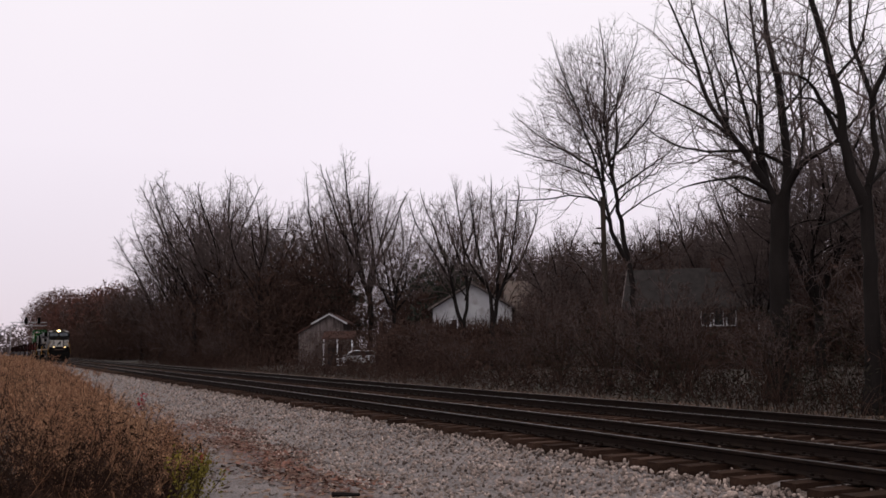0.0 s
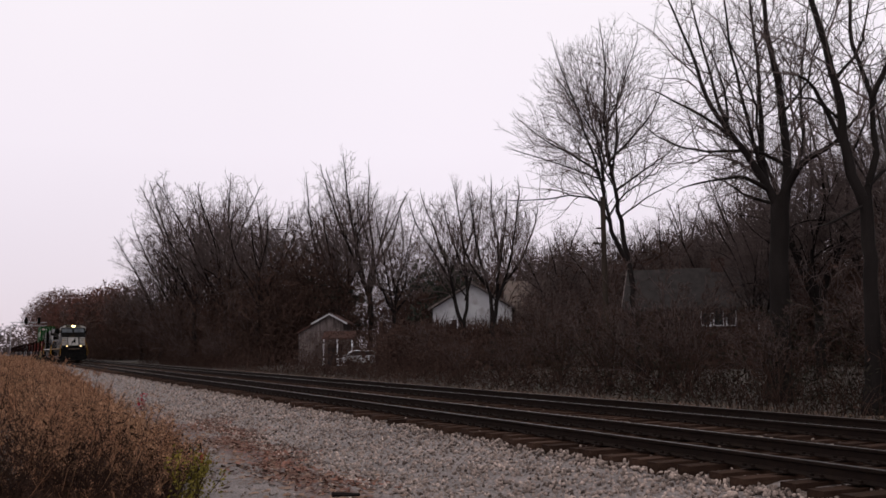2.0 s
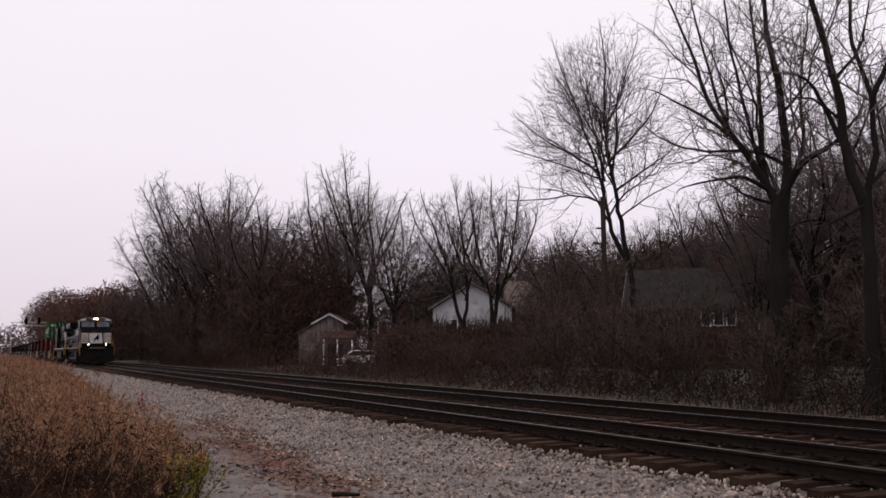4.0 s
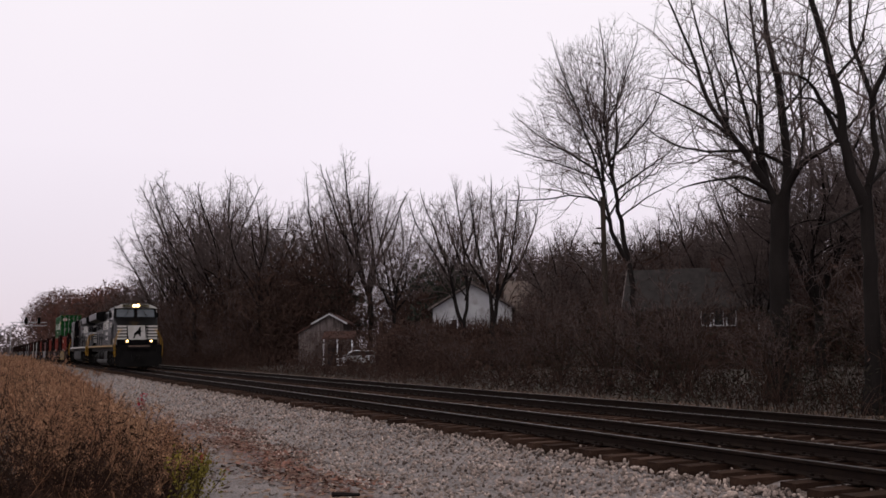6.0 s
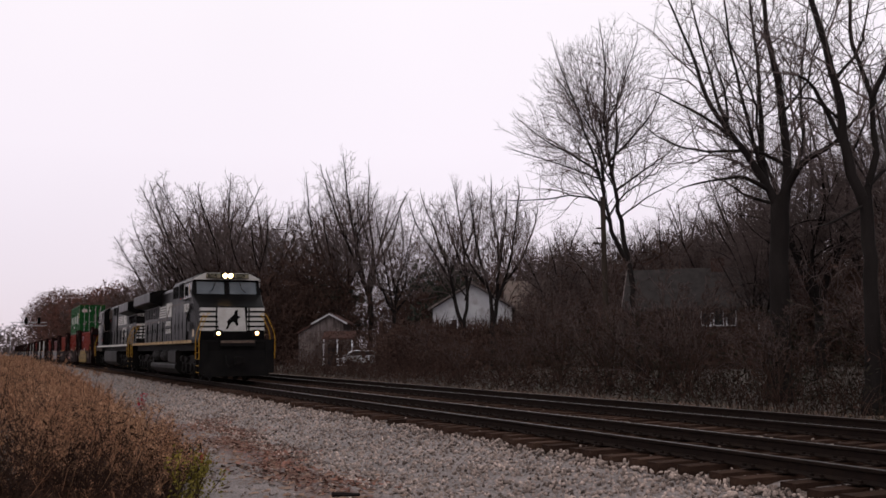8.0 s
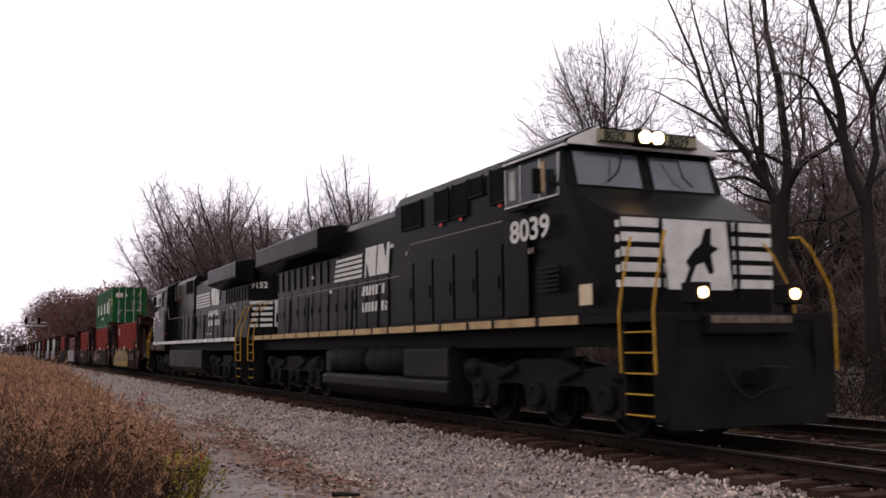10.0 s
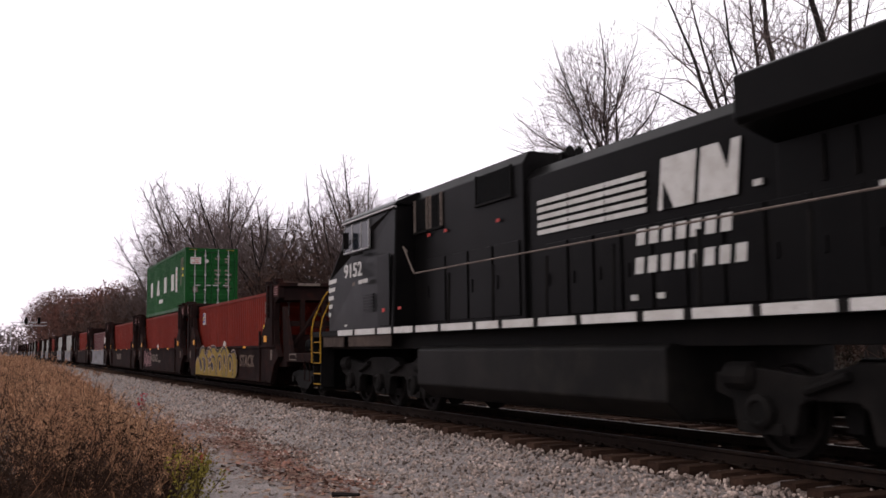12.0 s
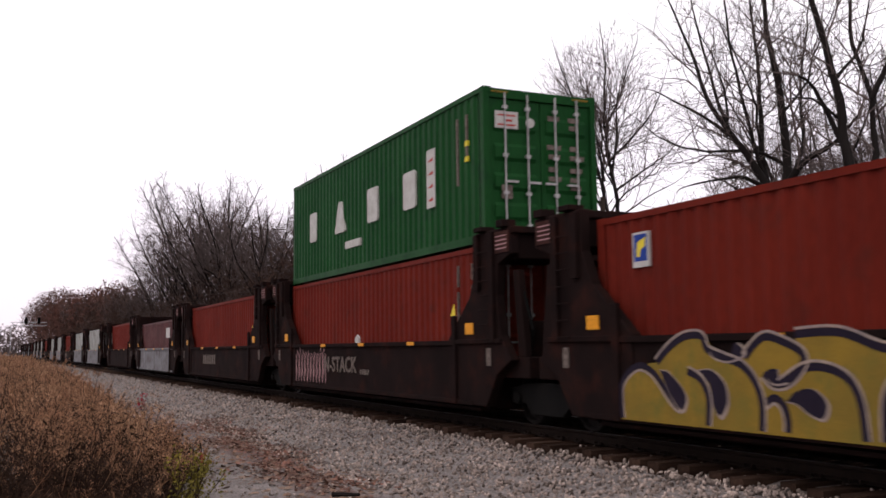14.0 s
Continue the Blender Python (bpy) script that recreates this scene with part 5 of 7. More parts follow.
        drops = [[(-4.36, 1.0), (-4.2, 0.98), (-3.98, 0.82), (-3.88, 0.68), (-3.96, 0.53), (-4.1, 0.62), (-4.24, 0.8)], [(-3.68, 1.0), (-3.42, 1.02), (-3.2, 0.88), (-3.16, 0.66), (-3.28, 0.5), (-3.4, 0.63), (-3.45, 0.86)],
                 [(-2.5, 1.04), (-2.36, 1.05), (-2.34, 0.95), (-2.22, 0.92), (-2.4, 0.89), (-2.52, 0.95)], [(-2.24, 0.71), (-2.1, 0.82), (-1.88, 0.85), (-1.7, 0.72), (-1.76, 0.56), (-1.94, 0.6), (-2.1, 0.69)],
                 [(-3.42, 1.25), (-3.1, 1.2), (-2.98, 1.34), (-2.85, 1.22), (-3.1, 1.13), (-3.35, 1.17)], [(-0.7, 0.85), (-0.55, 0.95), (-0.38, 0.8), (-0.4, 0.6), (-0.6, 0.6)], [(0.15, 1.1), (0.3, 1.15), (0.38, 0.95), (0.28, 0.78), (0.16, 0.9)],
                 [(1.08, 0.85), (1.25, 0.95), (1.36, 0.8), (1.3, 0.6), (1.12, 0.62)]]
        for ring in drops:
            ring = smooth(ring + ring[:1], 4)[:-1]
            cx, cz = sum(q[0] for q in ring) / len(ring), sum(q[1] for q in ring) / len(ring)
            part("halo", Build().prism([(cx + (a - cx) * 1.1 + 0.012, cz + (z - cz) * 1.12 - 0.014) for a, z in ring], y - 0.001, y + 0.012), M_GRAF_W, u, "pale sprayed halo")
            part("counter", Build().prism(ring, y - 0.003, y + 0.012), M_GRAF_K, u, "dark violet sprayed counter")
    else:
        rng = random.Random(21)
        for k in range(11):
            xx = x0 + k * w / 11
            path = [(xx, 0.5 + rng.uniform(0, 0.1)), (xx + 0.08, 1.2 + rng.uniform(0, 0.2)), (xx + w / 13, 1.15), (xx + w / 12, 0.45), (xx + 0.05, 0.8)]
            part("sprayed_stroke", ribbon(path, 0.04), M_GRAF_P, u, "faded pink sprayed stroke")


M_MAROON_BOX = material("dark_maroon_container_paint", (0.075, 0.022, 0.022), (0.055, 0.02, 0.02), rough=0.6, scale=1, bump=0.03, spec=0.15)
PITCH_CAR = 15.7
CENTRES = [-5.5 - PITCH_CAR * k for k in range(5)]


def load(c, xc, z):
    c.location = (xc, 0, z)
    TRAIN.append((c, xc))


def make_cars():
    sides = [M_WELL, M_WELL, M_WELL, M_WELL_PALE, M_WELL]
    texts = ["rust-brown well car with mustard graffiti on its side", "rust-brown well car with pale stencil and pink scrawl", "rust-brown well car holding one red container",
             "well car with pale overpainted grey side", "rust-brown well car, last of its set"]
    units = [well_unit(x, m, first=k == 0, label=t) for k, (x, m, t) in enumerate(zip(CENTRES, sides, texts))]
    scrawl(units[0], -5.2, 2.3, -1.516, "big")
    lettering("stencil_word", "STACK", 0.55, M_STENCIL_FAINT, units[0], on_side(2.42, -1.455, 0.76), "worn pale stencilled word", stretch=1.17)
    for k in (0, 1):
        part("white_tag_wedge", Build().prism([(0.0, 1.451), (0.22, 1.451), (0.24, 1.56), (0.12, 1.64), (-0.02, 1.55)], -1.5, -1.46), M_WHITE, units[k], "small white wedge-shaped tag")
    scrawl(units[1], -5.2, -2.3, -1.458, "thin")
    lettering("stencil_word", "N-STACK", 0.52, M_STENCIL, units[1], on_side(-2.5, -1.455, 0.76), "worn pale stencilled word", stretch=1.12)
    bars("small_bar", units[1], 0.2, [0.12] * 5, 0.72, 0.12, -1.455, M_STENCIL, lean=0.0)
    bars("stencil_bar", units[2], -2.4, [0.34] * 7, 0.78, 0.36, -1.455, M_STENCIL, lean=0.0, label="worn pale stencil bar")
    red = container(M_RED_BOX, "oxide-red corrugated container with a blue square label", marks=red_marks)
    load(red, CENTRES[0], 0.26)
    plain = container(M_RED_BOX, "oxide-red corrugated container set in a well car", marks=plain_marks)
    load(plain, CENTRES[1], 0.26)
    for k in (2, 4):
        load(copy_thing(plain, pose(0, 0, 0)), CENTRES[k], 0.26)
    green = container(M_GREEN_BOX, "bright green corrugated container stacked on a red one", marks=green_marks)
    load(green, CENTRES[1], 3.19)
    maroon = container(M_MAROON_BOX, "dark maroon corrugated container in a pale-sided well car", height=2.59)
    part("white_placard", Build().box(2.5, 3.6, -1.226, -1.22, 1.7, 2.2), M_WHITE, maroon, "square white placard")
    load(maroon, CENTRES[3], 0.26)
    grey = container(M_GREY_BOX, "weathered white corrugated container in a well car")
    load(grey, CENTRES[0] - 78.6, 0.26)
    # the sets behind: the same cars, other loads
    kinds = "ggrgg rgggr grggr".replace(" ", "")
    for j in range(15):
        x = -5.5 - PITCH_CAR * (5 + j) - 3.0 * (1 + j // 5)
        src = units[(3 if kinds[j] == "g" else 2)]
        u = copy_thing(src, pose(x, 0, 0))
        TRAIN.append((u, x))
        for o in u.children_recursive:
            if o.name.startswith("wheelset"):
                WHEELS.append((o, o.location.copy(), 0.457))
        if j:
            load(copy_thing(grey if kinds[j] == "g" else plain, pose(0, 0, 0)), x, 0.26)
        else:
            grey.location.x = x
            TRAIN[[i for i, (o, _) in enumerate(TRAIN) if o is grey][0]] = (grey, x)


make_cars()


# ---- vegetation ----
def bulk(name, verts, faces, mat, smooth=False):
    """One mesh from arrays of vertices and of equal-sided faces."""
    verts, faces = np.asarray(verts, np.float32), np.asarray(faces, np.int32)
    me = bpy.data.meshes.new(name)
    me.vertices.add(len(verts))
    me.vertices.foreach_set("co", verts.ravel())
    k = faces.shape[1]
    me.loops.add(faces.size)
    me.loops.foreach_set("vertex_index", faces.ravel())
    me.polygons.add(len(faces))
    me.polygons.foreach_set("loop_start", np.arange(0, faces.size, k, dtype=np.int32))
    me.update(calc_edges=True)
    me.materials.append(mat)
    if smooth:
        me.polygons.foreach_set("use_smooth", [True] * len(me.polygons))
    return me


def grow(seed, height, stems, spread, levels, twig, kids, up=0.35, droop=0.0, first=0.3, wander=0.11, ratio=0.55, sides=(8, 6, 4, 3, 3)):
    """Branching skeleton. stems: (start height, lean x, lean y, length, radius). Returns limb and twig tubes as lists of paths with radii."""
    rng = random.Random(seed)
    limbs, twigs = [], []

    def branch(p, d, length, r, level):
        n = 2 if level == levels else (8, 6, 4, 3, 2)[min(level, 4)]
        sway = wander * (0.5, 0.9, 1.1, 1.3, 1.3)[min(level, 4)]
        pts, rad = [p.copy()], [r]
        q, dd = p.copy(), d.copy()
        tip = max(r * (0.22 if level < levels else 0.6), twig)
        for i in range(n):
            dd = (dd + Vector((rng.gauss(0, sway), rng.gauss(0, sway), rng.gauss(0, sway) + up * (0.12 if level < 2 else 0.05) - droop * level * 0.04))).normalized()
            q = q + dd * (length / n)
            pts.append(q.copy())
            rad.append(max(r + (tip - r) * (i + 1) / n, twig))
        (limbs if level < 2 else twigs).append((pts, rad, sides[min(level, 4)]))
        if level >= levels:
            return
        m = kids[min(level, len(kids) - 1)]
        for k in range(m):
            f = first + (1 - first) * (k + rng.random()) / m if level == 0 else 0.18 + 0.82 * (k + rng.random()) / m
            x = min(f * n, n - 0.001)
            i = int(x)
            at = pts[i].lerp(pts[i + 1], x - i)
            along = (pts[i + 1] - pts[i]).normalized()
            side = along.cross(Vector((rng.gauss(0, 1), rng.gauss(0, 1), rng.gauss(0, 1)))).normalized()
            a = spread * rng.uniform(0.65, 1.25) * (1.0, 1.1, 1.35, 1.45)[min(level, 3)]
            nd = (along * math.cos(a) + side * math.sin(a) + Vector((0, 0, up * (0.5, 0.4, 0.12, 0.1)[min(level, 3)]))).normalized()
            rr = rad[i] * rng.uniform(0.3, 0.5)
            ln = length * ratio * (1.15 - 0.55 * f) * rng.uniform(0.75, 1.2)
            branch(at, nd, ln, max(rr, twig), level + 1)

    for z, lx, ly, ln, r in stems:
        branch(Vector((0, 0, z)), Vector((lx, ly, 1)).normalized(), ln, r, 0)
    return limbs, twigs


def ramify(seed, limbs, crown, gaps=(0.42, 0.3, 0.2), tip=0.008, turn=0.8, rise=0.16, depth=3, taper=0.011, share=0.62, leader=0.8):
    """A bare tree. limbs: (base radius, end radius, guide points) of the main limbs; crown: (centre, radii) of the room that
    the branches fill. Side shoots leave every limb in turn, bend towards the light and divide until they are twigs."""
    rng = random.Random(seed)
    big, fine = [], []
    room_of = [(Vector(c), Vector(r)) for c, r in crown]

    def room(p, d):
        best = 0.0
        for c, r in room_of:
            o = Vector(((p.x - c.x) / r.x, (p.y - c.y) / r.y, (p.z - c.z) / r.z))
            k = Vector((d.x / r.x, d.y / r.y, d.z / r.z))
            qa, qb, qc = k.dot(k), o.dot(k), o.dot(o) - 1
            disc = qb * qb - qa * qc
            if disc > 0:
                best = max(best, (-qb + math.sqrt(disc)) / qa)
        return best

    def shoots(pts, rad, level, start):
        cum = [0.0]
        for p, q in zip(pts, pts[1:]):
            cum.append(cum[-1] + (q - p).length)
        total = cum[-1]
        gap = gaps[min(level, len(gaps) - 1)]
        at, az, i = start * total + rng.random() * gap, rng.uniform(0, 6.28), 0
        while at < total * 0.99:
            while cum[i + 1] < at:
                i += 1
            f = (at - cum[i]) / (cum[i + 1] - cum[i])
            p, along = pts[i].lerp(pts[i + 1], f), (pts[i + 1] - pts[i]).normalized()
            s = along.cross(Vector((0.31, 0.2, 0.93))).normalized()
            w = s.cross(along)
            az += 2.4 + rng.gauss(0, 0.5)
            bend = turn * rng.uniform(0.65, 1.25)
            d = along * math.cos(bend) + (s * math.cos(az) + w * math.sin(az)) * math.sin(bend)
            d.z += rise
            d.normalize()
            ln = min(room(p, d) * rng.uniform(0.6, 1.06), ((total - at) * share + total * 0.16) * rng.uniform(0.55, 1.15))
            if ln > gap * 0.7:
                shoot(p, d, ln, max(tip, min(rad[i] * 0.62, taper * ln)), level + 1)
            at += gap * rng.uniform(0.6, 1.4)

    def shoot(p, d, ln, r, level):
        n = max(2, min(7, int(ln / (0.28 + 0.1 * (level < 2)))))
        pts, rad = [p.copy()], [r]
        for k in range(n):
            d = (d + Vector((rng.gauss(0, 0.19), rng.gauss(0, 0.19), rng.gauss(0, 0.17) + rise * 0.45))).normalized()
            p = p + d * (ln / n)
            pts.append(p)
            rad.append(r + (tip * 0.7 - r) * (k + 1) / n)
        (big if r > 0.05 else fine).append((pts, rad, 5 if r > 0.05 else 3))
        if level < depth:
            shoots(pts, rad, level, 0.12)

    for r0, r1, guide in limbs:
        g = [Vector(q) for q in guide]
        pts = []
        for k in range(len(g) - 1):
            a, b = g[max(k - 1, 0)], g[min(k + 2, len(g) - 1)]
            n = max(2, int((g[k + 1] - g[k]).length / 0.5))
            for j in range(n):
                u = j / n
                q = (g[k] * 2 + (g[k + 1] - a) * u + (a * 2 - g[k] * 5 + g[k + 1] * 4 - b) * u * u + (g[k] * 3 - a - g[k + 1] * 3 + b) * u ** 3) / 2
                pts.append(q + Vector((rng.gauss(0, 0.022), rng.gauss(0, 0.022), 0)))
        pts.append(g[-1])
        rad = [0.86 * (r0 + (r1 - r0) * (k / (len(pts) - 1)) ** 0.7) for k in range(len(pts))]
        if g[0].z < 0.5:
            rad = [w + r0 * 0.5 * math.exp(-1.1 * (q.z + 0.3)) for w, q in zip(rad, pts)]
        big.append((pts, rad, 9 if r0 > 0.14 else 6))
        if r1 < 0.15:
            d = (pts[-1] - pts[-2]).normalized()
            shoot(pts[-1], d, max(0.5, room(pts[-1], d) * leader), r1, 1)
            shoots(pts, rad, 0, 0.55 if g[0].z < 0.5 else 0.14)
    return big, fine


def fan(seed, height, width, fork, count, girth):
    """Guide limbs of a woodland tree: a trunk that parts at fork into limbs that fan out."""
    rng = random.Random(seed)
    out = [(girth, girth * 0.72, [(0, 0, -0.5), (rng.gauss(0, 0.15), rng.gauss(0, 0.15), fork * 0.6), (0.1, 0, fork)])]
    for k in range(count):
        az = 6.28 * (k + rng.uniform(-0.3, 0.3)) / count
        w = width * rng.uniform(0.45, 0.85) * (0.2 if k == 0 else 1)
        z0 = fork * rng.uniform(0.72, 1.0)
        z1 = z0 + (height - z0) * rng.uniform(0.42, 0.78)
        dx, dy = math.cos(az) * w, math.sin(az) * w
        out.append((girth * rng.uniform(0.4, 0.62), 0.04, [(0, 0, z0), (dx * 0.3 + rng.gauss(0, 0.2), dy * 0.3 + rng.gauss(0, 0.2), z0 + (z1 - z0) * 0.28),
                                                           (dx * 0.62 + rng.gauss(0, 0.3), dy * 0.62 + rng.gauss(0, 0.3), z0 + (z1 - z0) * 0.62), (dx, dy, z1)]))
    return out


def tubes(paths):
    """Arrays of quads for tapered tubes."""
    V, F = [], []
    base = 0
    for pts, rad, s in paths:
        P = np.array([tuple(p) for p in pts])
        T = np.gradient(P, axis=0)
        T /= np.linalg.norm(T, axis=1)[:, None] + 1e-9
        ref = np.array([0.0, 0.0, 1.0]) if abs(T[0][2]) < 0.85 else np.array([1.0, 0.0, 0.0])
        A = np.cross(T, ref)
        A /= np.linalg.norm(A, axis=1)[:, None] + 1e-9
        B = np.cross(T, A)
        ang = np.arange(s) * 2 * math.pi / s
        R = np.array(rad)[:, None, None]
        ring = P[:, None, :] + R * (A[:, None, :] * np.cos(ang)[None, :, None] + B[:, None, :] * np.sin(ang)[None, :, None])
        V.append(ring.reshape(-1, 3))
        k = len(pts)
        i, j = np.meshgrid(np.arange(k - 1), np.arange(s), indexing="ij")
        F.append(np.stack([base + i * s + j, base + i * s + (j + 1) % s, base + (i + 1) * s + (j + 1) % s, base + (i + 1) * s + j], -1).reshape(-1, 4))
        base += k * s
    return np.concatenate(V), np.concatenate(F)


def flakes(points, size, rng, flat=0.0, thin=0.55, upright=0.0):
    """Small leaf quads at points, turned at random."""
    n = len(points)
    a = rng.normal(size=(n, 3))
    a[:, 2] *= 1 - flat
    a[:, 2] += upright
    a /= np.linalg.norm(a, axis=1)[:, None]
    b = np.cross(a, rng.normal(size=(n, 3)) * (1 - flat) + np.array([0, 0, 1]) * flat)
    b /= np.linalg.norm(b, axis=1)[:, None] + 1e-9
    s = (size * rng.uniform(0.6, 1.4, n))[:, None]
    V = np.stack([points - a * s, points + b * s * thin, points + a * s, points - b * s * thin], 1).reshape(-1, 3)
    return V, np.arange(4 * n).reshape(n, 4)


def tree(label, limbs, twigs, leaves=None):
    t = thing("bare_tree", label, "tree", "trees along the railway")
    v, f = tubes(limbs)
    o = new("trunk", bulk("trunk", v, f, M_BARK, True))
    o.parent = t
    v, f = tubes(twigs)
    o = new("crown", bulk("crown", v, f, M_TWIG))
    o.parent = t
    if leaves is not None:
        o = new("withered_leaves", bulk("withered_leaves", *leaves))
        o.parent = t
    return t


# near trees, own shapes; guide points fit the camera's view, metres across, away, up
def set_tree(label, x, y, limbs, crown, seed, **more):
    """A near tree turned so that its guide plane faces the camera."""
    t = tree(label, *ramify(seed, limbs, crown, **more))
    t.location, t.rotation_euler = (x, y, -0.62), (0, 0, math.atan2(-x, y + 9.17))


def near_trees():
    set_tree("tall bare tree with a broad oval crown of fine twigs", -37.4, 18.8, [
        (0.26, 0.03, [(0.0, 0.0, -0.2), (-0.2, 0.0, 3.0), (-0.4, 0.0, 5.5), (-0.7, 0.0, 7.4), (-1.0, 0.0, 9.4), (-1.3, 0.0, 11.2), (-1.4, 0.0, 13.7), (-1.3, 0.0, 15.8), (-1.4, 0.0, 17.0)]),
        (0.15, 0.03, [(-0.5, 0.0, 6.0), (-1.2, -0.2, 7.4), (-1.7, -0.3, 10.2), (-2.1, -0.5, 11.4), (-2.6, -0.7, 13.0), (-3.0, -0.8, 14.3), (-3.5, -1.0, 15.8)]),
        (0.09, 0.02, [(-1.7, 0.0, 10.3), (-3.1, 0.5, 11.4), (-4.3, 1.0, 12.2), (-5.3, 1.5, 13.1), (-6.0, 2.0, 13.8)]),
        (0.06, 0.02, [(-1.6, 0.0, 10.0), (-3.8, -1.2, 10.7), (-5.7, -2.5, 11.2)]),
        (0.1, 0.02, [(-1.3, 0.0, 10.8), (0.0, -0.5, 12.0), (0.9, -1.0, 13.0), (1.4, -1.5, 14.2)]),
        (0.09, 0.02, [(-1.0, 0.0, 9.4), (0.3, 0.7, 10.4), (1.6, 1.3, 11.4), (2.2, 2.0, 12.2)]),
        (0.06, 0.02, [(-0.8, 0.0, 8.1), (0.4, -1.0, 8.8), (1.7, -2.0, 9.3)]),
        (0.09, 0.02, [(-1.5, 0.0, 9.9), (-2.0, 0.5, 12.8), (-2.5, 1.0, 15.1), (-2.7, 1.5, 16.7)]),
        (0.08, 0.02, [(-1.4, 0.0, 12.4), (-0.6, -0.3, 14.1), (0.0, -0.7, 15.8), (0.3, -1.0, 16.6)]),
        (0.08, 0.02, [(-1.2, 0.0, 10.2), (-0.8, 1.8, 12.4), (-1.0, 3.5, 14.7)]),
        (0.08, 0.02, [(-1.4, 0.0, 10.8), (-2.0, -1.8, 12.2), (-3.3, -3.5, 14.0)]),
    ], [((-1.7, 0, 12.4), (5.3, 4.8, 6.0)), ((-1.4, 0, 10.2), (5.6, 5.0, 3.6))], 17, gaps=(0.48, 0.4, 0.32), tip=0.0074, turn=0.82, rise=0.08, share=0.72)
    set_tree("massive bare tree with a thick forked trunk", -23.6, 13.9, [
        (0.42, 0.34, [(0.0, 0.0, -0.1), (0.1, 0.0, 2.8), (0.2, 0.0, 5.0), (0.3, 0.0, 6.7)]),
        (0.24, 0.06, [(0.3, 0.0, 6.3), (0.5, 0.1, 6.9), (0.6, 0.1, 8.1), (0.5, 0.2, 9.4), (0.4, 0.3, 10.7), (0.2, 0.4, 11.9), (0.1, 0.4, 13.4), (0.1, 0.5, 15.2)]),
        (0.15, 0.04, [(0.2, 0.0, 6.4), (-0.1, 0.3, 7.2), (-0.2, 0.7, 8.6), (-0.2, 1.0, 9.8), (-0.2, 1.3, 11.0), (-0.3, 1.7, 12.5), (-0.4, 2.0, 14.7)]),
        (0.2, 0.03, [(0.2, 0.0, 6.3), (0.0, -0.1, 6.9), (-0.7, -0.3, 8.2), (-1.2, -0.4, 8.9), (-1.8, -0.6, 9.9), (-2.2, -0.7, 11.2), (-2.5, -0.9, 12.2), (-3.0, -1.0, 13.6)]),
        (0.1, 0.03, [(-1.1, 0.0, 8.8), (-1.5, 0.2, 10.0), (-1.9, 0.5, 11.7), (-2.2, 0.8, 13.1), (-2.4, 1.0, 14.5)]),
        (0.11, 0.02, [(0.1, 0.0, 6.8), (-0.7, -0.8, 7.3), (-1.9, -1.7, 7.1), (-2.7, -2.5, 6.8)]),
        (0.09, 0.02, [(-1.2, 0.0, 8.9), (-2.0, -0.5, 9.5), (-2.9, -1.0, 10.0), (-3.5, -1.5, 10.3)]),
        (0.2, 0.04, [(0.3, 0.0, 6.5), (0.9, -0.2, 7.6), (1.5, -0.5, 8.0), (2.1, -0.8, 8.3), (2.7, -1.0, 9.0)]),
        (0.12, 0.03, [(0.4, 0.0, 6.8), (1.1, 0.8, 8.5), (1.1, 1.5, 10.4), (1.4, 2.2, 12.5), (1.6, 3.0, 14.0)]),
        (0.1, 0.03, [(-0.2, 0.0, 7.6), (-0.7, -1.0, 9.6), (-1.0, -2.0, 11.6), (-1.1, -3.0, 13.2)]),
        (0.09, 0.02, [(0.2, 0.0, 6.5), (-0.6, 1.2, 6.9), (-1.5, 2.3, 7.7), (-2.0, 3.5, 8.1)]),
    ], [((-0.3, 0, 11.5), (4.3, 4.6, 7.5)), ((-0.8, 0, 8.0), (4.0, 4.4, 2.4))], 23, gaps=(0.46, 0.37, 0.29), tip=0.0058, turn=0.9, rise=0.06)
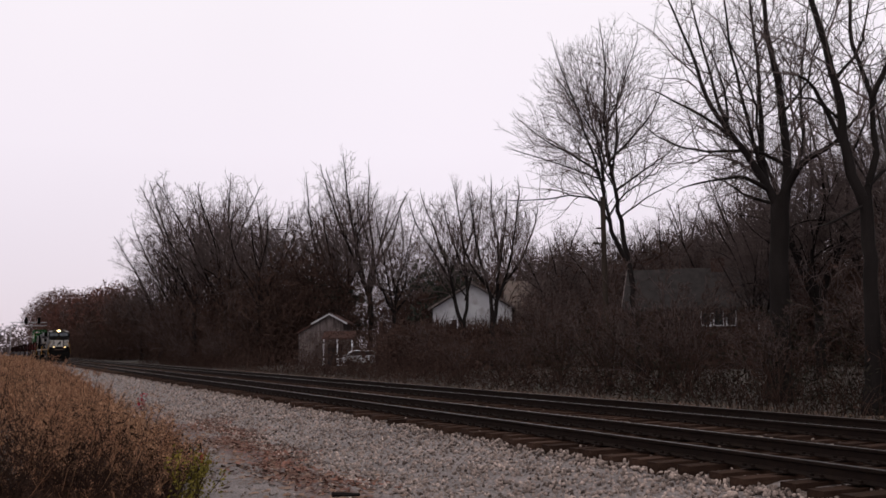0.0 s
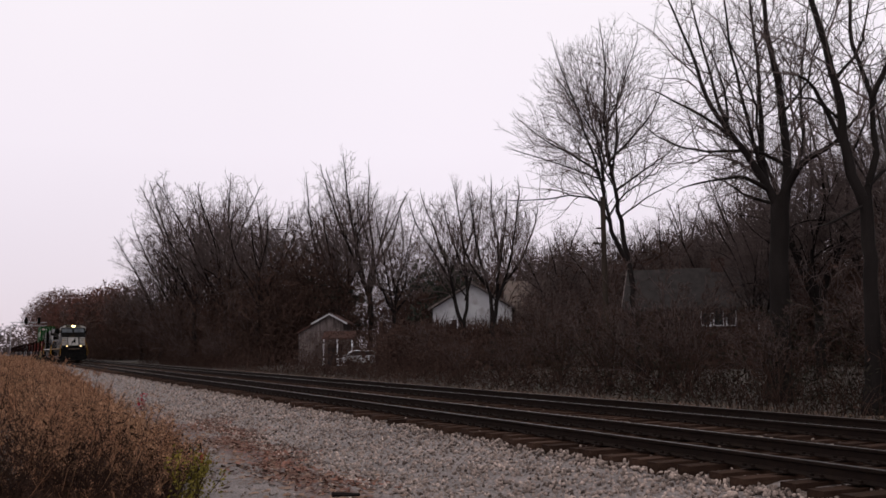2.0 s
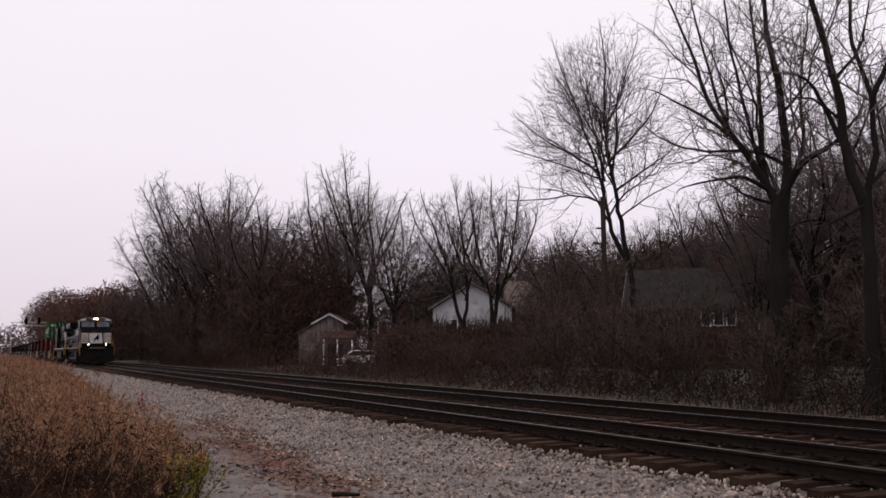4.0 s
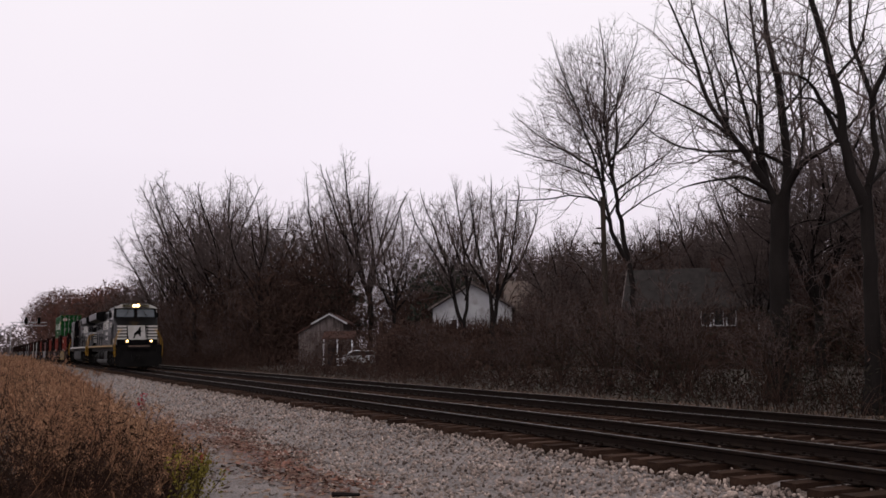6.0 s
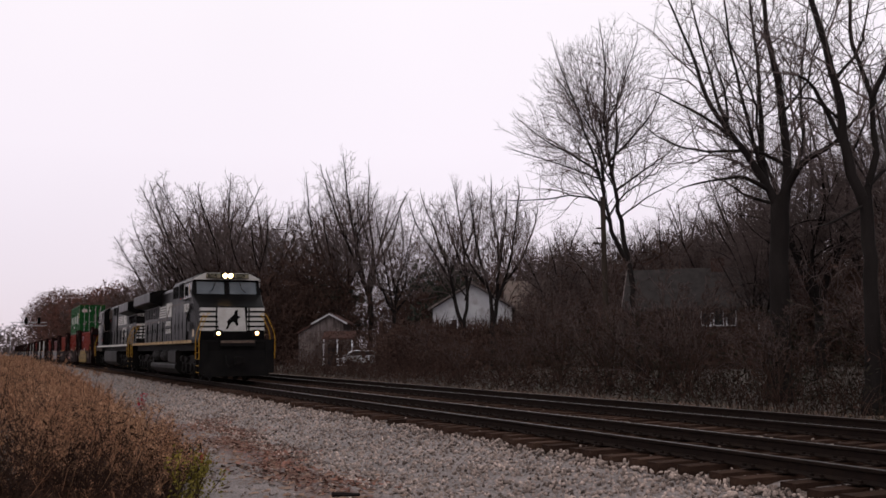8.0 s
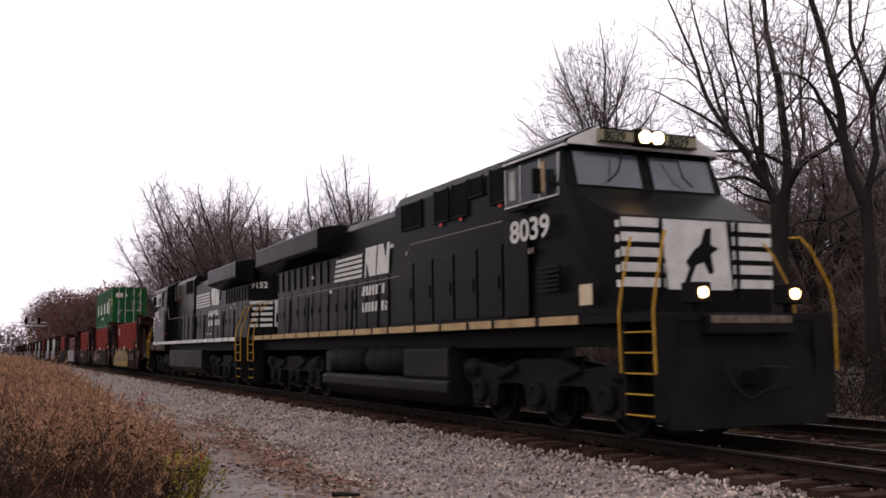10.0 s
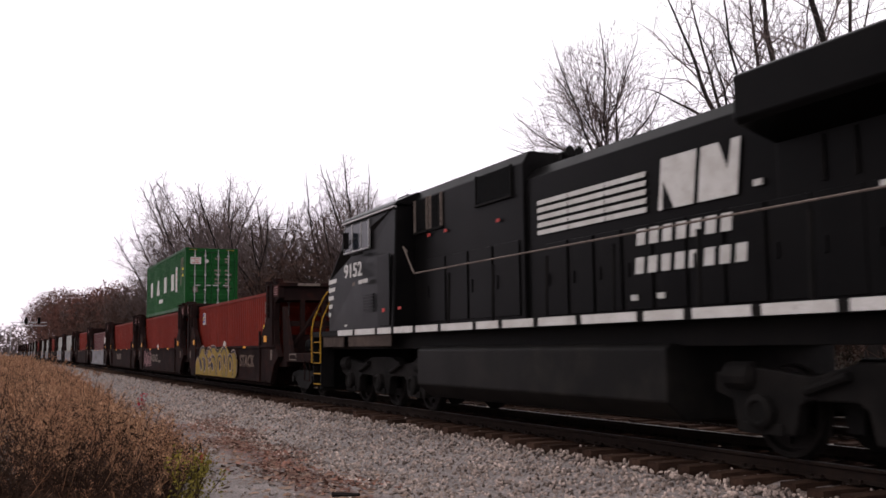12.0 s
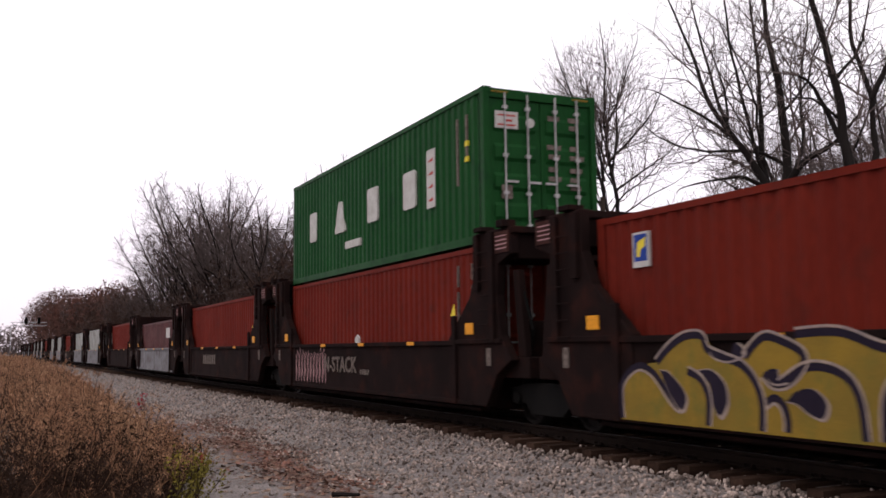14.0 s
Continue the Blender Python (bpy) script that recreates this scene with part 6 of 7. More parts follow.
    set_tree("leaning bare tree with a forked trunk", -18.6, 12.3, [
        (0.27, 0.2, [(0.0, 0.0, -0.1), (0.1, 0.0, 2.0), (0.1, 0.0, 4.6), (0.1, 0.0, 5.9)]),
        (0.2, 0.07, [(0.1, 0.0, 5.7), (-0.2, -0.1, 6.5), (-0.4, -0.2, 7.7), (-0.4, -0.2, 8.6), (-0.7, -0.3, 10.1), (-1.0, -0.4, 11.7), (-1.2, -0.5, 13.2)]),
        (0.11, 0.04, [(-0.4, 0.0, 7.4), (-0.8, -0.4, 8.3), (-1.0, -0.8, 8.9), (-1.4, -1.2, 9.2)]),
        (0.14, 0.05, [(0.1, 0.0, 5.7), (0.4, 0.2, 7.1), (0.4, 0.3, 8.4), (0.4, 0.5, 9.0), (0.0, 0.7, 10.4), (0.0, 0.8, 11.2), (0.0, 1.0, 12.5)]),
        (0.1, 0.03, [(0.4, 0.0, 8.6), (0.8, 0.0, 9.5), (1.3, 0.0, 10.3), (1.5, 0.0, 11.6)]),
        (0.07, 0.02, [(0.1, 0.0, 5.7), (-0.7, -0.8, 5.2), (-1.1, -1.5, 5.0)]),
        (0.09, 0.02, [(0.2, 0.0, 6.2), (0.7, 0.8, 6.8), (1.4, 1.5, 7.5)]),
        (0.07, 0.02, [(-0.5, 0.0, 9.3), (0.0, 0.5, 10.0), (0.4, 1.0, 11.1), (0.6, 1.5, 12.4)]),
        (0.06, 0.02, [(-0.4, 0.0, 8.1), (-1.1, -0.8, 8.6), (-1.7, -1.5, 8.5)]),
    ], [((0.0, 0, 10.0), (3.2, 3.4, 6.0)), ((0.0, 0, 6.4), (2.6, 2.6, 1.8))], 37, gaps=(0.46, 0.37, 0.29), tip=0.0052, turn=0.9, rise=0.06)
    set_tree("bare tree whose trunk parts low into upright limbs", -62.7, 21.9, [
        (0.26, 0.2, [(0.1, 0.0, -0.2), (0.0, 0.0, 3.4)]),
        (0.2, 0.04, [(0.0, 0.0, 3.3), (-0.6, -0.2, 5.1), (-1.0, -0.5, 7.4), (-2.0, -0.8, 10.4), (-2.8, -1.0, 12.5)]),
        (0.18, 0.04, [(0.0, 0.0, 3.3), (0.3, 0.2, 5.8), (0.1, 0.5, 8.7), (-0.2, 0.8, 11.6), (-0.5, 1.0, 13.7)]),
        (0.14, 0.04, [(0.2, 0.0, 5.3), (1.0, 0.7, 8.7), (1.3, 1.3, 11.6), (1.6, 2.0, 13.5)]),
        (0.12, 0.04, [(-0.7, 0.0, 6.2), (-1.8, -0.7, 8.3), (-3.1, -1.3, 10.4), (-3.7, -2.0, 12.1)]),
        (0.12, 0.03, [(0.1, 0.0, 7.4), (-0.8, 0.8, 9.9), (-1.4, 1.7, 12.5), (-1.6, 2.5, 13.3)]),
        (0.1, 0.03, [(0.2, 0.0, 8.7), (0.8, -1.2, 10.8), (0.7, -2.5, 13.3)]),
    ], [((-1.0, 0, 10.2), (3.9, 3.8, 5.0))], 41, gaps=(0.5, 0.4, 0.3), tip=0.01, turn=0.72, rise=0.12, leader=0.7)
    set_tree("bare tree with several upright stems from one trunk", -58.2, 22.0, [
        (0.28, 0.22, [(0.0, 0.0, -0.2), (-0.1, 0.0, 3.5)]),
        (0.2, 0.04, [(-0.1, 0.0, 3.4), (-0.2, -0.2, 5.5), (-0.9, -0.5, 7.9), (-1.3, -0.8, 10.6), (-1.5, -1.0, 12.4)]),
        (0.2, 0.04, [(0.0, 0.0, 3.4), (0.3, 0.2, 5.9), (0.4, 0.5, 8.6), (0.0, 0.8, 11.4), (0.0, 1.0, 13.4)]),
        (0.16, 0.04, [(0.1, 0.0, 4.7), (1.1, -0.3, 7.4), (1.6, -0.7, 10.2), (1.9, -1.0, 12.6)]),
        (0.13, 0.04, [(0.3, 0.0, 5.5), (2.1, 0.7, 8.2), (2.9, 1.3, 10.2), (3.3, 2.0, 11.7)]),
        (0.13, 0.04, [(-0.3, 0.0, 5.9), (-1.5, -1.0, 7.5), (-2.2, -2.0, 9.5)]),
        (0.12, 0.03, [(0.4, 0.0, 7.8), (0.9, 1.2, 10.2), (1.1, 2.5, 13.0)]),
    ], [((0.5, 0, 9.8), (4.1, 3.8, 5.0))], 43, gaps=(0.5, 0.4, 0.3), tip=0.01, turn=0.72, rise=0.12, leader=0.7)


near_trees()


# woodland trees: a few shapes, set out along the line
def woodland():
    tall = []
    for seed, w, fork, count in ((51, 6.4, 6.0, 8), (52, 7.2, 4.5, 9), (53, 5.4, 6.5, 7)):
        limbs, twigs = ramify(seed, fan(seed, 20, w, fork, count, 0.3), [((0, 0, 13.4), (w, w, 6.6)), ((0, 0, 9.5), (w * 0.9, w * 0.9, 4.0))],
                              gaps=(0.5, 0.42, 0.33), tip=0.012, turn=0.85, rise=0.05, taper=0.011, share=0.52, leader=0.3)
        tall.append(tree("tall grey bare woodland tree", limbs, twigs))
    shrubs = []
    for seed in (61, 62, 63):
        rng = np.random.default_rng(seed)
        stems = [(-0.3, rng.normal(0, 0.35), rng.normal(0, 0.35), rng.uniform(4.5, 8), rng.uniform(0.04, 0.09)) for k in range(8)]
        limbs, twigs = grow(seed, 8, stems, 0.6, 3, 0.013, (6, 4, 3), first=0.12, ratio=0.52, sides=(5, 3, 3, 3, 3))
        pts = np.array([tuple(p[-1]) for p, r, s in twigs] + [tuple(p[0]) for p, r, s in twigs])
        pts = pts[rng.random(len(pts)) < 0.7] + rng.normal(0, 0.12, (1, 3))
        leaves = (*flakes(pts, 0.2, rng, thin=0.12), M_LEAF_DEAD)
        s = tree("dense leafless understorey thicket with withered leaves", limbs, twigs, leaves)
        s.name = "thicket"
        s.children[1].data.materials[0] = M_BRUSH
        tagged(s, category="shrub", group="thickets along the railway")
        shrubs.append(s)
    rng = random.Random(7)

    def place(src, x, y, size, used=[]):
        way = (y + 9.2) / -x  # bearing from the camera: shrubs are kept low to leave the houses in view
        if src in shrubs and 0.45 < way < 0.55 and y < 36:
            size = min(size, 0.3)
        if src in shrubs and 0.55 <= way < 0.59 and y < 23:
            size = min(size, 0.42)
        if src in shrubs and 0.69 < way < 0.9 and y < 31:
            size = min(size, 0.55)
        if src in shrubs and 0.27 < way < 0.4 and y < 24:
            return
        if src not in used:
            used.append(src)
            o = src
        else:
            o = copy_thing(src, pose(0, 0, 0))
        o.location, o.rotation_euler, o.scale = (x, y, -0.3), (0, 0, rng.uniform(0, 6.28)), (size, size, size * rng.uniform(0.92, 1.08))

    # back row beyond the shed, the tall group, and the line of trees towards the far clump
    def tall_tree(x, y, h):
        src = tall[rng.randrange(3)]
        place(src, x, y, h / max(v.co.z for v in src.children[1].data.vertices))

    for x, h in ((-135, 23.5), (-122, 22.5), (-111, 21.5), (-97, 20.5), (-89, 16), (-104, 17)):
        tall_tree(x, 28 + rng.uniform(-1, 1), h)
    for x, y, h in ((-186, 16, 15), (-166, 16.5, 22), (-150, 17, 25), (-134, 16, 24), (-116, 16, 21.5), (-102, 17, 18.5), (-125, 19, 22), (-200, 14, 15), (-235, 13, 16), (-275, 12, 18)):
        tall_tree(x, y, h)
    # trees behind the houses and to the right
    for x, y, h in ((-84, 42, 13.5), (-76, 44, 12), (-64, 42, 11.5), (-57, 42, 11.5), (-50, 40, 12), (-31.4, 24, 14), (-44, 34, 11), (-36, 36, 12.5), (-29, 30, 15), (-70, 48, 13), (-38, 27, 9.5), (-33, 29, 12), (-26, 24, 12.5), (-34, 38, 14), (-41, 40, 12.5)):
        tall_tree(x, y, h)
    # far trees placed from the camera's view to close the gaps above the roofs
    for x, y, h in ((-71.2, 35.4, 12.1), (-73.3, 39.5, 12.4), (-66.9, 38.3, 11.6), (-72.0, 44.8, 12.7), (-62.7, 40.5, 11.8), (-64.7, 44.4, 12.9), (-54.3, 38.2, 12.1), (-56.1, 42.1, 13.4), (-50.6, 39.2, 13.4), (-45.9, 38.2, 14.4)):
        tall_tree(x, y, h)
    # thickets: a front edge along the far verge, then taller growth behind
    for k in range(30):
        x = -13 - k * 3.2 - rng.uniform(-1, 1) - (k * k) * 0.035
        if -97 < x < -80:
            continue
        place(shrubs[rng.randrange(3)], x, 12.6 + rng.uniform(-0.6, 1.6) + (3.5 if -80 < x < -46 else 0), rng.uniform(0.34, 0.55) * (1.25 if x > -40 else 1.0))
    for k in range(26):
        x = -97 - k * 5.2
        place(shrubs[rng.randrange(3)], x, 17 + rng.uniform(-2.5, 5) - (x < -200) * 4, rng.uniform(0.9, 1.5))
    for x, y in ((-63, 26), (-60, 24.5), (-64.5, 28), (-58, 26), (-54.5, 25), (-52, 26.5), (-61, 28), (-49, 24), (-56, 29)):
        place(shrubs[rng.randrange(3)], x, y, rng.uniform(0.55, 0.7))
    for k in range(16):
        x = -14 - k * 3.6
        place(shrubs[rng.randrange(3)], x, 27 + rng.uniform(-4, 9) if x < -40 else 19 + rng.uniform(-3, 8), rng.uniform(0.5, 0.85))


woodland()


def far_woods():
    """Distant woods behind all: clumps of fine dark twigs and leaves, past counting."""
    rng = np.random.default_rng(5)
    pts = []
    for k in range(420):
        x = -22 - rng.random() * 330
        y = 44 + rng.random() * 36 if x > -120 else 24 + rng.random() * 30
        h = rng.uniform(6, 10.5) if x > -120 else rng.uniform(10, 16)
        n = 230
        q = rng.normal(size=(n, 3)) * np.array([2.4, 2.4, h * 0.3]) + np.array([x, y, h * 0.42])
        pts.append(q[(q[:, 2] > -0.5) & (q[:, 2] < h * 0.95)])
    for k in range(330):
        x = -26 - rng.random() * 56
        y = 37 + rng.random() * 20
        h = rng.uniform(7, 11)
        q = rng.normal(size=(230, 3)) * np.array([2.2, 2.2, h * 0.3]) + np.array([x, y, h * 0.42])
        pts.append(q[(q[:, 2] > -0.5) & (q[:, 2] < h * 0.95)])
    # scrub at the white house and wood closing roof gaps, placed by camera bearing
    for k in range(150):
        a, r = radians(rng.uniform(146.5, 157.5)), rng.uniform(70, 77)
        h = rng.uniform(2.3, 3.5)
        q = rng.normal(size=(170, 3)) * np.array([1.3, 1.3, h * 0.3]) + np.array([r * math.cos(a), -9.2 + r * math.sin(a), h * 0.35])
        pts.append(q[(q[:, 2] > -0.5) & (q[:, 2] < h)])
    for k in range(420):
        a, r = radians(rng.uniform(131, 157.5)), rng.uniform(98, 150)
        h = rng.uniform(8.5, 13.5) * r / 110
        q = rng.normal(size=(240, 3)) * np.array([2.2, 2.2, h * 0.3]) + np.array([r * math.cos(a), -9.2 + r * math.sin(a), h * 0.45])
        pts.append(q[(q[:, 2] > -0.5) & (q[:, 2] < h)])
    for k in range(500):
        x = -97 - rng.random() ** 1.3 * 250
        y = 15 + rng.random() * 14 if x > -190 else 10.5 + rng.random() * 9
        h = rng.uniform(8, 15)
        q = rng.normal(size=(230, 3)) * np.array([2.2, 1.8, h * 0.3]) + np.array([x, y, h * 0.42])
        pts.append(q[(q[:, 2] > -0.5) & (q[:, 2] < h * 0.95) & (q[:, 1] > 7.5)])
    v, f = flakes(np.concatenate(pts), 0.75, rng, thin=0.05, upright=0.9)
    tagged(new("far_woods", bulk("far_woods", v, f, M_LEAF_DEAD)), "distant dull brown leafless woods", "woods", kind="stuff")
    # woods that close the view where the line vanishes
    n = 9000
    q = np.stack([-760 - rng.random(n) * 120, -70 + rng.random(n) * 160, -1 + rng.random(n) ** 1.3 * 24 * (0.8 + 0.2 * np.sin(np.arange(n) * 0.7))], 1)
    v, f = flakes(q, 1.9, rng, thin=0.22, upright=0.6)
    tagged(new("distant_treeline", bulk("distant_treeline", v, f, M_TWIG)), "hazy grey tree line where the tracks vanish", "woods", kind="stuff")
    # the rounded clump of oaks that keep rust-red leaves, beside the far end of the line
    for x, y, h, r in ((-560, 13, 33, 9), (-470, 12, 30, 9), (-400, 12, 27, 8), (-340, 11, 23.5, 7), (-295, 11.5, 20, 6), (-262, 13.5, 18.5, 6), (-232, 14, 17.5, 5.5), (-205, 14.5, 16, 5)):
        limbs, twigs = grow(int(-x), h, [(-0.5, 0.0, 0.0, h * 0.7, 0.4), (3, 0.2, 0.3, h * 0.55, 0.25), (3, -0.2, -0.3, h * 0.55, 0.25)], 0.7, 2, 0.04, (12, 8), first=0.2)
        q = rng.normal(size=(5200, 3))
        q /= np.linalg.norm(q, axis=1)[:, None]
        q *= (rng.random((5200, 1)) ** 0.45) * np.array([r, r, h * 0.43])
        q += rng.normal(0, 0.5, (5200, 3)) + np.array([0, 0, h * 0.55])
        t = tree("distant rounded oak with rust-brown leaves", limbs, twigs, (*flakes(q, 0.36, rng, thin=0.3), M_LEAF_RUST))
        t.location = (x, y, -0.4)
    # two dark evergreens by the shed
    for x, y, h in ((-82, 30, 9), (-104, 26, 8.5)):
        limbs, twigs = grow(int(-x), h, [(-0.3, 0, 0, h, 0.16)], 1.2, 2, 0.02, (26, 6), first=0.1, up=0.1)
        q = np.array([tuple(p[i]) for p, r, s in twigs for i in range(len(p))])
        t = tree("dark green cedar behind the shed", limbs, twigs, (*flakes(q[rng.integers(0, len(q), 2600)] + rng.normal(0, 0.22, (2600, 3)), 0.2, rng), M_EVERGREEN))
        t.location = (x, y, -0.3)


far_woods()


def verge_brush():
    """Brambles, stalks and leaf litter on the far bank, past counting."""
    rng = np.random.default_rng(12)
    V, F, base = [], [], 0
    paths = []
    r2 = random.Random(3)
    for k in range(5200):
        x = -8 - (rng.random() ** 1.5) * 150
        y = 10.6 + rng.random() ** 1.3 * 7
        if -97 < x < -80 and y > 12.5:
            continue
        h = rng.uniform(0.6, 3.0) * min(1, (y - 9.6) / 2.5)
        p = Vector((x, y, -0.65))
        d = Vector((rng.normal(0, 0.35), rng.normal(0, 0.35), 1)).normalized()
        pts = [p.copy()]
        for i in range(3):
            d = (d + Vector((rng.normal(0, 0.25), rng.normal(0, 0.25), -0.12 * i))).normalized()
            p = p + d * h / 3
            pts.append(p.copy())
        paths.append((pts, [0.014, 0.011, 0.008, 0.006], 3))
    v, f = tubes(paths)
    tagged(new("brambles", bulk("brambles", v, f, M_BRUSH)), "tangled dark leafless brambles on the far bank", "undergrowth", kind="stuff")
    n = 60000
    x = -6 - (rng.random(n) ** 1.4) * 130
    y = 11.2 + rng.random(n) * 7.5
    keep = ~((x > -97) & (x < -80) & (y > 12.5))
    z = -0.55 + rng.random(n) ** 1.6 * 3.2 * np.clip((y - 10.4) / 2.2, 0.15, 1)
    P = np.stack([x, y, z], 1)[keep]
    # most leaves at the near end get the colour darkened for shade
    dusky = (P[:, 0] > -38 + rng.normal(0, 5, len(P))) & (rng.random(len(P)) < 0.85)
    v, f = flakes(P[~dusky], 0.13, rng, thin=0.16, upright=0.5)
    tagged(new("withered_undergrowth", bulk("withered_undergrowth", v, f, M_LEAF_DEAD)), "withered brown leaves in the undergrowth", "undergrowth", kind="stuff")
    v, f = flakes(P[dusky], 0.085, rng, thin=0.3, upright=0.3)
    tagged(new("evergreen_undergrowth", bulk("evergreen_undergrowth", v, f, M_BANK_SHADE)), "dark leaves over the bank's brush, shade put into their colour", "undergrowth", kind="stuff")
    n = 30000
    x = -6 - (rng.random(n) ** 1.5) * 90
    y = np.where(rng.random(n) < 0.72, 6.6 + rng.random(n) * 5.5, -6.0 + rng.normal(0, 0.7, n) * 0.9 + 1.0)
    near = y < 0
    keep = ~near | (rng.random(n) < 0.6)
    x, y = x[keep], y[keep]
    z = np.array([ground_height(a, b) for a, b in zip(x, y)]) + 0.012
    v, f = flakes(np.stack([x, y, z], 1), 0.062, rng, flat=0.85)
    tagged(new("leaf_litter", bulk("leaf_litter", v, f, M_LITTER)), "scattered fallen brown leaves on the verges", "leaf litter", kind="stuff")
    n = 5000
    s = rng.random(n)
    x = -13 - 15 * s + rng.normal(0, 0.5, n)
    y = -4.75 + 1.2 * s + rng.normal(0, 0.33, n) + 0.25 * np.sin(x * 1.3)
    z = np.array([ground_height(a, b) for a, b in zip(x, y)]) + 0.012
    v, f = flakes(np.stack([x, y, z], 1), 0.045, rng, flat=0.8)
    tagged(new("rust_red_leaves", bulk("rust_red_leaves", v, f, M_LITTER_RED)), "drift of rust-red fallen leaves along the lane", "leaf litter", kind="stuff")
    paths = []
    for k in range(2200):
        x, y = -6 - (rng.random() ** 1.4) * 80, 7.4 + rng.random() * 4
        z = ground_height(x, y)
        h = rng.uniform(0.08, 0.32)
        a, b = rng.normal(0, 0.1), rng.normal(0, 0.1)
        paths.append(([Vector((x, y, z)), Vector((x + a * 0.5, y + b * 0.5, z + h * 0.7)), Vector((x + a, y + b, z + h))], [0.008, 0.006, 0.002], 3))
    v, f = tubes(paths)
    tagged(new("verge_grass", bulk("verge_grass", v, f, M_VERGE)), "sparse dull brown grass on the far verge", "grass", kind="stuff")


verge_brush()


# ---- the lane's dry weeds, shrub and sapling ----
def weed_edge(x):
    """The lane-side edge of the weed bank."""
    return -6.35 - 1.25 * min(1, max(0, (x + 16) / 6)) + 0.25 * math.sin(x * 0.7) + 0.16 * math.sin(x * 1.9 + 1) + min(1.5, max(0, (-x - 22)) * 0.035)


def weeds():
    rng = np.random.default_rng(31)
    stalks, shaded, heads, low = [], [], [], []
    for k in range(8600):
        x = -7.2 - (rng.random() ** 1.9) * 170
        edge = weed_edge(x)
        deep = (abs(rng.normal(0, 1.15)) + rng.random() * 0.3) * (1 + max(0, -x - 25) / 90)
        y = edge - deep
        if x > -8.8 and y < -8.2:
            continue
        z = ground_height(x, y)
        clump = 0.8 + 0.75 * noise.noise((x * 0.8, y * 0.9, 3.0)) + 0.35 * noise.noise((x * 2.6, y * 2.6, 9.0))
        h = (0.4 + 0.55 * min(1, deep / 0.8) + 0.5 * min(1, deep / 2.2)) * clump * rng.uniform(0.7, 1.2)
        p = Vector((x, y, z))
        lean = Vector((rng.normal(0, 0.24), rng.normal(0.08, 0.24), 1)).normalized()
        pts = [p.copy()]
        for i in range(3):
            lean = (lean + Vector((rng.normal(0, 0.16), rng.normal(0, 0.16), -0.05))).normalized()
            p = p + lean * h / 3
            pts.append(p.copy())
        w = 1.0 + min(2.0, -x / 40)
        # the bank's near front reads as shaded: most stalks get the darker colour
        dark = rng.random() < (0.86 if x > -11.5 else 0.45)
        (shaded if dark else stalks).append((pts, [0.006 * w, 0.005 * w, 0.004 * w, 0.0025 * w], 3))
        plume = rng.random() < 0.95 * min(1, max(0.03, (-x - 12.2 + 2.2 * noise.noise((x * 0.7, y * 0.7, 21.0))) / 2.6))
        for i in range(5):
            s = pts[2].lerp(pts[3], rng.uniform(-0.3, 1))
            e = s + Vector((rng.normal(0, 0.09), rng.normal(0, 0.09), rng.uniform(0.02, 0.16)))
            (shaded if dark else stalks).append(([s, e], [0.003 * w, 0.0015 * w], 3))
            if plume:
                heads += [tuple(s.lerp(e, rng.random() * 1.1) + Vector(rng.normal(0, 0.02, 3))) for j in range(18)]
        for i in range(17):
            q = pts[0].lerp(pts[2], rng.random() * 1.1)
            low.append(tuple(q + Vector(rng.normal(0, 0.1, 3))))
    v, f = tubes(stalks)
    tagged(new("dry_weeds", bulk("dry_weeds", v, f, M_WEED)), "thick bank of dry tan weed stalks beside the lane", "weeds", kind="stuff")
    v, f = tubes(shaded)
    tagged(new("dead_stems", bulk("dead_stems", v, f, M_WEED_SHADE)), "tangle of dead stems at the weeds' edge, shade put into their colour", "weeds", kind="stuff")
    v, f = flakes(np.array(heads), 0.0115 + np.abs(np.array(heads)[:, 0]) * 0.00022, rng, thin=0.32)
    tagged(new("seed_heads", bulk("seed_heads", v, f, M_WEED_TOP)), "fluffy tan seed heads of the dry weeds", "weeds", kind="stuff")
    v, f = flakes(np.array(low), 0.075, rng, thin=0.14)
    tagged(new("dead_weed_leaves", bulk("dead_weed_leaves", v, f, M_WEED_SHADE)), "withered leaves low in the weeds, shade put into their colour", "weeds", kind="stuff")
    paths = []
    for k in range(2600):
        x = -7.5 - rng.random() * 4.2
        y = -9.15 + rng.random() * 0.95
        z = ground_height(x, y)
        h = rng.uniform(0.15, 0.5)
        a, b = rng.normal(0, 0.12), rng.normal(0, 0.12)
        paths.append(([Vector((x, y, z)), Vector((x + a * 0.4, y + b * 0.4, z + h * 0.7)), Vector((x + a, y + b, z + h))], [0.006, 0.005, 0.0015], 3))
    v, f = tubes(paths)
    tagged(new("green_grass", bulk("green_grass", v, f, M_GRASS)), "tuft of green grass at the weeds' foot", "grass", kind="stuff")


weeds()


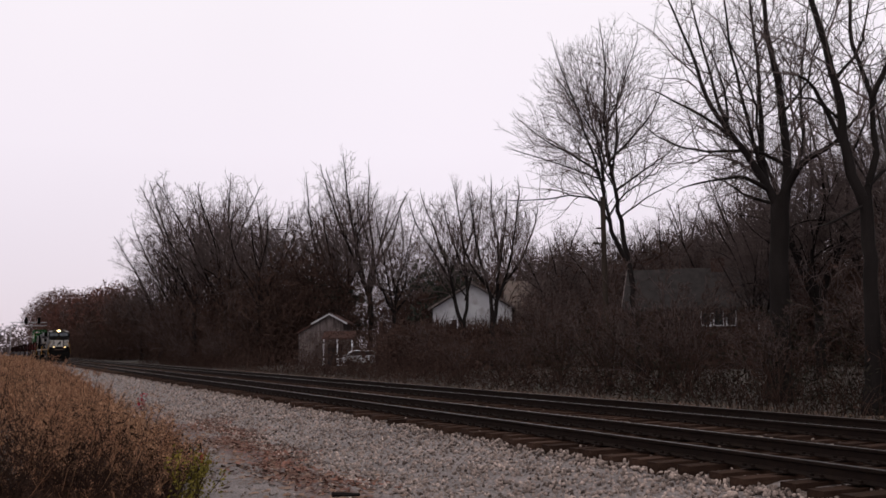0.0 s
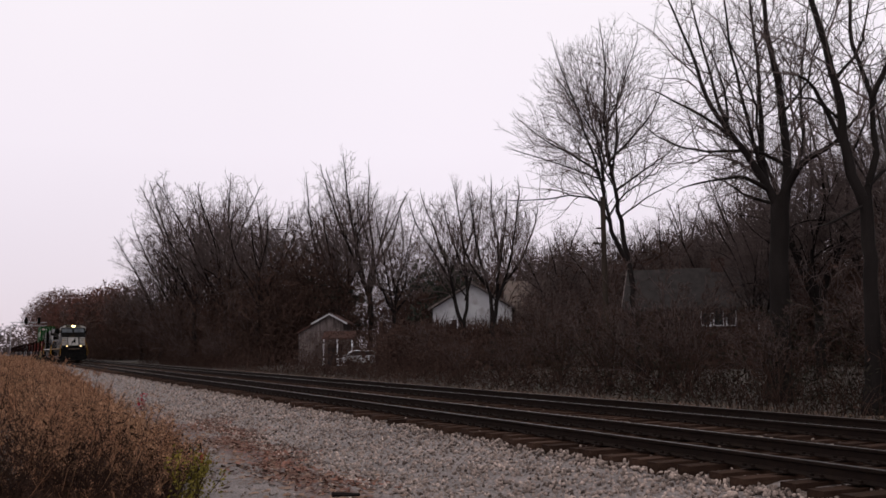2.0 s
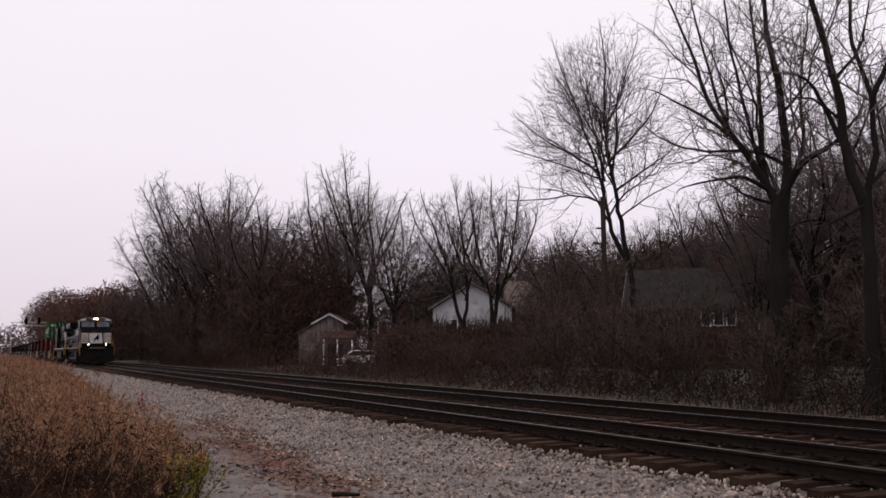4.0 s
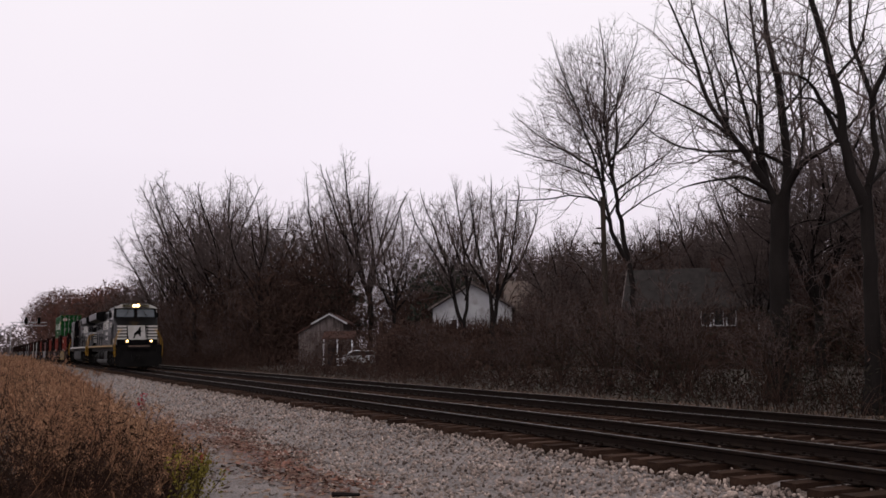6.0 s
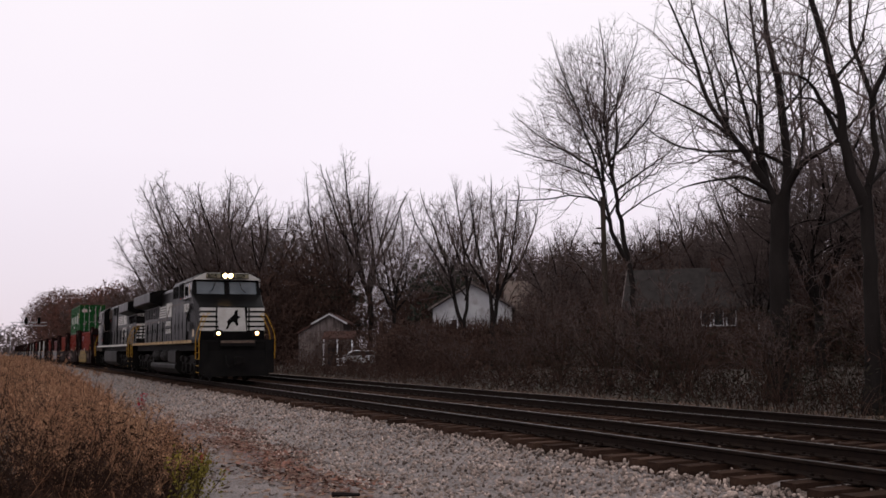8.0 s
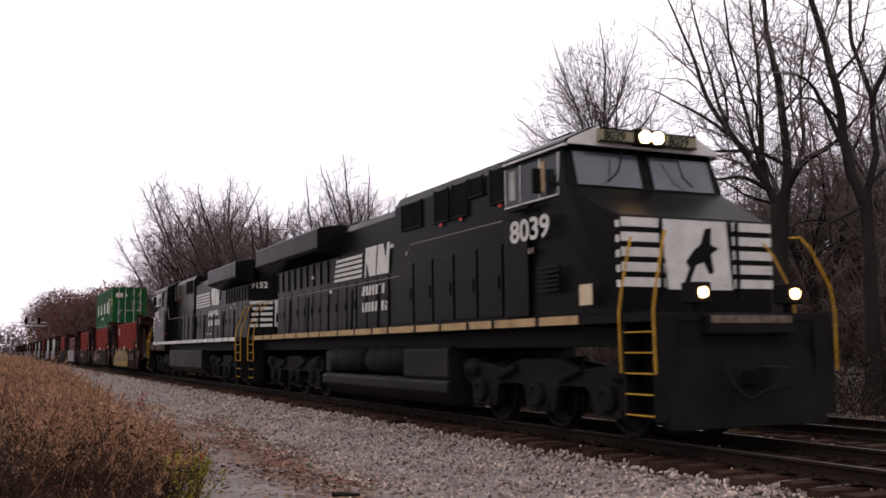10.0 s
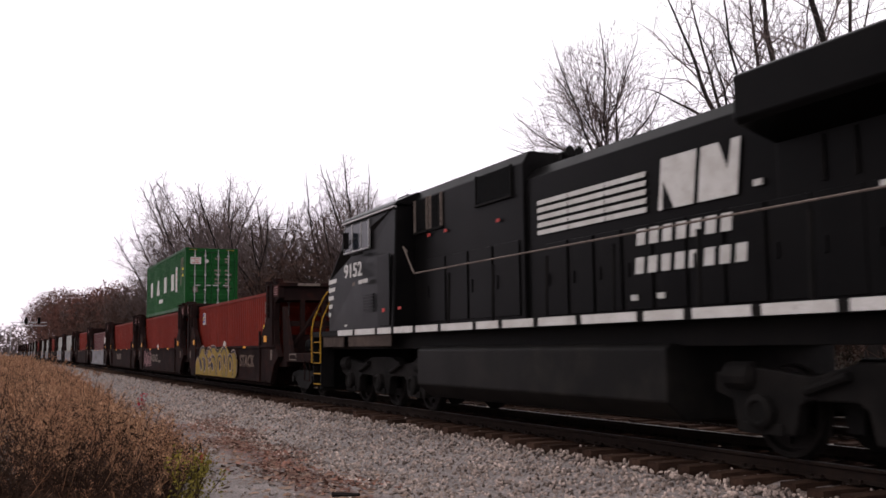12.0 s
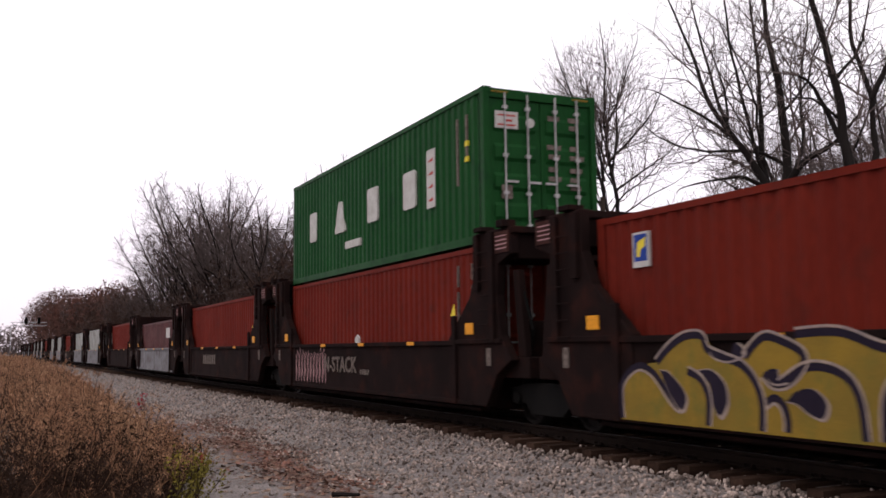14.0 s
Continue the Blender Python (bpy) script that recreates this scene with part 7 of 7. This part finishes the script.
def leafy(name, label, category, x, y, h, r, n, size, mat, seed, stems=7):
    rng = np.random.default_rng(seed)
    t = thing(name, label, category)
    paths, tips = [], []
    for k in range(stems):
        d = Vector((rng.normal(0, r * 0.7), rng.normal(0, r * 0.7), h * rng.uniform(0.6, 1.0)))
        pts = [Vector((0, 0, -0.05)), d * 0.4 + Vector((rng.normal(0, 0.03), rng.normal(0, 0.03), 0)), d * 0.75, d]
        paths.append((pts, [0.009, 0.007, 0.005, 0.003], 4))
        for j in range(n // stems):
            tips.append(tuple(pts[1].lerp(pts[3], rng.random()) + Vector(rng.normal(0, r * 0.16, 3))))
    v, f = tubes(paths)
    o = new("stem", bulk("stem", v, f, M_BRUSH))
    o.parent = t
    v, f = flakes(np.array(tips), size, rng)
    o = new("foliage", bulk("foliage", v, f, mat))
    o.parent = t
    t.location = (x, y, ground_height(x, y))
    return t


leafy("shrub", "low shrub with yellow-green leaves beside dry weeds", "shrub", -11.6, -7.0, 0.85, 0.26, 1000, 0.02, M_LIME, 5, 14)
leafy("shrub", "low shrub with yellow-green leaves beside dry weeds", "shrub", -10.7, -7.25, 0.5, 0.24, 700, 0.02, M_LIME, 6, 10)
leafy("sapling", "thin sapling with a few crimson leaves", "sapling", -31.0, -4.95, 0.8, 0.16, 40, 0.05, M_SUMAC, 7, 3)
leafy("sapling", "thin sapling with a few crimson leaves", "sapling", -15.5, -6.05, 0.62, 0.05, 16, 0.035, M_SUMAC, 8, 2)


def fallen_stick():
    b = Build().tube([(-12.2, -5.08, -0.58), (-12.1, -4.98, -0.565), (-12.0, -4.87, -0.57), (-11.93, -4.8, -0.56)], 0.032, 7, 0.022)
    tagged(part("fallen_branch", b, M_BARK), "short dark broken branch lying on the gravel", "branch")


fallen_stick()


# ---- buildings, fence, poles ----
def house(name, label, x, y, turn, w, d, eave, ridge, wall_mat, roof_mat, windows, chimney=False, gable="y"):
    """A gabled house: walls with thickness, overhanging roof slabs, framed windows on the faces seen."""
    h = thing(name, label, "house" if name != "shed" else "shed")
    h.location, h.rotation_euler = (x, y, -0.6), (0, 0, radians(turn))
    w2, d2 = w / 2, d / 2
    for s in (-1, 1):
        part("side_wall", Build().box(min(s * w2, s * (w2 - 0.2)), max(s * w2, s * (w2 - 0.2)), -d2, d2, 0, eave), wall_mat, h)
        part("gable_wall", Build().prism([(-w2 + 0.2, 0), (w2 - 0.2, 0), (w2 - 0.2, eave), (0, ridge - 0.1), (-w2 + 0.2, eave)], min(s * d2, s * (d2 - 0.2)), max(s * d2, s * (d2 - 0.2))), wall_mat, h)
        over = 0.4
        slope = (ridge - eave) / w2
        z0 = eave - over * slope
        part("roof_slope", Build().prism([(0, ridge), (s * (w2 + over), z0), (s * (w2 + over), z0 + 0.16), (0, ridge + 0.16)], -d2 - 0.35, d2 + 0.35), roof_mat, h)
        for e in (-1, 1):
            part("barge_board", Build().prism([(0, ridge - 0.04), (s * (w2 + over), z0 - 0.04), (s * (w2 + over), z0 + 0.14), (0, ridge + 0.14)], min(e * (d2 + 0.35), e * (d2 + 0.4)), max(e * (d2 + 0.35), e * (d2 + 0.4))), M_SIDING_DIM if name == "shed" else M_SHED, h, "pale roof edge board")
    if wall_mat in (M_SIDING_DIM, M_SHED):
        for k in range(int(eave / 0.3)):
            for s in (-1, 1):
                part("clapboard", Build().box(-w2, w2, min(s * d2, s * (d2 + 0.02)), max(s * d2, s * (d2 + 0.02)), k * 0.3 + 0.02, k * 0.3 + 0.28), wall_mat, h)
    for face, a, z, ww, hh in windows:
        wn_ = part("window", Build().box(a - ww / 2 - 0.08, a + ww / 2 + 0.08, -d2 - 0.06, -d2 - 0.021, z - 0.08, z + hh + 0.08) if face == "front" else
                   Build().box(w2 + 0.002, w2 + 0.05, a - ww / 2 - 0.08, a + ww / 2 + 0.08, z - 0.08, z + hh + 0.08), M_SIDING, h, "white window frame")
        part("pane", Build().box(a - ww / 2, a + ww / 2, -d2 - 0.075, -d2 - 0.06, z, z + hh) if face == "front" else Build().box(w2 + 0.05, w2 + 0.065, a - ww / 2, a + ww / 2, z, z + hh), M_DARK_PANE, wn_, "dark glass pane")
    if chimney:
        part("chimney", Build().box(-0.4, 0.4, 0.5, 1.3, ridge - 0.6, ridge + 0.7), M_BRICK, h)
    return h


def settlement():
    shed = house("shed", "weathered pale gabled shed with an open porch", -89.5, 21.0, 64, 2.6, 6.0, 4.4, 5.1, M_SHED, M_ROOF_RED, [])
    part("lean_to_roof", Build().prism([(-1.25, 4.45), (-1.25, 4.32), (-3.1, 3.35), (-3.1, 3.48)], -3.2, 3.2), M_ROOF_RED, shed, "rust-brown lean-to roof")
    part("lean_to_wall", Build().prism([(-2.85, 0), (-1.3, 0), (-1.3, 4.25), (-2.85, 3.42)], -3.0, -2.86).box(-2.99, -2.86, -2.86, 3.0, 0, 3.36), M_SHED, shed, "pale weathered plank wall")
    part("porch_roof", Build().prism([(-3.04, 3.55), (-3.04, 3.42), (-4.9, 2.75), (-4.9, 2.88)], -0.5, 2.5, "x"), M_ROOF_RED, shed, "rust-brown porch roof")
    for px_ in (-0.35, 0.95, 2.3):
        part("porch_post", Build().box(px_ - 0.06, px_ + 0.06, -4.78, -4.66, 0.0, 2.78), M_SIDING, shed, "pale porch post")
    part("porch_rail", Build().box(0.98, 2.3, -4.75, -4.69, 0.85, 0.95).box(0.98, 2.3, -4.75, -4.69, 0.3, 0.38), M_SIDING, shed, "pale porch rail")
    # a dark panel on the closed wall stands for the doorway's inner shade
    part("doorway", Build().box(-0.2, 1.2, -3.06, -3.03, 0.0, 2.3), M_DARK_PANE, shed, "dark panel for the shade inside the doorway")
    house("house", "white clapboard house, its gable end turned to face the camera", -79.4, 31.2, 62, 7.0, 9.0, 5.4, 7.5, M_SIDING_DIM, M_ROOF, [("front", -1.6, 3.6, 0.5, 0.7)])
    house("house", "low brown-walled house with a broad brown shingle roof", -82.0, 41.2, -28, 7.0, 8.5, 5.2, 8.3, M_BRICK, M_ROOF, [])
    house("house", "low brick house with a dark shingle roof", -46.2, 30.2, -43, 6.0, 8.5, 4.1, 6.4, M_BRICK, M_ROOF_DARK, [("side", 0.2, 3.0, 0.45, 0.9), ("side", 0.9, 3.0, 0.45, 0.9), ("side", 1.6, 3.0, 0.45, 0.9), ("side", 3.4, 2.8, 0.5, 1.0)], True)
    house("house", "small pale house with a grey gable", -50.6, 29.4, 56, 4.6, 6.0, 3.7, 5.7, M_SHED, M_ROOF_DARK, [("front", 0, 2.0, 0.8, 1.0)])
    van = thing("parked_car", "white parked car beside the shed", "car")
    part("body", Build().prism([(-2.1, 0.35), (2.1, 0.35), (2.15, 0.8), (1.3, 0.95), (0.7, 1.45), (-1.2, 1.48), (-1.9, 1.0), (-2.15, 0.9)], -0.85, 0.85), M_SIDING, van, bevel=0.06)
    part("side_glass", Build().prism([(1.1, 0.98), (0.62, 1.38), (-1.1, 1.4), (-1.6, 1.0)], -0.865, 0.865), M_DARK_PANE, van, "dark side windows")
    for wx in (-1.35, 1.35):
        for s in (-1, 1):
            part("wheel", Build().lathe([(0.1, s * 0.88), (0.2, s * 0.86), (0.32, s * 0.86), (0.33, s * 0.68), (0.1, s * 0.68)], (wx, 0, 0.33), "y", 16), M_BLACK_DULL, van)
    van.location, van.rotation_euler = (-83.2, 22.0, -0.35), (0, 0, radians(60))
    # board fence before the white house
    f = thing("board_fence", "weathered grey-brown board fence before the white house", "fence")
    board = Build().prism([(-0.07, 0), (0.07, 0), (0.07, 1.75), (0.0, 1.82), (-0.07, 1.75)], -0.012, 0.012).mesh("board", M_FENCE)
    for k in range(90):
        o = new("board", board)
        o.parent, o.matrix_basis = f, pose(k * 0.155 + random.Random(k).uniform(-0.008, 0.008), 0, random.Random(k + 99).uniform(-0.03, 0.03))
    for z in (0.4, 1.4):
        part("fence_rail", Build().box(-0.1, 13.9, 0.015, 0.06, z, z + 0.09), M_FENCE, f)
    f.location, f.rotation_euler = (-65.0, 22.8, -0.6), (0, 0, radians(28))
    # utility poles and wires
    for x, y, h, arm in ((-36.2, 16.0, 8.4, True), (-128.0, 21.0, 9.0, False)):
        p = thing("utility_pole", "weathered brown wooden utility pole", "pole", "utility poles")
        part("pole", Build().tube([(0, 0, -0.6), (0, 0, h)], 0.15, 10, 0.11), M_POLE, p)
        if arm:
            part("insulator_bracket", Build().box(-0.08, 0.08, -0.5, 0.2, h - 2.2, h - 2.12).box(-0.06, 0.06, -0.35, 0.1, h - 1.5, h - 1.43), M_POLE, p)
        else:
            part("lamp_arm", Build().tube([(0, 0, h - 0.3), (0.2, 0.4, h), (0.4, 0.9, h)], 0.03, 6), M_SIGNAL, p)
            part("lamp_head", Build().lathe([(0.05, 0.1), (0.14, 0.05), (0.16, -0.1), (0.1, -0.14)], (0.42, 0.95, h - 0.02), "z", 10), M_SIDING, p, "pale street lamp head")
        p.location = (x, y, -0.3)
    # signal bridge at the far end of the straight
    g = thing("signal_gantry", "grey lattice cantilever signal gantry over the tracks", "signal gantry")
    for dx in (-0.6, 0.6):
        part("mast", Build().box(dx - 0.1, dx + 0.1, -4.4, -4.2, -2.3, 8.3), M_SIGNAL, g)
        part("boom", Build().box(dx - 0.08, dx + 0.08, -4.4, 6.0, 7.9, 8.06).box(dx - 0.08, dx + 0.08, -4.4, 6.0, 9.0, 9.16), M_SIGNAL, g)
    b = Build()
    for k in range(9):
        b.tube([(0.6, -4.3 + k * 1.15, 7.98 if k % 2 else 9.08), (0.6, -4.3 + (k + 1) * 1.15, 9.08 if k % 2 else 7.98)], 0.05, 5)
        b.tube([(0.6 if k % 2 else -0.6, -4.3, k * 0.9 - 0.5), (-0.6 if k % 2 else 0.6, -4.3, (k + 1) * 0.9 - 0.5)], 0.05, 5)
    part("lattice", b, M_SIGNAL, g)
    for y in (0.0, 3.75):
        part("signal_head", Build().box(0.5, 0.75, y - 0.45, y + 0.45, 8.6, 10.6), M_BLACK_DULL, g, "dark signal head")
    g.location = (-330.0, 0, 1.6)


settlement()


# ---- ballast stones along the near shoulder, past counting ----
def ballast():
    rng = np.random.default_rng(77)
    t = (1 + 5 ** 0.5) / 2
    ico = np.array([(-1, t, 0), (1, t, 0), (-1, -t, 0), (1, -t, 0), (0, -1, t), (0, 1, t), (0, -1, -t), (0, 1, -t), (t, 0, -1), (t, 0, 1), (-t, 0, -1), (-t, 0, 1)]) / 1.9
    tri = np.array([(0, 11, 5), (0, 5, 1), (0, 1, 7), (0, 7, 10), (0, 10, 11), (1, 5, 9), (5, 11, 4), (11, 10, 2), (10, 7, 6), (7, 1, 8), (3, 9, 4), (3, 4, 2), (3, 2, 6), (3, 6, 8), (3, 8, 9), (4, 9, 5), (2, 4, 11), (6, 2, 10), (8, 6, 7), (9, 8, 1)])
    n = 25000
    x = rng.random(n)
    x = -5.5 - 46 * x ** 1.7 * (1 + 1.6 * x ** 10)
    kind = rng.random(n)
    y = np.where(kind < 0.8, -1.25 - rng.random(n) ** 1.3 * 3.0, np.where(kind < 0.93, 1.35 + rng.random(n) * 1.1, -1.2 + rng.random(n) * 6.3))
    lane = rng.random(n) < 0.06
    y = np.where(lane, -4.0 - rng.random(n) * 2.2, y)
    z = np.array([ground_height(a, b) for a, b in zip(x, y)]) + rng.uniform(-0.008, 0.022, n) + np.where((y < -1.1) & (y > -1.6), rng.uniform(0, 0.03, n), 0)
    s = rng.uniform(0.014, 0.034, n) * np.where(lane, 0.6, 1.0) * (1 + np.clip(-x - 20, 0, 30) * 0.012)
    V = ico[None] * s[:, None, None] * rng.uniform(0.6, 1.25, (n, 1, 3)) * rng.uniform(0.8, 1.2, (n, 12, 1))
    a = rng.uniform(0, 6.28, n)
    c, d = np.cos(a), np.sin(a)
    tilt = rng.normal(0, 0.5, n)
    X = V[:, :, 0] * c[:, None] - V[:, :, 1] * d[:, None]
    Y = V[:, :, 0] * d[:, None] + V[:, :, 1] * c[:, None]
    Z = V[:, :, 2] + X * tilt[:, None]
    P = np.stack([X + x[:, None], Y + y[:, None], Z + z[:, None]], -1).reshape(-1, 3)
    F = (tri[None] + (np.arange(n) * 12)[:, None, None]).reshape(-1, 3)
    tagged(new("ballast_stones", bulk("ballast_stones", P, F, M_BALLAST)), "grey angular limestone ballast stones", "ballast", kind="stuff")


ballast()


# ---- motion ----
def advance(t):
    """How far the train is from its place at 14 s."""
    return 14.974 * (t - 14) + 0.0109 * (t - 14) ** 2


def motions():
    for ob, x in TRAIN:
        z = ob.location.z
        walk(ob, [(k * 0.5, pose(x + advance(k * 0.5), 0, z)) for k in range(29)])
    for ob, c, r in WHEELS:
        walk(ob, [(k / FPS, pose(c.x, c.y, c.z, 0, math.degrees(advance(k / FPS) / r), 0)) for k in range(14 * FPS + 1)])


motions()
